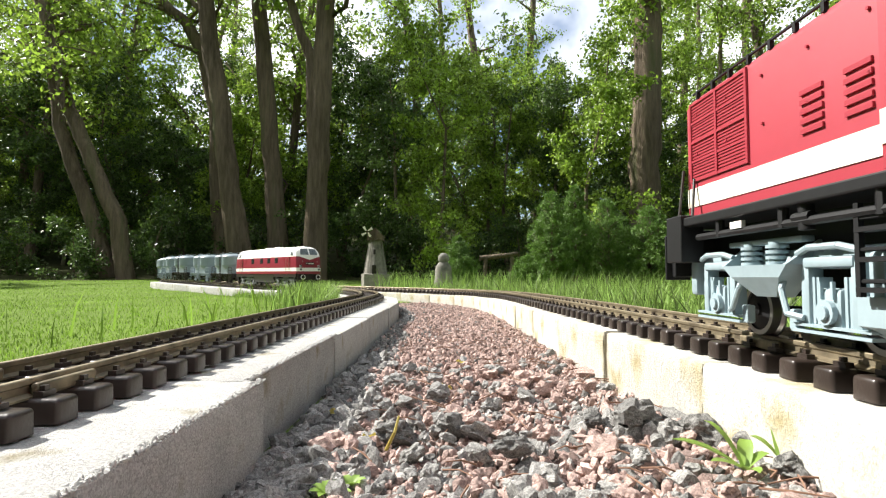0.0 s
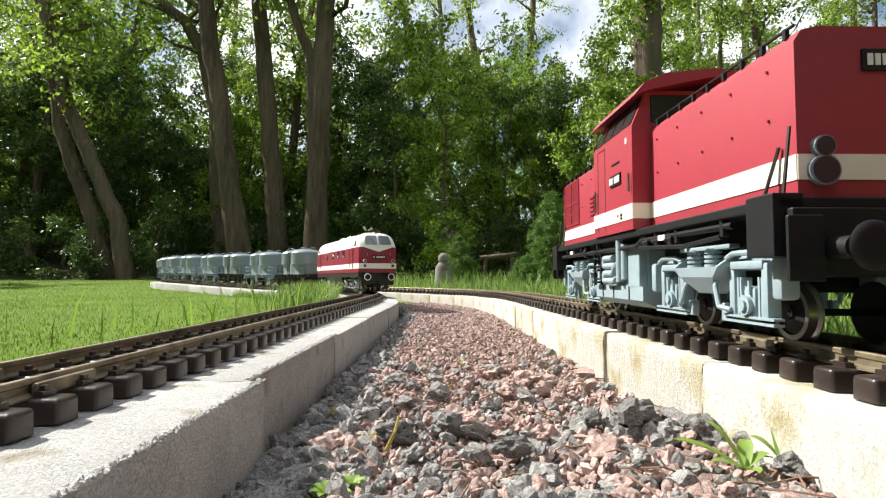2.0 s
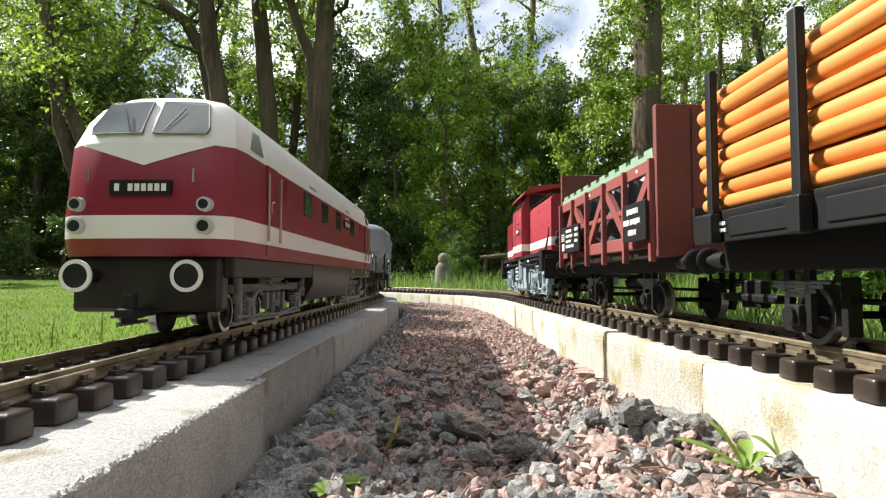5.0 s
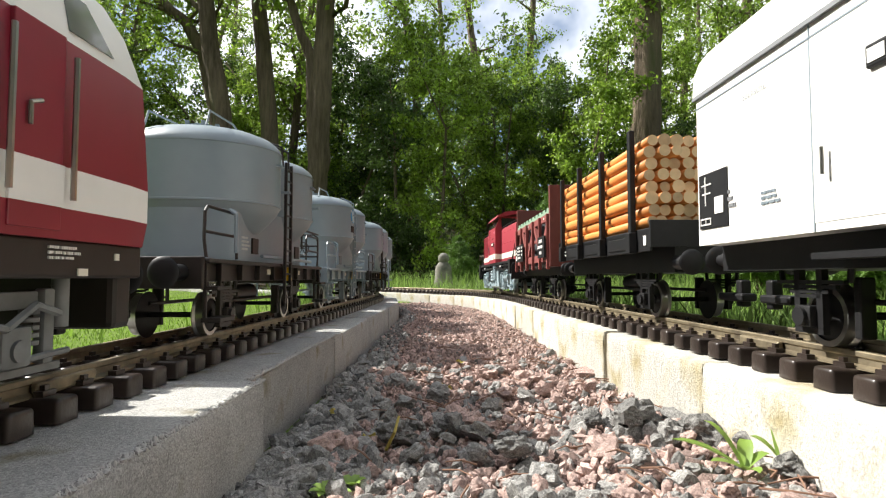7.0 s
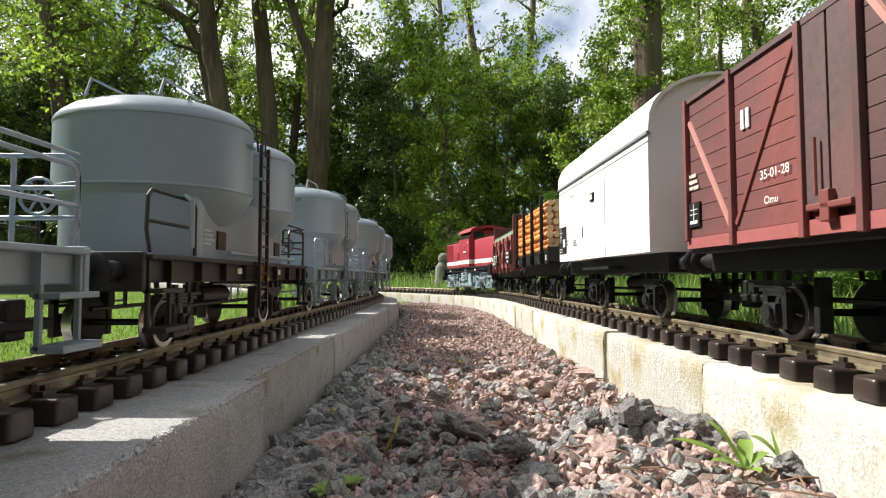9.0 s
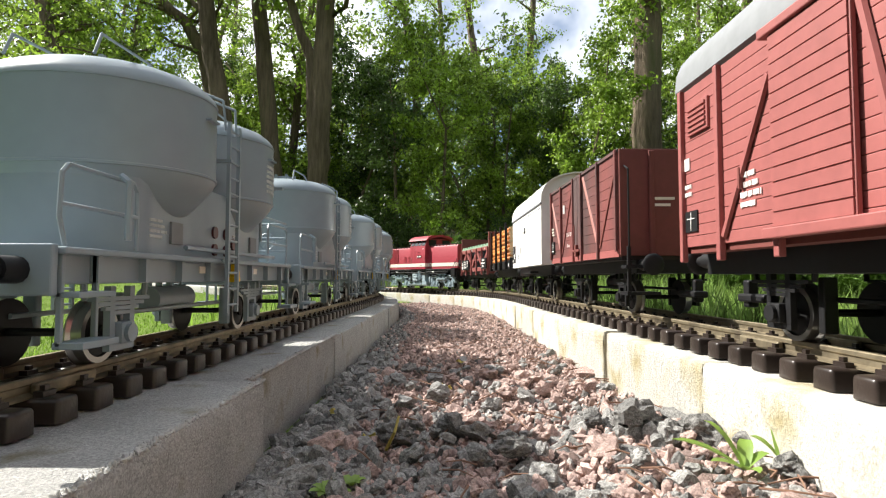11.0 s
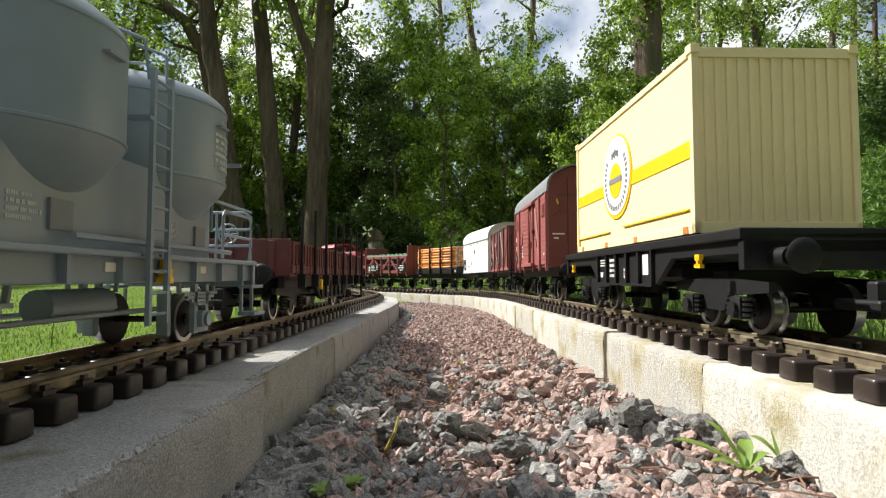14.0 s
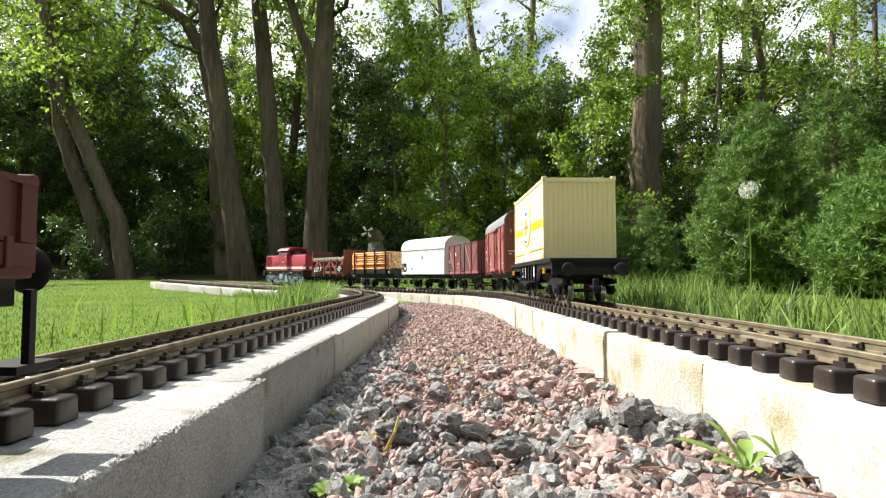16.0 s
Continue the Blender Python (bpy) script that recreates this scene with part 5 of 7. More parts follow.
def log_wagon():
    t = thing("log_wagon", "black stake wagon stacked with peeled orange logs", "goods wagon")
    L, X = 0.155, 0.060
    part("deck", boxes((-X, X, -L, L, 0.070, 0.076), bevel=0.0008), "black", t)
    for sx in (-1, 1):
        part("side_board", boxes((*sorted((sx * (X - 0.002), sx * X)), -L, L, 0.057, 0.074), bevel=0.0005), "black", t)
        for k in range(4):
            y = -0.123 + 0.082 * k
            part("stake", boxes((*sorted((sx * X, sx * (X + 0.005))), y - 0.0035, y + 0.0035, 0.060, 0.162), (*sorted((sx * X, sx * (X + 0.007))), y - 0.005, y + 0.005, 0.056, 0.074), bevel=0.001), "black", t)
            part("side_panel", boxes((*sorted((sx * X, sx * (X + 0.001))), y + 0.012, y + 0.068, 0.060, 0.071), bevel=0.0005), "black", t) if k < 3 else None
    for y in (-L, L):
        part("end_board", boxes((-X, X, y - 0.0015, y + 0.0015, 0.060, 0.082), bevel=0.0005), "black", t)
    part("solebar", boxes((-0.040, 0.040, -L, L, 0.040, 0.070)), "black", t)
    bars(t, [(-0.148, -0.143, 0.062, 0.070)], -X - 0.0003, "white")
    writing(t, 0.13, 0.069, 0.018, 0.008, 2, -X - 0.0012, "white", 2)
    r = random.Random(4)
    # logs, laid in rows between the stakes
    z = 0.0765
    for row in range(8):
        rr = r.uniform(0.0050, 0.0056)
        x = -X + 0.0005 + rr + (rr * 0.4 if row % 2 else 0)
        while x < X - rr:
            q = rr * r.uniform(0.82, 1.06)
            yo = r.uniform(-0.006, 0.006)
            bm = bmesh.new()
            n = 12
            pts = [(0, -0.146 + yo), (0, -0.05), (0, 0.05), (0, 0.146 + yo)]
            prev = None
            ben = (r.uniform(-0.0008, 0.0008), r.uniform(-0.0008, 0.0008))
            for k in range(4):
                y = pts[k][1]
                bx, bz = (ben if k in (1, 2) else (0, 0))
                ring = [bm.verts.new((x + bx + q * math.cos(tau * i / n), y, z + rr + bz + q * math.sin(tau * i / n))) for i in range(n)]
                if prev:
                    for i in range(n):
                        f = bm.faces.new((prev[i], prev[(i + 1) % n], ring[(i + 1) % n], ring[i]))
                        f.smooth = True
                else:
                    bm.faces.new(ring).material_index = 1
                prev = ring
            bm.faces.new(prev[::-1]).material_index = 1
            bmesh.ops.recalc_face_normals(bm, faces=bm.faces[:])
            part("log", bm, ["log_bark", "log_end"], t)
            x += q + rr * r.uniform(0.85, 1.0) + 0.0003
        z += rr * 1.83
    two_axles(t, 0.085)
    for y in (-L, L):
        buffers(t, y)
    return t


def arched_roof(parent, L, X, z_side, z_top, over, material, thick=0.0022, name="roof"):
    n = 16
    outer = []
    for k in range(n + 1):
        a = math.pi * k / n
        x = -(X + over) * math.cos(a)
        zz = z_side + (z_top - z_side) * math.sin(a) ** 0.75
        outer.append((x, zz))
    inner = [(x * (1 - thick / X * 1.3), z - thick) for x, z in outer]
    return part(name, profile(bmesh.new(), outer + inner[::-1], -L, L), material, parent, smooth=True)


def end_arch(X, z0, z_side, z_top, n=16):
    pts = [(-X, z0)]
    for k in range(n + 1):
        a = math.pi * k / n
        pts.append((-X * math.cos(a), z_side + (z_top - z_side) * math.sin(a) ** 0.75))
    return pts + [(X, z0)]


def fish_van():
    t = thing("refrigerator_van", "white refrigerator van with an arched roof and black underframe", "goods wagon")
    L, X = 0.150, 0.063
    body = part("body", profile(bmesh.new(), end_arch(X, 0.056, 0.150, 0.1975), -L, L), "white", t, smooth=True)
    arched_roof(t, L + 0.003, X, 0.152, 0.2000, 0.001, "white")
    part("roof_edge", boxes((-X - 0.0018, -X + 0.001, -L - 0.002, L + 0.002, 0.1497, 0.152), (X - 0.001, X + 0.0018, -L - 0.002, L + 0.002, 0.1497, 0.152)), "grey_roof", t)
    part("side_seam", boxes((-X - 0.0004, -X, -L, L, 0.1435, 0.1443), *[(-X - 0.0004, -X, y - 0.0004, y + 0.0004, 0.056, 0.1495) for y in (-0.04, 0.04)]), "silo", t)
    part("door", boxes((-X - 0.0003, -X, -0.0395, 0.0395, 0.060, 0.143)), "white", t, "flush white sliding door")
    part("door_handle", pipes(0.0008, [(-X - 0.003, 0.030, 0.080), (-X - 0.003, 0.030, 0.092)]), "steel", t)
    part("panel", boxes((-X - 0.0008, -X, 0.113, 0.147, 0.066, 0.100)), "black", t, "black data panel")
    bars(t, [(0.138, 0.1388, 0.080, 0.098), (0.131, 0.143, 0.0925, 0.0933), (0.132, 0.142, 0.087, 0.0878), (0.117, 0.127, 0.074, 0.084), (0.132, 0.145, 0.068, 0.0688), (0.132, 0.145, 0.0715, 0.0723), (0.1445, 0.145, 0.068, 0.072), (0.132, 0.1325, 0.068, 0.072), (0.138, 0.1385, 0.068, 0.072)], -X - 0.0009, "white")
    text(t, "Seefische", 0.0062, on_side(-X - 0.0006, 0.084, 0.134), "grey_roof", "dark lettering")
    part("emblem", boxes((-X - 0.0022, -X, -0.0065, 0.0055, 0.116, 0.1255), bevel=0.001), "black", t, "small black framed emblem")
    part("emblem_field", boxes((-X - 0.0026, -X - 0.002, -0.0047, 0.0037, 0.1180, 0.1235)), "white", t)
    writing(t, 0.125, 0.086, 0.020, 0.012, 3, -X - 0.0003, "grey_roof", 1)
    writing(t, 0.08, 0.080, 0.016, 0.008, 3, -X - 0.0003, "silo", 4)
    part("solebar", boxes((-0.048, 0.048, -L, L, 0.040, 0.056)), "black", t)
    part("step", boxes((-0.062, -0.048, -0.045, 0.045, 0.044, 0.047)), "black", t)
    two_axles(t, 0.085)
    for y in (-L, L):
        buffers(t, y)
    return t


def braces(parent, X, spans, z0, z1, material, w=0.003):
    for y0, y1, za, zb, mt in spans:
        for sx in (-1, 1):
            bm = bmesh.new()
            p, q = Vector((sx * X, y0, za)), Vector((sx * X, y1, zb))
            d = (q - p).normalized()
            n = Vector((0, -d.z, d.y)) * w
            e = Vector((sx * 0.0016, 0, 0))
            vs = [bm.verts.new(v) for v in (p - n, q - n, q + n, p + n, p - n * .6 + e, q - n * .6 + e, q + n * .6 + e, p + n * .6 + e)]
            for f in ((0, 1, 2, 3), (7, 6, 5, 4), (0, 4, 5, 1), (1, 5, 6, 2), (2, 6, 7, 3), (3, 7, 4, 0)):
                bm.faces.new([vs[i] for i in f])
            bmesh.ops.recalc_face_normals(bm, faces=bm.faces[:])
            part("brace", bm, mt or material, parent)


def open_wagon():
    t = thing("open_goods_wagon", "sooty red-brown high-sided open wagon with boarded sides", "goods wagon")
    L, X = 0.140, 0.0595
    part("floor_frame", boxes((-X + 0.002, X - 0.002, -L, L, 0.052, 0.062)), "dark", t)
    for sx in (-1, 1):
        part("side_wall", boxes((*sorted((sx * (X - 0.003), sx * (X - 0.0012))), -L, L, 0.060, 0.152)), "sooty", t)
        for a, b in ((-L, -0.018), (0.018, L)):
            planked(t, "side", sx * (X - 0.0006), a, b, 0.062, 0.154, 9, "sooty", 0.0010)
        part("door", boxes((*sorted((sx * (X - 0.001), sx * (X + 0.0016))), -0.0165, -0.0006, 0.066, 0.156), bevel=0.0005), "soot", t, "steel door leaf")
        part("door", boxes((*sorted((sx * (X - 0.001), sx * (X + 0.0016))), 0.0006, 0.0165, 0.066, 0.156), bevel=0.0005), "soot", t, "steel door leaf")
        for y in (-L + 0.003, -0.080, -0.018, 0.018, 0.080, L - 0.003):
            part("upright", boxes((*sorted((sx * X, sx * (X + 0.0035))), y - 0.002, y + 0.002, 0.054 if abs(y) < 0.13 else 0.060, 0.156), bevel=0.0006), "sooty", t)
        part("latch", boxes((*sorted((sx * X, sx * (X + 0.005))), -0.016, 0.012, 0.0655, 0.0685), (*sorted((sx * X, sx * (X + 0.005))), -0.003, 0.003, 0.060, 0.074), bevel=0.0006), "oxide", t)
        part("door_rod", pipes(0.0008, [(sx * (X + 0.004), 0.006, 0.072), (sx * (X + 0.004), 0.006, 0.098)]), "oxide", t)
        part("top_rail", boxes((*sorted((sx * (X - 0.003), sx * (X + 0.002))), -L, L, 0.153, 0.156)), "soot", t)
        part("sill", boxes((*sorted((sx * (X - 0.002), sx * (X + 0.001))), -L, L, 0.055, 0.062)), "oxide_light", t)
    for y in (-L, L):
        part("end_wall", boxes((-X, X, y - 0.002, y + 0.002, 0.056, 0.156), bevel=0.0008), "oxide", t)
        for x in (-0.03, 0.03):
            d = 1 if y > 0 else -1
            part("end_post", boxes((x - 0.0025, x + 0.0025, *sorted((y, y + d * 0.005)), 0.052, 0.154), bevel=0.0008), "oxide", t)
    braces(t, X, [(0.084, 0.134, 0.066, 0.140, "oxide_pale"), (0.077, 0.022, 0.066, 0.150, None), (-0.084, -0.134, 0.066, 0.140, None), (-0.077, -0.022, 0.066, 0.150, "oxide_pale")], 0, 0, "oxide", 0.0022)
    bars(t, [(0.0665, 0.0695, 0.118, 0.129), (0.0615, 0.0645, 0.118, 0.129)], -X - 0.0012, "white")
    text(t, "35-01-28", 0.0068, on_side(-X - 0.0016, 0.040, 0.089), "white", "white wagon number")
    text(t, "Omu", 0.0058, on_side(-X - 0.0016, 0.043, 0.0755), "white")
    part("panel", boxes((-X - 0.002, -X, 0.120, 0.134, 0.069, 0.085)), "black", t)
    bars(t, [(0.127, 0.1275, 0.071, 0.084), (0.122, 0.132, 0.080, 0.0805), (0.122, 0.132, 0.077, 0.0775), (0.122, 0.132, 0.071, 0.073)], -X - 0.0021, "white")
    writing(t, 0.134, 0.104, 0.013, 0.012, 3, -X - 0.0012, "cream", 8)
    part("solebar", boxes((-0.044, 0.044, -L, L, 0.040, 0.053)), "black", t)
    bm = bmesh.new()
    box(bm, -0.03, -0.008, -L - 0.0026, -L - 0.002, 0.108, 0.1105), box(bm, -0.03, -0.012, -L - 0.0026, -L - 0.002, 0.102, 0.1045)
    part("end_marking", bm, "cream", t)
    part("end_handrail", pipes(0.0009, [(-0.055, -L - 0.012, 0.062), (-0.055, -L - 0.012, 0.135), (-0.055, -L - 0.002, 0.140)]), "black", t)
    part("end_step", boxes((-0.06, -0.03, -L - 0.020, -L - 0.004, 0.020, 0.023), (-0.057, -0.054, -L - 0.014, -L - 0.011, 0.02, 0.064), (-0.06, -0.035, -L - 0.018, -L - 0.004, 0.044, 0.047)), "black", t)
    two_axles(t, 0.082)
    for y in (-L, L):
        buffers(t, y)
    return t


def covered_wagon():
    t = thing("covered_goods_wagon", "red-brown boarded covered goods wagon with a grey roof", "goods wagon")
    L, X = 0.153, 0.0605
    part("body", profile(bmesh.new(), end_arch(X - 0.002, 0.052, 0.164, 0.204), -L, L), "oxide", t, smooth=True)
    arched_roof(t, L + 0.004, X, 0.165, 0.207, 0.002, "grey_roof")
    for sx in (-1, 1):
        for a, b in ((-L, -0.045), (-0.040, 0.040), (0.045, L)):
            planked(t, "side", sx * (X - 0.001), a, b, 0.056, 0.163, 15, "oxide_light", 0.0010)
        for y in (-L + 0.003, -0.098, -0.043, 0.043, 0.100, L - 0.003):
            part("upright", boxes((*sorted((sx * (X - 0.001), sx * (X + 0.003))), y - 0.0024, y + 0.0024, 0.046, 0.164), bevel=0.0007), "oxide_light", t)
        for y in (-0.125, 0.126):
            vent = part("vent", boxes((*sorted((sx * X, sx * (X + 0.0018))), y - 0.014, y + 0.014, 0.130, 0.150), bevel=0.0004), "oxide_light", t)
            bm = bmesh.new()
            for k in range(5):
                box(bm, *sorted((sx * (X + 0.0016), sx * (X + 0.0028))), y - 0.012, y + 0.012, 0.1325 + 0.0034 * k, 0.1343 + 0.0034 * k)
            part("slat", bm, "oxide_light", vent)
        # sliding door with its rails
        dr = part("door", boxes((*sorted((sx * (X + 0.001), sx * (X + 0.0035))), -0.012, 0.044, 0.060, 0.158), bevel=0.0006), "oxide_light", t, "boarded sliding door")
        for k in range(13):
            part("door_board", boxes((*sorted((sx * (X + 0.0034), sx * (X + 0.0043))), -0.011, 0.043, 0.061 + 0.0074 * k, 0.0676 + 0.0074 * k)), "oxide_light", dr)
        part("door_rail", boxes((*sorted((sx * X, sx * (X + 0.007))), -0.050, 0.048, 0.055, 0.0605), bevel=0.0007), "oxide_light", t)
        part("door_rail", boxes((*sorted((sx * X, sx * (X + 0.006))), -0.055, 0.050, 0.1575, 0.1625), bevel=0.0007), "oxide_light", t)
        part("handle", boxes((*sorted((sx * X, sx * (X + 0.005))), -0.050, -0.045, 0.110, 0.116), (*sorted((sx * X, sx * (X + 0.004))), -0.053, -0.038, 0.1125, 0.114), *[(*sorted((sx * X, sx * (X + 0.003))), y, y + 0.0015, 0.085, 0.097) for y in (-0.08, -0.03, 0.018, 0.075)]), "oxide", t)
    braces(t, X + 0.0008, [(0.096, 0.048, 0.060, 0.140, None), (-0.034, -0.014, 0.064, 0.150, "oxide_light"), (-0.096, -0.062, 0.060, 0.150, "oxide_pale")], 0, 0, "oxide_light", 0.0024)
    writing(t, 0.078, 0.094, 0.020, 0.022, 4, -X - 0.0004, "white", 1)
    writing(t, 0.148, 0.098, 0.010, 0.010, 2, -X - 0.0004, "white", 2)
    bars(t, [(0.140, 0.148, 0.108, 0.116), (-0.146, -0.139, 0.106, 0.112), (-0.144, -0.139, 0.094, 0.098), (-0.132, -0.127, 0.070, 0.073)], -X - 0.0004, "white")
    part("panel", boxes((-X - 0.001, -X, 0.130, 0.147, 0.066, 0.080)), "black", t)
    bars(t, [(0.138, 0.1385, 0.067, 0.079), (0.133, 0.144, 0.0745, 0.075)], -X - 0.0011, "white")
    bm = bmesh.new()
    for x in (-0.030, 0.030):
        box(bm, x - 0.0004, x + 0.0004, -L - 0.0006, -L, 0.055, 0.185)
    box(bm, -0.045, 0.045, -L - 0.0006, -L, 0.1580, 0.1588)
    part("end_seam", bm, "dark", t)
    bm = bmesh.new()
    tube(bm, (-0.052, -L - 0.002, 0.128), (-0.038, -L - 0.002, 0.138), 0.001, 6)
    part("end_lever", bm, "oxide", t)
    bm = bmesh.new()
    box(bm, -0.053, -0.035, -L - 0.0005, -L, 0.0995, 0.1015), box(bm, -0.051, -0.044, -L - 0.0005, -L, 0.093, 0.0955)
    part("end_marking", bm, "cream", t)
    part("warning_mark", boxes((-0.047, -0.045, -L - 0.0005, -L, 0.148, 0.153), (-0.0455, -0.0435, -L - 0.0005, -L, 0.145, 0.149)), "yellow_deep", t)
    part("solebar", boxes((-0.044, 0.044, -L, L, 0.038, 0.052)), "black", t)
    two_axles(t, 0.085)
    for y in (-L, L):
        buffers(t, y)
    return t


def container_flat():
    t = thing("container_wagon", "black four-axle flat wagon that carries a container", "goods wagon")
    L, X = 0.205, 0.0585
    part("deck", boxes((-X, X, -L, L, 0.058, 0.0645), (-X + 0.008, X - 0.008, -L, L, 0.050, 0.058), bevel=0.0008), "black", t)
    for sx in (-1, 1):
        bm = bmesh.new()
        pts = [(-0.205, 0.050), (-0.105, 0.050), (-0.075, 0.030), (0.075, 0.030), (0.105, 0.050), (0.205, 0.050), (0.205, 0.058), (-0.205, 0.058)]
        a = [bm.verts.new((sx * (X - 0.008), p, z)) for p, z in pts]
        b = [bm.verts.new((sx * (X - 0.004), p, z)) for p, z in pts]
        for i in range(8):
            bm.faces.new((a[i], a[(i + 1) % 8], b[(i + 1) % 8], b[i]))
        bm.faces.new(a[::-1]), bm.faces.new(b)
        bmesh.ops.recalc_face_normals(bm, faces=bm.faces[:])
        part("girder", bm, "black", t)
        for k in range(6):
            y = -0.072 + 0.0288 * k
            part("rib", boxes((*sorted((sx * (X - 0.004), sx * (X - 0.001))), y - 0.0018, y + 0.0018, 0.030, 0.058)), "black", t)
        part("flange", boxes((*sorted((sx * (X - 0.005), sx * X)), -0.076, 0.076, 0.0285, 0.0305)), "black", t)
    writing(t, 0.066, 0.054, 0.020, 0.008, 3, -X + 0.0034, "white", 1)
    bars(t, [(0.058, 0.066, 0.036, 0.041), (-0.062, -0.050, 0.038, 0.055), (-0.014, -0.004, 0.035, 0.044)], -X + 0.0036, "white")
    bars(t, [(-0.012, -0.0095, 0.037, 0.042), (-0.0085, -0.006, 0.037, 0.042)], -X + 0.0033, "red")
    writing(t, 0.036, 0.054, 0.020, 0.020, 4, -X + 0.0034, "white", 2)
    for y in (-0.155, 0.165):
        part("hook", boxes((-X - 0.001, -X + 0.002, y - 0.003, y + 0.003, 0.047, 0.051), (-X - 0.001, -X + 0.002, y - 0.0012, y + 0.0012, 0.043, 0.049), (-X - 0.001, -X + 0.002, y - 0.004, y + 0.004, 0.042, 0.0445)), "yellow_deep", t, "small yellow towing hook")
    for y in (-0.140, 0.140):
        bogie(t, y, 0.062, 0.036, "black")
    for y in (-L, L):
        d = 1 if y > 0 else -1
        part("buffer_beam", boxes((-X + 0.002, X - 0.002, *sorted((y - d * 0.006, y)), 0.040, 0.062), bevel=0.0008), "black", t)
        buffers(t, y)
    part("brake_tank", boxes((-0.02, 0.02, -0.05, 0.05, 0.032, 0.048), bevel=0.004), "black", t)
    # the container rests on the deck
    c = tagged(new("container"), "pale yellow shipping container with a ribbed end and round emblem", "container")
    W, l, z0, z1 = 0.0575, 0.1495, 0.0655, 0.193
    part("body", boxes((-W + 0.0015, W - 0.0015, -l + 0.002, l - 0.002, z0 + 0.002, z1 - 0.002)), "yellow", c)
    for x in (-W, W):
        for y in (-l, l):
            part("corner_post", boxes((*sorted((x, x - math.copysign(0.005, x))), *sorted((y, y - math.copysign(0.005, y))), z0, z1), (*sorted((x + math.copysign(0.0008, x), x - math.copysign(0.006, x))), *sorted((y + math.copysign(0.0008, y), y - math.copysign(0.008, y))), z1 - 0.004, z1 + 0.0025), bevel=0.0006), "yellow", c)
    part("side_frame", boxes((-W, -W + 0.004, -l, l, z1 - 0.005, z1), (W - 0.004, W, -l, l, z1 - 0.005, z1), (-W, -W + 0.004, -l, l, z0, z0 + 0.006), (W - 0.004, W, -l, l, z0, z0 + 0.006), bevel=0.0005), "yellow", c)
    for y, d in ((-l, -1), (l, 1)):
        part("end_frame", boxes((-W, W, *sorted((y, y - d * 0.004)), z1 - 0.007, z1), bevel=0.0005), "yellow", c)
        part("end_frame", boxes((-W, W, *sorted((y, y - d * 0.004)), z0, z0 + 0.008), bevel=0.0005), "yellow", c)
        for k in range(13):
            x = -0.0468 + 0.0078 * k
            part("rib", boxes((x - 0.0022, x + 0.0022, *sorted((y - d * 0.0025, y - d * 0.0005)), z0 + 0.008, z1 - 0.007), bevel=0.0008), "yellow", c)
    for a, b, za, zb in ((0.045, 0.148, 0.118, 0.130), (-0.148, -0.030, 0.118, 0.130)):
        part("band", boxes((-W + 0.0008, -W + 0.002, a, b, za, zb)), "yellow_deep", c, "strong yellow band")
    bm = bmesh.new()
    tube(bm, (-W + 0.003, 0.008, 0.132), (-W + 0.0004, 0.008, 0.132), 0.0405, 48)
    part("emblem_ring", bm, "yellow_deep", c, "yellow ring round the emblem")
    bm = bmesh.new()
    tube(bm, (-W + 0.003, 0.008, 0.133), (-W - 0.0001, 0.008, 0.133), 0.0378, 48)
    part("emblem", bm, "white", c, "round white emblem")
    bm = bmesh.new()
    tube(bm, (-W + 0.003, 0.008, 0.128), (-W - 0.0005, 0.008, 0.128), 0.0168, 40)
    part("emblem_centre", bm, "yellow_deep", c)
    bm = bmesh.new()
    for k in range(26):
        a = radians(-215 + 250 * k / 25)
        y, z = 0.008 - 0.0297 * math.cos(a), 0.131 + 0.0297 * math.sin(a)
        m = on_side(-W - 0.0002, y, z, math.degrees(a) - 90)
        bmesh.ops.create_cube(bm, size=1, matrix=m @ Matrix.Diagonal((0.0028, 0.0044, 0.0006, 1)))
    part("emblem_marks", bm, "grey_roof", c)
    part("emblem_bar", boxes((-W - 0.0009, -W + 0.001, -0.009, 0.025, 0.126, 0.131), *[(-W - 0.0007, -W + 0.001, 0.0 + 0.004 * k, 0.002 + 0.004 * k, 0.150 + 0.002 * (k % 2), 0.158 - 0.001 * abs(k - 2)) for k in range(5)]), "grey_roof", c)
    part("pinstripe", boxes((-W - 0.0002, -W + 0.003, -0.14, -0.01, 0.082, 0.0832), (-W - 0.0002, -W + 0.003, 0.03, 0.14, 0.080, 0.0812), (-W - 0.0002, -W + 0.003, 0.1395, 0.1405, 0.072, 0.0812)), "yellow_deep", c)
    part("fork_pocket", boxes(*[(-W - 0.0004, -W + 0.003, y, y + 0.008, z0 + 0.0005, z0 + 0.0055) for y in (-0.14, -0.045, 0.035, 0.12)]), "log_bark", c)
    return t, c


M["bogie_grey"] = surface("worn_grey_bogie", (0.17, 0.18, 0.18), 0.55, vary=0.25, grain=150, blotch=40)
M["soot"] = surface("sooted_dark_boards", (0.085, 0.048, 0.046), 0.7, vary=0.3, grain=260, blotch=16, bump=0.1, dirt=(0.15, 0.055, 0.05), dirt_amount=0.35)
M["sooty"] = surface("sooty_red_brown", (0.20, 0.052, 0.046), 0.65, vary=0.15, grain=260, blotch=13, bump=0.1, dirt=(0.055, 0.032, 0.030), dirt_amount=0.75)

# ---------------------------------------------------------------- the silo train


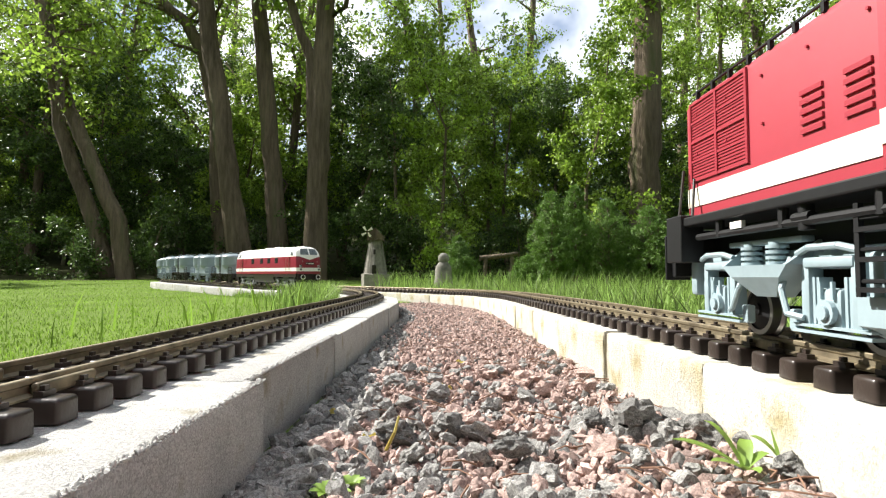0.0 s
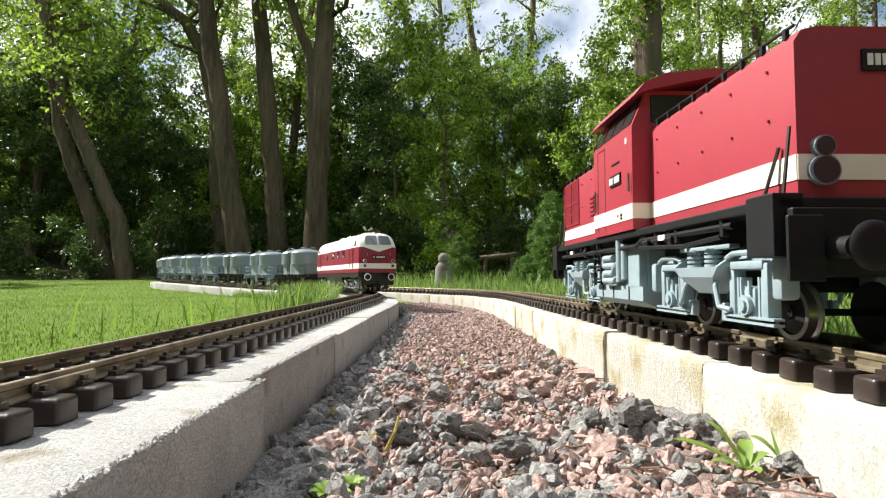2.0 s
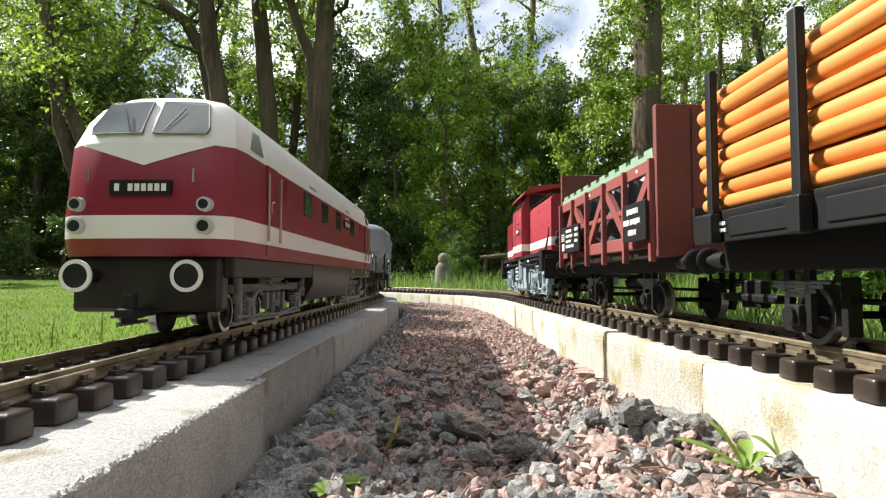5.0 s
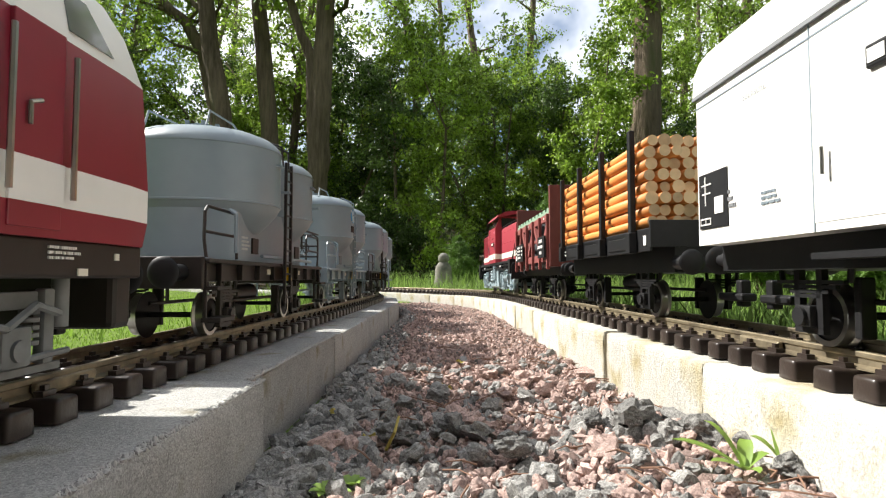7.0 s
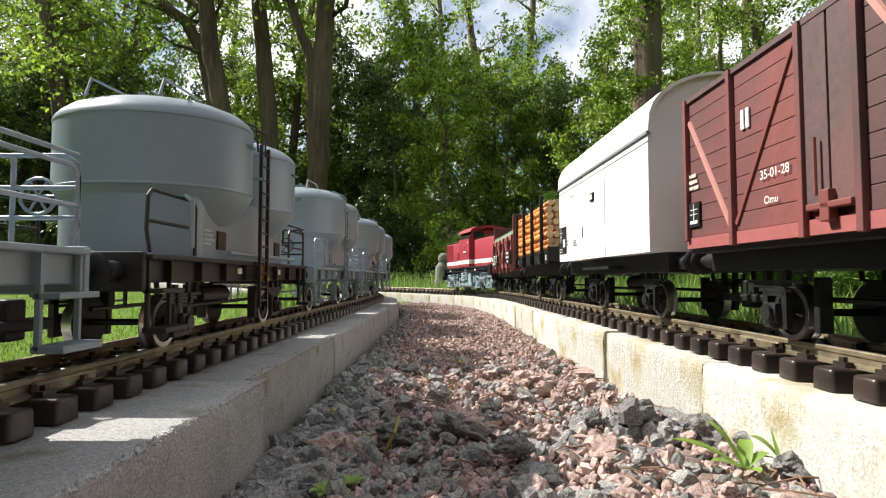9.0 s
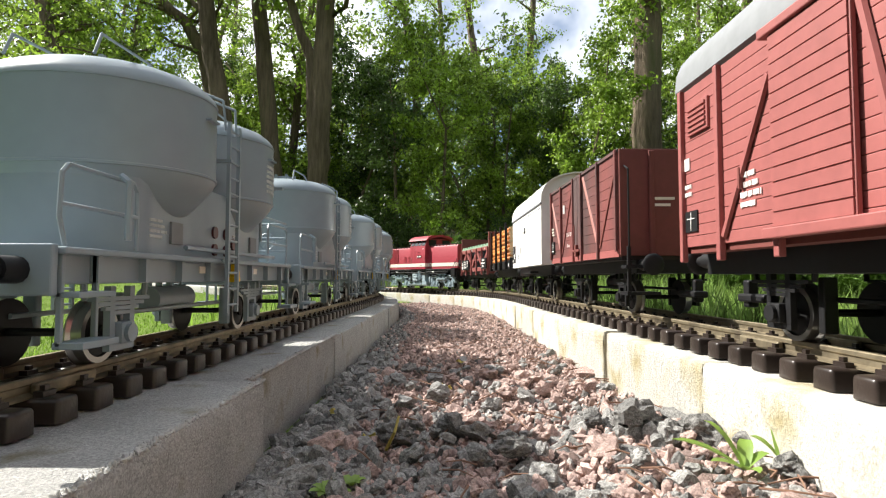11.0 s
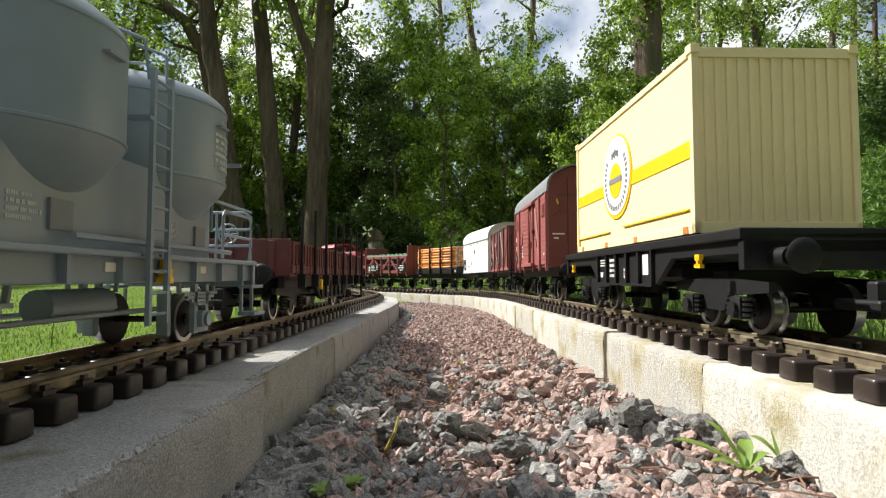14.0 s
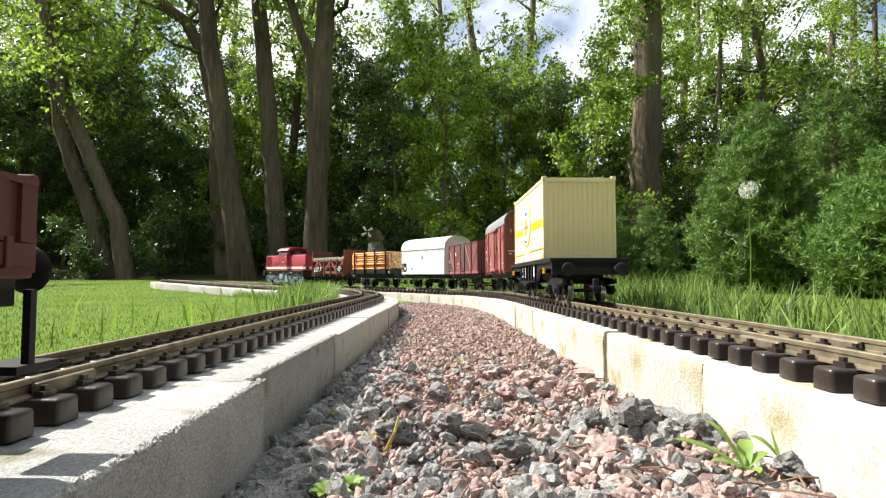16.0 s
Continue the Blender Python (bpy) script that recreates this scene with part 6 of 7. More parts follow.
def express():
    t = thing("diesel_express_locomotive", "dark red diesel locomotive with white roof and stripe", "locomotive")
    L, X = 0.362, 0.0615
    rows = [0.059, 0.071, 0.087, 0.137, 0.158, 0.170, 0.1785, 0.183, 0.1855]
    half = [X, X, X, X * 0.98, X * 0.91, X * 0.82, X * 0.64, X * 0.38, 0.0001]
    mats = [0, 1, 0, 1, 1, 1, 1, 1]
    # how far each height reaches towards the ends: upright nose, raked windscreen
    reach = [L, L + 0.004, L + 0.004, L - 0.001, L - 0.011, L - 0.019, L - 0.029, L - 0.042, L - 0.060]

    def front(x, z):
        """How far ahead the end's skin lies."""
        return float(np.interp(z, rows, reach)) - float(np.interp(abs(x) / max(0.001, float(np.interp(z, rows, half))), [0, 0.45, 0.78, 0.97, 1.0], [-0.001, 0.0, 0.003, 0.012, 0.030]))
    nosex = [0.80, 0.80, 0.80, 0.78, 0.76, 0.74, 0.7, 0.6, 0.5]
    bm = bmesh.new()
    rings = []
    for z, h, rc, nx_ in zip(rows, half, reach, nosex):
        pts = []
        for sy in (1, -1):
            xs = [(-1.0, 0.030), (-0.97, 0.012), (-nx_, 0.003), (-0.45, 0.0), (0, -0.001), (0.45, 0.0), (nx_, 0.003), (0.97, 0.012), (1.0, 0.030)]
            seq = xs if sy > 0 else xs[::-1]
            pts += [(h * a, sy * (rc - b), z) for a, b in seq]
        rings.append([bm.verts.new(p) for p in pts])
    n = len(rings[0])
    for k in range(len(rings) - 1):
        for i in range(n):
            f = bm.faces.new((rings[k][i], rings[k][(i + 1) % n], rings[k + 1][(i + 1) % n], rings[k + 1][i]))
            f.material_index = mats[k]
    bm.faces.new(rings[0][::-1])
    bmesh.ops.recalc_face_normals(bm, faces=bm.faces[:])
    part("body", bm, ["crimson", "white"], t, smooth=True)
    for y, d in ((L, 1), (-L, -1)):
        # white V on the nose
        bm = bmesh.new()
        prev = None
        for k in range(-8, 9):
            x = 0.0505 * k / 8
            ys = [front(x, z) for z in (0.1382, 0.1385 - 0.016 * (1 - abs(k) / 8) - 0.0004)]
            row = [bm.verts.new((x, d * (yy + o), z)) for yy, z in zip(ys, (0.1382, 0.1385 - 0.016 * (1 - abs(k) / 8) - 0.0004)) for o in (0.0007, -0.003)]
            if prev:
                for i, j in ((0, 2), (2, 3), (3, 1), (1, 0)):
                    bm.faces.new((prev[i], prev[j], row[j], row[i]))
            prev = row
        bmesh.ops.recalc_face_normals(bm, faces=bm.faces[:])
        part("nose_vee", bm, "white", t, "white V on the nose")
        # windscreens and side cab windows
        for sx in (-1, 1):
            bm = bmesh.new()
            q = [(0.0040, 0.1455), (0.040, 0.1455), (0.0415, 0.150), (0.036, 0.1705), (0.032, 0.1725), (0.0040, 0.1725)]
            vs, ws = [], []
            for x, z in q:
                yy = front(x, z) + 0.0024
                vs.append(bm.verts.new((sx * x, d * (yy + 0.0006), z)))
                ws.append(bm.verts.new((sx * x, d * (yy - 0.003), z)))
            bm.faces.new(vs), bm.faces.new(ws[::-1])
            for i in range(6):
                bm.faces.new((vs[i], vs[(i + 1) % 6], ws[(i + 1) % 6], ws[i]))
            bmesh.ops.recalc_face_normals(bm, faces=bm.faces[:])
            wsn = part("windscreen", bm, "pane", t, "pale reflecting windscreen")
            part("wiper", pipes(0.0005, [(sx * 0.012, d * (front(0.012, 0.147) + 0.0036), 0.147), (sx * 0.022, d * (front(0.022, 0.166) + 0.0036), 0.166)]), "black", wsn)
            part("frame", pipes(0.0007, [(sx * x, d * (front(x, z) + 0.0024), z) for x, z in q + q[:1]]), "grey_roof", wsn)
            bm = bmesh.new()
            vs, ws = [], []
            for yy, z in ((0.322, 0.142), (0.293, 0.142), (0.293, 0.160), (0.308, 0.160)):
                x = np.interp(z, rows, half)
                vs.append(bm.verts.new((sx * (x + 0.0008), d * yy, z)))
                ws.append(bm.verts.new((sx * (x - 0.003), d * yy, z)))
            bm.faces.new(vs), bm.faces.new(ws[::-1])
            for i in range(4):
                bm.faces.new((vs[i], vs[(i + 1) % 4], ws[(i + 1) % 4], ws[i]))
            bmesh.ops.recalc_face_normals(bm, faces=bm.faces[:])
            part("cab_window", bm, "pane", t)
            for z, r in ((0.0945, 0.0050), (0.0795, 0.0058)):
                bm = bmesh.new()
                tube(bm, (sx * 0.044, d * (L - 0.004), z), (sx * 0.044, d * (L + 0.0065), z), r, 18)
                lp = part("lamp", bm, "mark", t, smooth=True)
                bm = bmesh.new()
                tube(bm, (sx * 0.044, d * L, z), (sx * 0.044, d * (L + 0.0072), z), r * 0.68, 18)
                part("lens", bm, "dark_glass", lp, smooth=True)
            part("nose_rail", pipes(0.0008, [(sx * 0.036, d * (L + 0.005), 0.110), (sx * 0.036, d * (L + 0.005), 0.119)]), "steel", t)
        bm = bmesh.new()
        tube(bm, (0, d * (L - 0.060), 0.1805), (0, d * (L - 0.033), 0.1805), 0.0042, 16)
        part("roof_lamp", bm, "silo", t, smooth=True)
        part("number_plate", boxes((-0.021, 0.021, *sorted((d * (L + 0.003), d * (L + 0.0056))), 0.101, 0.111)), "black", t, "black number plate")
        bm = bmesh.new()
        for k in range(8):
            if k != 6:
                box(bm, -0.018 + 0.0046 * k, -0.0148 + 0.0046 * k, *sorted((d * (L + 0.0056), d * (L + 0.006))), 0.1035, 0.1085)
        part("plate_marking", bm, "white", t)
        buffers(t, d * (L - 0.012), 0.0455, "black", 0.037, 0.0105)
        for sx in ((-1, 1) if d > 0 else ()):
            bm = bmesh.new()
            c = Vector((sx * 0.037, d * (L + 0.0132), 0.0455))
            lathe(bm, [(0.0082, -0.001), (0.0108, -0.001), (0.0108, 0.0008), (0.0082, 0.0008)], 24)
            bm.faces.ensure_lookup_table()
            bmesh.ops.delete(bm, geom=[f for f in bm.faces if len(f.verts) > 4], context="FACES_ONLY")
            bmesh.ops.rotate(bm, verts=bm.verts[:], cent=(0, 0, 0), matrix=Matrix.Rotation(math.pi / 2, 3, "X"))
            bmesh.ops.translate(bm, verts=bm.verts[:], vec=c)
            part("buffer_ring", bm, "white", t, "white ring round the buffer head")
        part("apron", boxes((-0.052, 0.052, *sorted((d * (L - 0.022), d * (L - 0.006))), 0.020, 0.059), bevel=0.003), "dark", t)
    # skirt
    sk = [(-X + 0.002, 0.0595), (-X + 0.002, 0.036), (-X + 0.012, 0.018), (X - 0.012, 0.018), (X - 0.002, 0.036), (X - 0.002, 0.0595)]
    part("skirt", profile(bmesh.new(), sk, -0.118, 0.118), "dark", t, "dark brown underframe skirt", smooth=True)
    for a, b in ((-L + 0.012, -0.118), (0.118, L - 0.012)):
        part("skirt", boxes((-X + 0.002, X - 0.002, a, b, 0.044, 0.0595), bevel=0.0015), "dark", t)
    # details on the sides
    for sx in (-1, 1):
        def side(name, y0, y1, z0, z1, mt, out=0.001, label="", bev=0.0004):
            x = X * (1.0 if z0 < 0.10 else 0.985)
            return part(name, boxes((*sorted((sx * (x - 0.002), sx * (x + out))), y0, y1, z0, z1), bevel=bev), mt, t, label)
        for y in (-0.130, -0.02, 0.065, 0.150):
            side("window_frame", y - 0.0165, y + 0.0165, 0.109, 0.134, "black", 0.0008)
            side("window", y - 0.015, y + 0.015, 0.1105, 0.1325, "dark_glass", 0.0013)
        side("hatch", -0.232, -0.206, 0.112, 0.134, "crimson", 0.0012)
        side("hatch", 0.206, 0.232, 0.112, 0.134, "crimson", 0.0012)
        for y in (-0.275, 0.275):
            side("door", y - 0.013, y + 0.013, 0.062, 0.137, "crimson", 0.0007, "red cab door")
            for e in (-0.016, 0.016):
                part("handrail", pipes(0.0011, [(sx * (X + 0.003), y + e, 0.074), (sx * (X + 0.003), y + e, 0.130)]), "steel", t)
            part("door_handle", pipes(0.0008, [(sx * (X + 0.002), y + 0.006, 0.098), (sx * (X + 0.002), y + 0.006, 0.106), (sx * (X + 0.003), y + 0.002, 0.1075)]), "steel", t)
        for y in (-0.275, 0.275):
            part("door_stripe", boxes((*sorted((sx * X, sx * (X + 0.0011))), y - 0.0135, y + 0.0135, 0.071, 0.087)), "white", t)
        for k, y in enumerate((-0.19, -0.10, 0.02, 0.12)):
            n = Vector((sx * 0.83, 0, 0.55))
            bm = bmesh.new()
            q = [(X * 0.955, 0.1425), (X * 0.865, 0.157)]
            w = 0.016
            c = [Vector((sx * (q[0][0] + .001), y - w, q[0][1])), Vector((sx * (q[0][0] + .001), y + w, q[0][1])), Vector((sx * (q[1][0] + .001), y + w, q[1][1])), Vector((sx * (q[1][0] + .001), y - w, q[1][1]))]
            a = [bm.verts.new(v) for v in c]
            b = [bm.verts.new(v - n * 0.003) for v in c]
            bm.faces.new(a), bm.faces.new(b[::-1])
            for i in range(4):
                bm.faces.new((a[i], a[(i + 1) % 4], b[(i + 1) % 4], b[i]))
            bmesh.ops.recalc_face_normals(bm, faces=bm.faces[:])
            part("roof_grille", bm, "silo" if k % 2 else "cream", t)
    pl = part("number_plate", boxes((-X - 0.0015, -X + 0.002, -0.096, -0.058, 0.116, 0.127)), "black", t, "black number plate")
    bars(pl, [(-0.093 + 0.0039 * k, -0.0902 + 0.0039 * k, 0.1185, 0.1245) for k in range(9) if k not in (3, 7)], -X - 0.0016, "white")
    bars(t, [(-0.091 + 0.0026 * k, -0.0892 + 0.0026 * k, 0.1295, 0.1315) for k in range(10)], -X - 0.0004, "cream")
    writing(t, -0.285, 0.0565, 0.022, 0.006, 3, -X + 0.0016, "white", 3)
    bars(t, [(-0.155, -0.150, 0.052, 0.056), (-0.330, -0.327, 0.052, 0.055), (-0.246, -0.244, 0.054, 0.056), (-0.308, -0.302, 0.045, 0.048), (-0.138, -0.134, 0.038, 0.040)], -X + 0.0016, "cream")
    part("roof_fan", boxes((-0.024, 0.024, -0.07, -0.01, 0.184, 0.188), (-0.024, 0.024, 0.04, 0.10, 0.184, 0.188), bevel=0.0015), "white", t)
    for y in (-0.215, 0.215):
        bogie(t, y, 0.140, 0.041, "bogie_grey", heavy=True)
        wheelset(t, y)
    return t


def silo_wagon(dark):
    fr = "dark" if dark else "silo"
    t = thing("silo_wagon", "grey twin-silo wagon on a black frame with black railings" if dark else "pale grey twin-silo wagon with grey frame and railings", "goods wagon", "silo wagons in the train")
    R = 0.0585
    for cy in (-0.058, 0.058):
        bm = bmesh.new()
        lathe(bm, [(0.020, 0.0700), (0.031, 0.0735), (0.0385, 0.0780), (0.0435, 0.0825), (0.0485, 0.0880), (0.0535, 0.0945), (0.0565, 0.0990), (0.0582, 0.1030), (0.0591, 0.1034), (0.0591, 0.1046), (R, 0.1050), (R, 0.1490), (0.0590, 0.1493), (0.0590, 0.1503), (0.0580, 0.1528), (0.0560, 0.1556), (0.051, 0.1600), (0.041, 0.1645), (0.027, 0.1675), (0.010, 0.169)], 48, DRUM_X, DRUM_Y, cy=cy)
        part("vessel", bm, "silo", t, "upright grey silo vessel with a domed lid", smooth=True)
        bm = bmesh.new()
        tube(bm, (0, cy, 0.168), (0, cy, 0.173), 0.012, 18)
        for k in range(6):
            a = tau * k / 6
            box(bm, 0.0135 * math.cos(a) - 0.0015, 0.0135 * math.cos(a) + 0.0015, cy + 0.0135 * math.sin(a) - 0.0015, cy + 0.0135 * math.sin(a) + 0.0015, 0.167, 0.175)
        part("hatch", bm, "silo", t, smooth=True)
        for sx in (-1, 1):
            X0 = R * DRUM_X
            part("lug", boxes((*sorted((sx * (X0 - 0.001), sx * (X0 + 0.003))), cy - 0.006, cy + 0.006, 0.1378, 0.1390)), "silo", t)
            part("lug", boxes((*sorted((sx * (X0 - 0.010), sx * (X0 + 0.001))), cy - 0.034, cy - 0.030, 0.120, 0.122)), "silo", t)
        if not dark and cy < 0:
            wrap(text(t, "Achtung", 0.0075, on_side(-R - 0.0006, cy - 0.012, 0.1405), "mark"), R, cy)
            wrap(writing(t, cy + 0.008, 0.134, 0.038, 0.024, 6, -R - 0.0002, "mark", 3), R, cy)
    # housing below the vessels
    bm, plan = bmesh.new(), []
    for d in (1, -1):
        for k in range(-12, 13):
            a = math.pi / 2 * k / 12
            plan.append((max(-0.047, min(0.047, -d * 0.0634 * math.sin(a))), d * (0.058 + 0.0528 * math.cos(a))))
    rows = [[bm.verts.new((x, y, z)) for x, y in plan] for z in (0.056, 0.1035)]
    for i in range(len(plan)):
        j = (i + 1) % len(plan)
        bm.faces.new((rows[0][i], rows[0][j], rows[1][j], rows[1][i]))
    bm.faces.new(rows[1]), bm.faces.new(rows[0][::-1])
    part("housing", bm, "silo", t, "grey skirt plating round the hopper bottoms", smooth=True)
    for y in (-0.080, 0.052):
        part("hatch_door", boxes((-0.0485, -0.0465, y, y + 0.014, 0.064, 0.077)), "dark" if dark else "grey_roof", t)
    writing(t, 0.088, 0.077, 0.018, 0.012, 4, -0.0472, "mark", 1)
    writing(t, -0.030, 0.076, 0.012, 0.010, 3, -0.0472, "mark", 2)
    # walkway with a rail on top
    bm = bmesh.new()
    for sx in (-1, 1):
        pipe(bm, [(sx * 0.024, -0.104, 0.162), (sx * 0.024, -0.098, 0.175), (sx * 0.024, -0.050, 0.177), (sx * 0.024, -0.03, 0.170), (sx * 0.024, 0.03, 0.170), (sx * 0.024, 0.050, 0.177), (sx * 0.024, 0.098, 0.175), (sx * 0.024, 0.104, 0.162)], 0.0009, 6)
    box(bm, -0.018, 0.018, -0.03, 0.03, 0.160, 0.162)
    part("top_rail", bm, "silo", t)
    # frame
    for sx in (-1, 1):
        part("solebar", boxes((*sorted((sx * 0.043, sx * 0.049)), -0.166, 0.166, 0.0415, 0.056), (*sorted((sx * 0.043, sx * 0.055)), -0.166, 0.166, 0.054, 0.057), bevel=0.0008), fr, t)
        for k in range(8):
            y = -0.14 + 0.04 * k
            part("bracket", boxes((*sorted((sx * 0.049, sx * 0.053)), y - 0.0015, y + 0.0015, 0.042, 0.055)), fr, t)
    part("floor", boxes((-0.043, 0.043, -0.166, 0.166, 0.048, 0.0565)), fr, t)
    for y in (-0.166, 0.166):
        d = 1 if y > 0 else -1
        part("buffer_beam", boxes((-0.052, 0.052, *sorted((y, y + d * 0.004)), 0.037, 0.058), bevel=0.0008), fr, t)
        buffers(t, y + d * 0.002, 0.0475, "black")
        # railing on each end platform
        x0 = 0.050
        yy, yb = y - d * 0.003, y - d * 0.060
        runs = [[(-x0, yb, 0.058), (-x0, yb, 0.088), (-x0, yb + d * 0.004, 0.092), (-x0, yy - d * 0.004, 0.092), (-x0, yy, 0.088), (-x0, yy + d * 0.001, 0.070), (-x0, yy - d * 0.003, 0.058)],
                [(-x0, yb, 0.075), (-x0, yy, 0.075)], [(x0, yb, 0.058), (x0, yb, 0.088), (x0, yb + d * 0.004, 0.092), (x0, yy - d * 0.004, 0.092), (x0, yy, 0.088), (x0, yy, 0.058)], [(x0, yb, 0.075), (x0, yy, 0.075)]]
        if d < 0:
            runs += [[(-x0, yy, 0.058), (-x0, yy, 0.093), (-x0 + 0.005, yy, 0.097), (x0 - 0.005, yy, 0.097), (x0, yy, 0.093), (x0, yy, 0.058)], [(-x0, yy, 0.083), (x0, yy, 0.083)], [(-x0, yy, 0.070), (x0, yy, 0.070)], [(0, yy, 0.058), (0, yy, 0.097)], [(-0.022, yy, 0.058), (-0.022, yy, 0.097)],
                     [(-x0, yb + 0.02, 0.075), (-x0, yb + 0.02, 0.097), (-x0, yy, 0.097)]]
        groups = [runs] if d < 0 else [runs[:2], runs[2:]]
        for g in groups:
            part("railing", pipes(0.0011, *g), fr, t, "black tubular railing" if dark else "pale grey tubular railing")
        if d < 0:
            bm = bmesh.new()
            for k in range(14):
                a, b = tau * k / 14, tau * (k + 1) / 14
                tube(bm, (-0.030 + 0.008 * math.cos(a), yy - 0.004, 0.080 + 0.008 * math.sin(a)), (-0.030 + 0.008 * math.cos(b), yy - 0.004, 0.080 + 0.008 * math.sin(b)), 0.0008, 5)
            for k in range(3):
                a = math.pi * k / 3
                tube(bm, (-0.030 + 0.008 * math.cos(a), yy - 0.004, 0.080 + 0.008 * math.sin(a)), (-0.030 - 0.008 * math.cos(a), yy - 0.004, 0.080 - 0.008 * math.sin(a)), 0.0006, 5)
            part("brake_wheel", bm, fr, t)
        for sx in (-1, 1):
            ys = y - d * 0.014
            part("step_ladder", boxes((*sorted((sx * 0.050, sx * 0.0525)), ys - 0.0125, ys - 0.0105, 0.016, 0.055), (*sorted((sx * 0.050, sx * 0.0525)), ys + 0.0105, ys + 0.0125, 0.016, 0.055),
                                     (*sorted((sx * 0.049, sx * 0.062)), ys - 0.0125, ys + 0.0125, 0.015, 0.018), (*sorted((sx * 0.049, sx * 0.060)), ys - 0.0125, ys + 0.0125, 0.036, 0.0385), bevel=0.0004), fr, t)
    for sx in (-1, 1):
        ladder(t, sx * 0.0590, 0.0, 0.020, 0.152, 0.018, fr, 12)
        part("ladder_rail", pipes(0.0009, [(sx * 0.0565, -0.009, 0.146), (sx * 0.055, -0.011, 0.166), (sx * 0.038, -0.011, 0.173)], [(sx * 0.0565, 0.009, 0.146), (sx * 0.055, 0.011, 0.166), (sx * 0.038, 0.011, 0.173)], [(sx * 0.0565, 0.009, 0.056), (sx * 0.046, 0.009, 0.056)], [(sx * 0.0565, -0.009, 0.056), (sx * 0.046, -0.009, 0.056)]), fr, t)
    part("side_pipe", pipes(0.0016, [(-0.057, 0.126, 0.062), (-0.057, 0.126, 0.090), (-0.050, 0.120, 0.094)], [(-0.054, 0.06, 0.062), (-0.054, -0.11, 0.062)]), "silo", t)
    bm = boxes((-0.058, -0.053, -0.018, -0.011, 0.044, 0.049), (-0.058, -0.053, -0.0165, -0.0125, 0.047, 0.054), (-0.058, -0.053, -0.0195, -0.0095, 0.041, 0.0445), bevel=0.0006)
    part("hook", bm, "yellow_deep", t, "small yellow towing hook")
    two_axles(t, 0.098, 0.036, fr)
    bars(t, [(-0.08, -0.072, 0.047, 0.0515), (0.02, 0.03, 0.047, 0.0515)], -0.0492, "cream")
    return t


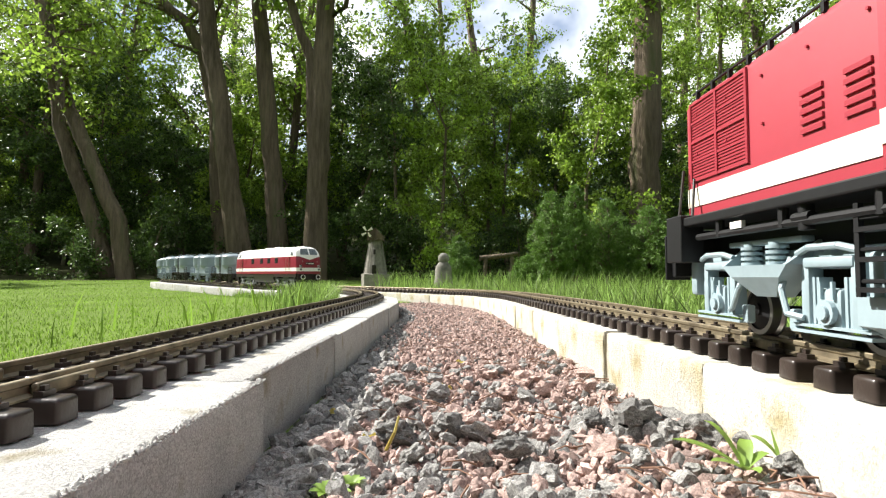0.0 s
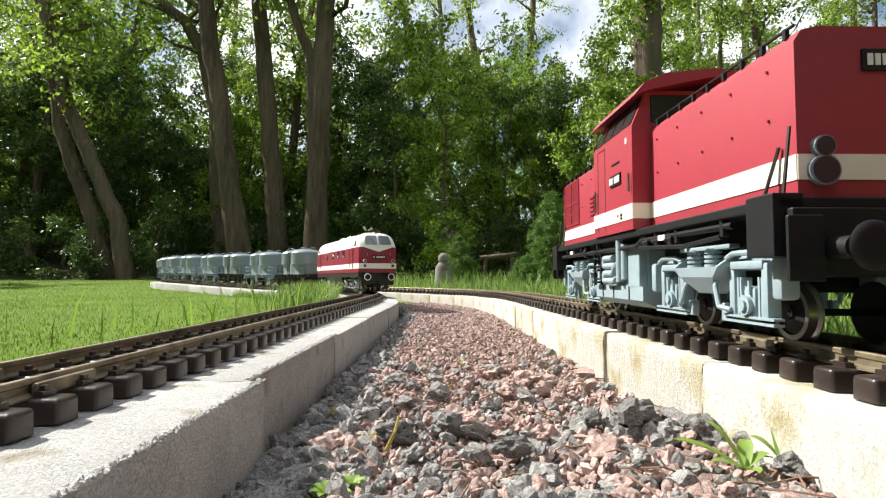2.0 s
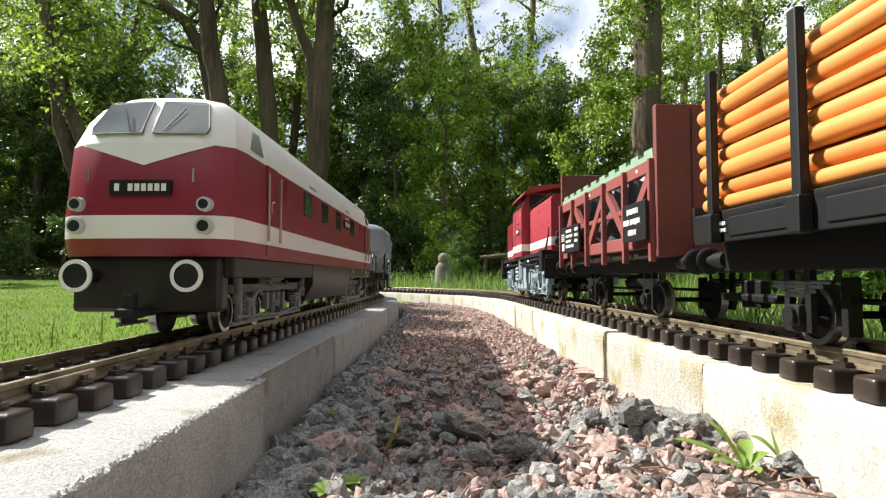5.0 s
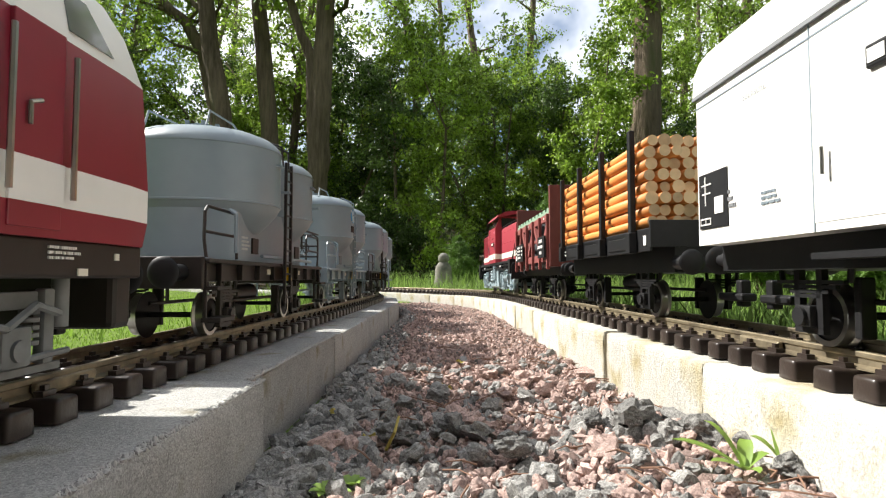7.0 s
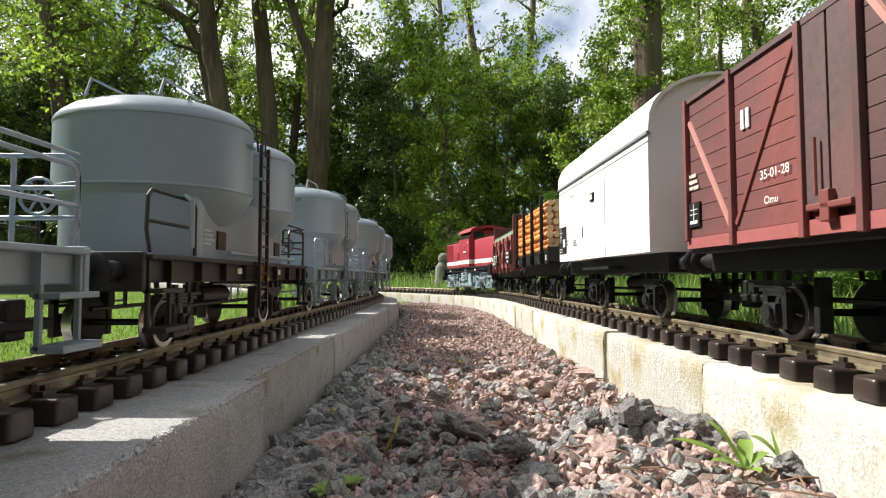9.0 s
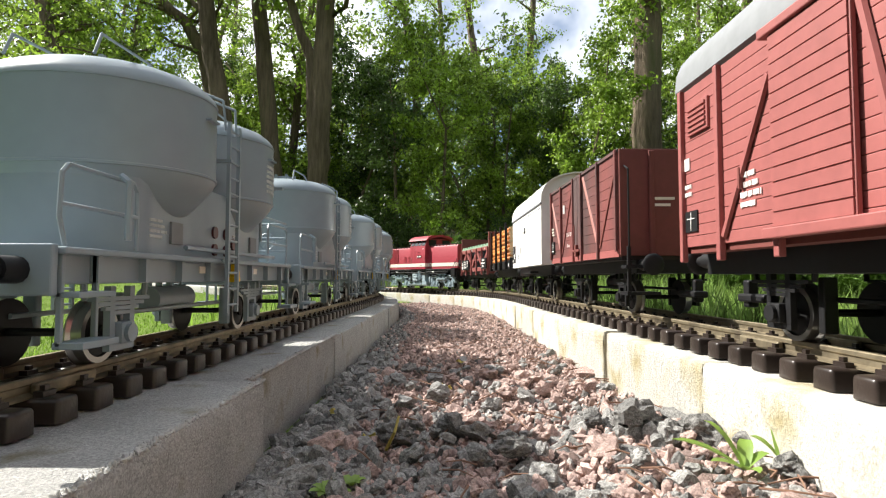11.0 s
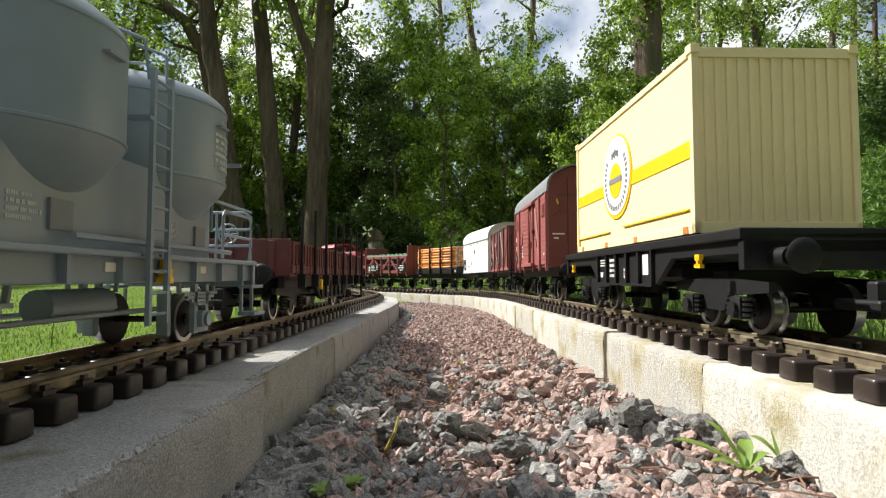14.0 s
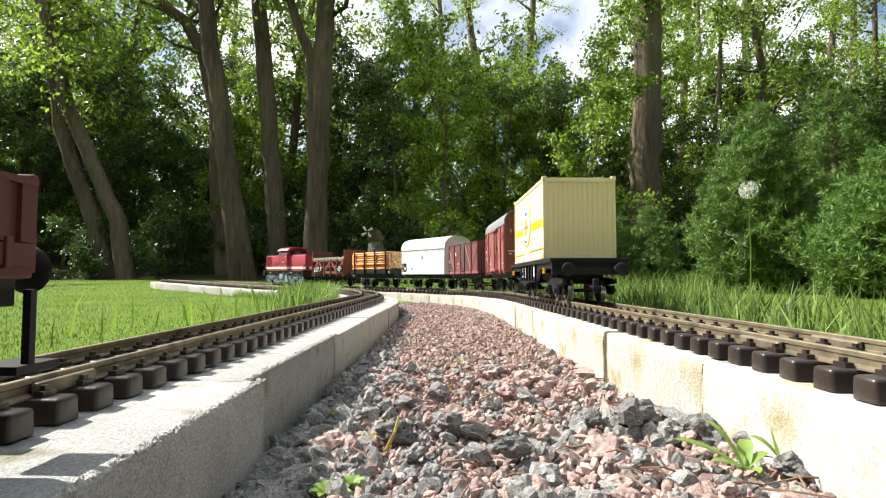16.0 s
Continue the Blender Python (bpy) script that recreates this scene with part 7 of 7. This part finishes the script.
def stake_wagon():
    t = thing("stake_wagon", "dark red low-sided four-axle wagon with tall black stakes", "goods wagon")
    L, X = 0.232, 0.058
    part("deck", boxes((-X, X, -L, L, 0.044, 0.050), bevel=0.0008), "oxide_dark", t)
    for sx in (-1, 1):
        for k in range(8):
            a = -L + 2 * L * k / 8
            part("drop_side", boxes((*sorted((sx * (X - 0.002), sx * X)), a + 0.001, a + 2 * L / 8 - 0.001, 0.048, 0.079), bevel=0.0005), "oxide_dark", t)
            for q in range(5):
                y = a + 2 * L / 8 * (q + 0.5) / 5
                part("rib", boxes((*sorted((sx * X, sx * (X + 0.0018))), y - 0.0029, y + 0.0029, 0.0570, 0.0776)), "oxide_dark", t)
            part("bottom_board", boxes((*sorted((sx * X, sx * (X + 0.0018))), a + 0.001, a + 2 * L / 8 - 0.001, 0.0485, 0.0565), bevel=0.0004), "oxide_dark", t)
            for q in (0.25, 0.75):
                y = a + 2 * L / 8 * q
                part("hinge", boxes((*sorted((sx * X, sx * (X + 0.0028))), y - 0.0016, y + 0.0016, 0.0475, 0.0585), bevel=0.0004), "oxide_dark", t)
            part("top_edge", boxes((*sorted((sx * (X - 0.002), sx * (X + 0.002))), a + 0.001, a + 2 * L / 8 - 0.001, 0.0775, 0.080)), "oxide_dark", t)
        for k in range(8):
            y = -L + 0.03 + (2 * L - 0.06) * k / 7
            part("stake", boxes((*sorted((sx * (X + 0.002), sx * (X + 0.005))), y - 0.0014, y + 0.0014, 0.036, 0.120), bevel=0.0007), "black", t, "tall black stake")
            part("stake_pocket", boxes((*sorted((sx * X, sx * (X + 0.008))), y - 0.0034, y + 0.0034, 0.034, 0.048), bevel=0.0007), "black", t)
        part("solebar", boxes((*sorted((sx * 0.046, sx * 0.052)), -L, L, 0.034, 0.046), bevel=0.0006), "black", t)
        # fish-bellied girder with ribs
        bm = bmesh.new()
        pts = [(-0.105, 0.036), (-0.072, 0.018), (0.072, 0.018), (0.105, 0.036)]
        fa = [bm.verts.new((sx * 0.0475, p, z)) for p, z in pts]
        fb = [bm.verts.new((sx * 0.0505, p, z)) for p, z in pts]
        for i in range(4):
            bm.faces.new((fa[i], fa[(i + 1) % 4], fb[(i + 1) % 4], fb[i]))
        bm.faces.new(fa[::-1]), bm.faces.new(fb)
        bmesh.ops.recalc_face_normals(bm, faces=bm.faces[:])
        part("girder", bm, "dark", t)
        part("flange", pipes(0.0014, [(sx * 0.0515, p, z) for p, z in pts]), "black", t)
        for k in range(6):
            y = -0.070 + 0.028 * k
            part("girder_rib", boxes((*sorted((sx * 0.050, sx * 0.0535)), y - 0.0014, y + 0.0014, 0.0185, 0.040)), "dark", t)
        if sx < 0:
            writing(t, -0.052, 0.034, 0.012, 0.010, 4, -0.0507, "mark", 21)
            writing(t, 0.030, 0.034, 0.014, 0.010, 4, -0.0507, "mark", 22)
    for y in (-L, L):
        part("end_board", boxes((-X, X, y - 0.0016, y + 0.0016, 0.046, 0.082), bevel=0.0007), "oxide_dark", t)
        for x in (-0.04, 0, 0.04):
            d = 1 if y > 0 else -1
            part("end_rib", boxes((x - 0.003, x + 0.003, *sorted((y, y + d * 0.004)), 0.044, 0.080), bevel=0.0007), "oxide_dark", t)
        buffers(t, y)
    for y in (-0.155, 0.155):
        bogie(t, y, 0.066, 0.036, "black")
    part("centre_sill", boxes((-0.03, 0.03, -L, L, 0.034, 0.044)), "black", t)
    part("hook", boxes((-0.061, -0.057, 0.10, 0.106, 0.030, 0.042), bevel=0.001), "yellow_deep", t, "small yellow towing hook")
    part("end_step", boxes((-0.058, -0.040, -L - 0.016, -L + 0.006, 0.010, 0.013), (-0.057, -0.054, -L - 0.004, -L - 0.001, 0.010, 0.04)), "black", t)
    return t


flat, container = container_flat()
RIGHT_TRAIN = [(shunter(), 0.1550, 0.150), (pipe_wagon(), -0.340, 0.085), (log_wagon(), -0.719, 0.085), (fish_van(), -1.114, 0.085),
               (open_wagon(), -1.465, 0.082), (covered_wagon(), -1.892, 0.085), (flat, -2.348, 0.14), (container, -2.348, 0.14)]
NOSE = 2.605
LEFT_TRAIN = [(express(), NOSE + 0.362, 0.215)]
black_one, grey_one = silo_wagon(True), silo_wagon(False)
GREY_WHEELS = [w for w in WHEELSETS if w.parent in (black_one, grey_one)]
for k in range(8):
    w = black_one if k == 0 else grey_one if k == 1 else copy_thing(black_one if k == 2 else grey_one, Matrix())
    if k > 1:
        WHEELSETS += [c for c in w.children if c.name.startswith("wheelset")]
    if k == 4:
        for y, z in ((-0.031, 0.069), (-0.017, 0.0755), (-0.017, 0.0635), (0.003, 0.0755), (0.003, 0.0635)):
            part("reflector", tube(bmesh.new(), (-0.0465, y, z), (-0.0485, y, z), 0.0042, 14), "signal_red", w, "dull red round disc")
    LEFT_TRAIN.append((w, NOSE + 0.777 + 0.383 * (k + 0.5), 0.098))
M["blue"] = surface("blue_emblem", (0.04, 0.32, 0.62), 0.4)
emblem = bmesh.new()
for k in range(8):
    w = 0.0085 * math.sin(math.pi * (k + 0.8) / 8.6)
    box(emblem, -0.0594, -0.0575, 0.062 - w, 0.062 + w, 0.127 + 0.0026 * k, 0.1296 + 0.0026 * k)
wrap(part("emblem", emblem, "blue", grey_one, "round blue emblem with a white curve"), 0.0585, 0.058)
for dy in (0.0, -0.006):
    bm = bmesh.new()
    for k in range(6):
        y = 0.064 + dy + 0.0011 * k
        box(bm, -0.0598, -0.0578, y - 0.0007, y + 0.0007, 0.128 + 0.003 * k, 0.1312 + 0.003 * k)
    wrap(part("emblem_curve", bm, "white", grey_one), 0.0585, 0.058)
for k in range(3):
    y = 0.070 - 0.0085 * k
    wrap(bars(grey_one, [(y - 0.006, y, 0.1125, 0.122)], -0.0590, "black"), 0.0585, 0.058)
LEFT_TRAIN.append((stake_wagon(), 6.74, 0.155))

# ---------------------------------------------------------------- ornaments and small plants


def windmill(x, y):
    t = thing("garden_windmill", "weathered white wooden garden windmill below the trees", "garden ornament")
    g = lawn_height(x, y) + 0.075
    bm = bmesh.new()
    lathe(bm, [(0.105, g - 0.09), (0.105, g + 0.035), (0.085, g + 0.04), (0.062, g + 0.17), (0.045, g + 0.29)], 8, cx=x, cy=y)
    part("tower", bm, "granite", t)
    bm = bmesh.new()
    for k in range(8):
        a = tau * k / 8 + 0.39
        c, s = math.cos(a), math.sin(a)
        tube(bm, (x + 0.088 * c, y + 0.088 * s, g + 0.04), (x + 0.046 * c, y + 0.046 * s, g + 0.29), 0.004, 5)
    part("batten", bm, "granite", t)
    pts = [(-0.060, g + 0.285), (0.060, g + 0.285), (0.056, g + 0.32), (0.0, g + 0.375), (-0.056, g + 0.32)]
    bm = profile(bmesh.new(), pts, y - 0.06, y + 0.06)
    bmesh.ops.translate(bm, verts=bm.verts[:], vec=(x, 0, 0))
    part("cap", bm, "bark", t, "brown gabled cap")
    for k in range(4):
        a = tau * k / 4 + 0.5
        d = Vector((math.cos(a), 0, math.sin(a)))
        n = Vector((-d.z, 0, d.x))
        c = Vector((x - 0.055, y - 0.075, g + 0.345))
        bm = bmesh.new()
        q = [c + d * 0.008, c + d * 0.045 - n * 0.006, c + d * 0.045 + n * 0.014, c + d * 0.01 + n * 0.008]
        a_ = [bm.verts.new(p) for p in q]
        b_ = [bm.verts.new(p + Vector((0, 0.003, 0))) for p in q]
        bm.faces.new(a_), bm.faces.new(b_[::-1])
        for i in range(4):
            bm.faces.new((a_[i], a_[(i + 1) % 4], b_[(i + 1) % 4], b_[i]))
        part("sail", bm, "cream", t)
    bm = bmesh.new()
    tube(bm, (x - 0.055, y - 0.08, g + 0.345), (x - 0.055, y + 0.02, g + 0.345), 0.006, 8)
    part("axle", bm, "bark", t)
    bm = bmesh.new()
    box(bm, x - 0.016, x + 0.016, y - 0.095, y - 0.07, g + 0.03, g + 0.10), box(bm, x - 0.008, x + 0.008, y - 0.07, y - 0.05, g + 0.18, g + 0.215)
    part("door", bm, "dark", t)
    return t


windmill(-0.50, 4.15)

sx_, sy_ = 0.003, 3.35
g_ = lawn_height(sx_, sy_)
bm = bmesh.new()
lathe(bm, [(0.058, g_ - 0.01), (0.060, g_ + 0.05), (0.052, g_ + 0.09), (0.050, g_ + 0.13), (0.046, g_ + 0.165), (0.034, g_ + 0.182), (0.026, g_ + 0.19), (0.033, g_ + 0.205), (0.031, g_ + 0.226), (0.018, g_ + 0.242), (0.006, g_ + 0.246)], 16, cx=sx_, cy=sy_, sy=0.75)
tagged(part("statue", bm, "granite", smooth=True), "small weathered grey stone statue in the grass", "statue")

bm = bmesh.new()
limb(bm, [(0.30, 4.6, 0.22), (0.45, 4.62, 0.235), (0.62, 4.6, 0.26)], [0.020, 0.019, 0.015], 10)
fallen = tagged(part("fallen_log", bm, "bark", smooth="all"), "dark weathered log propped among the grass", "log")
for x in (0.34, 0.56):
    part("log_support", limb(bmesh.new(), [(x, 4.6, lawn_height(x, 4.6) - 0.02), (x + 0.01, 4.6, 0.23)], [0.02, 0.016], 7), "bark", fallen)


def dandelion():
    t = thing("dandelion", "dandelion clock on a tall thin stem", "flower")
    top = at_px(1328, 336, 1.42)
    g = lawn_height(top.x, top.y)
    part("stem", limb(bmesh.new(), [(top.x - 0.004, top.y, g - 0.01), (top.x + 0.002, top.y, (g + top.z) / 2), top], [0.002, 0.0018, 0.0014], 6), "grass", t)
    r = random.Random(2)
    bm = bmesh.new()
    bmesh.ops.create_icosphere(bm, subdivisions=1, radius=0.004, matrix=Matrix.Translation(top))
    for _ in range(150):
        d = Vector((r.gauss(0, 1), r.gauss(0, 1), r.gauss(0, 1))).normalized()
        e = top + d * 0.020
        tube(bm, top + d * 0.004, e, 0.00022, 3)
        u = d.orthogonal().normalized()
        w = d.cross(u)
        for k in range(6):
            a = tau * k / 6
            tube(bm, e, e + d * 0.003 + (u * math.cos(a) + w * math.sin(a)) * 0.0042, 0.00016, 3)
    part("seed_head", bm, "seed", t, "white fluffy seed head")
    return t


dandelion()


def weed(x, y, z, leaves, label):
    """Broad folded blades from one root: (bearing, rise, length, width)."""
    t = thing("weed", label, "plant")
    for az, rise, L, w in leaves:
        d = Vector((math.cos(radians(az)), math.sin(radians(az)), 0))
        s = Vector((-d.y, d.x, 0))
        bm = bmesh.new()
        prev = None
        for k in range(7):
            u = k / 6
            c = Vector((x, y, z)) + d * L * u + Vector((0, 0, 1)) * (rise * L * (u - 0.45 * u * u))
            ww = w * (0.35 + 2.2 * u * (1 - u) + 0.1 * (1 - u)) * (1 if k < 6 else 0.15)
            row = [bm.verts.new(c - s * ww + Vector((0, 0, ww * 0.5))), bm.verts.new(c), bm.verts.new(c + s * ww + Vector((0, 0, ww * 0.5)))]
            if prev:
                bm.faces.new((prev[0], prev[1], row[1], row[0])), bm.faces.new((prev[1], prev[2], row[2], row[1]))
            prev = row
        part("leaf", bm, "weed", t, smooth="all")
    return t


weed(0.150, 0.283, -0.032, [(165, 0.7, 0.034, 0.0036), (130, 1.9, 0.020, 0.0026), (60, 1.3, 0.016, 0.0040), (262, 0.5, 0.018, 0.0036), (205, 0.6, 0.024, 0.0030), (10, 1.0, 0.014, 0.0034)], "fresh green broad-bladed weed growing in the gravel")
weed(0.170, 0.286, -0.029, [(65, 1.9, 0.022, 0.0040), (140, 1.4, 0.014, 0.0030)], "fresh green broad-bladed weed growing in the gravel")
weed(-0.060, 0.300, -0.050, [(20 + 47 * k, 0.9 - 0.08 * k, 0.0085 + 0.0006 * k, 0.0028) for k in range(8)], "small bright green seedling growing in the gravel")
weed(-0.050, 0.312, -0.050, [(10 + 60 * k, 0.8, 0.008, 0.0024) for k in range(6)], "small bright green seedling growing in the gravel")
M["dead_leaf"] = surface("dead_leaf", (0.42, 0.34, 0.08), 0.7, vary=0.25, grain=200, blotch=60, translucent=0.3)
M["twig"] = surface("dry_twig", (0.20, 0.11, 0.07), 0.85, vary=0.3, grain=150, blotch=40)
for x, y in ((-0.051, 0.395), (0.004, 0.56), (-0.088, 0.47), (0.022, 0.72), (-0.045, 0.41)):
    bm = bmesh.new()
    n = 9
    for k in range(n):
        bm.verts.new((0.0055 * math.cos(tau * k / n) * (1.5 if k % 2 else 1.0), 0.0042 * math.sin(tau * k / n), 0.0022 * math.sin(k * 2.1)))
    c = bm.verts.new((0, 0, -0.001))
    bm.verts.ensure_lookup_table()
    for k in range(n):
        bm.faces.new((bm.verts[k], bm.verts[(k + 1) % n], c))
    ob = part("dead_leaf", bm, "dead_leaf")
    ob.matrix_world = pose(x, y, -0.043 + heap(x, y), rg.uniform(-25, 25), rg.uniform(-25, 25), rg.uniform(0, 360))
    tagged(ob, "curled yellow leaf lying on the gravel", "leaf", "fallen leaves on the gravel")
for k in range(110):
    y = 0.24 + 0.9 * rg.random() ** 1.5
    x = rg.uniform(-0.06, 0.165) if k % 3 else rg.uniform(0.08, 0.165)
    n = rg.uniform(0.012, 0.038)
    bm = bmesh.new()
    limb(bm, [(-n / 2, 0, 0), (0, rg.uniform(-0.003, 0.003), 0.0015), (n / 2, 0, 0)], [0.0006, 0.00055, 0.0003], 5)
    ob = part("twig", bm, "twig")
    ob.matrix_world = pose(x, y, -0.0415 + heap(x, y) + 0.006 * max(0, y - 0.5), rg.uniform(-10, 10), rg.uniform(-9, 9), rg.uniform(0, 360))
    tagged(ob, "thin dry brown twig on the gravel", "twig", "twigs on the gravel")
bm = bmesh.new()
limb(bm, [(-0.036, 0.36, -0.045), (-0.030, 0.352, -0.032), (-0.028, 0.36, -0.024)], [0.0012, 0.001, 0.0007], 6)
tagged(part("twig", bm, "dead_leaf"), "short pale stalk standing in the gravel", "twig")
# single long stems beside the lawn
stems_p, stems_h = [], []
for k in range(60):
    s = rg.uniform(0.55, 2.6)
    p, w = LEFT.at(s), LEFT.way(s)
    o = 0.11 + 0.35 * rg.random()
    x, y = p.x - w.y * o, p.y + w.x * o
    if clear_of_lines(x, y):
        stems_p.append((x, y, lawn_height(x, y) - 0.004)), stems_h.append(rg.uniform(0.05, 0.11))
blades("long_stems", stems_p, stems_h, "grass", "long grass stems standing over the lawn", 5)


# ---------------------------------------------------------------- what moves


def motions():
    times = [0.5 * k for k in range(33)]
    for w in WHEELSETS:
        on_right = w.parent in [ob for ob, s, half in RIGHT_TRAIN]
        run, way, q = (right_run, -1, w.location.copy()) if on_right else (left_run, -1, w.location.copy())
        step = 1 / 15 if on_right else 1 / 30
        ts = [round(step * k, 3) for k in range(int(16 / step) + 1)]
        walk(w, [(t, Matrix.Translation(q) @ Matrix.Rotation(way * float(run(t)) / WHEEL_R, 4, "X")) for t in ts])
    for ob, s, half in RIGHT_TRAIN:
        walk(ob, [(t, RIGHT.place(s + right_run(t), half) @ pose(0, 0, RAIL_TOP)) for t in times])
    for ob, s, half in LEFT_TRAIN:
        walk(ob, [(t, LEFT.place(s - left_run(t), half) @ pose(0, 0, RAIL_TOP, 0, 0, 180)) for t in times])


motions()
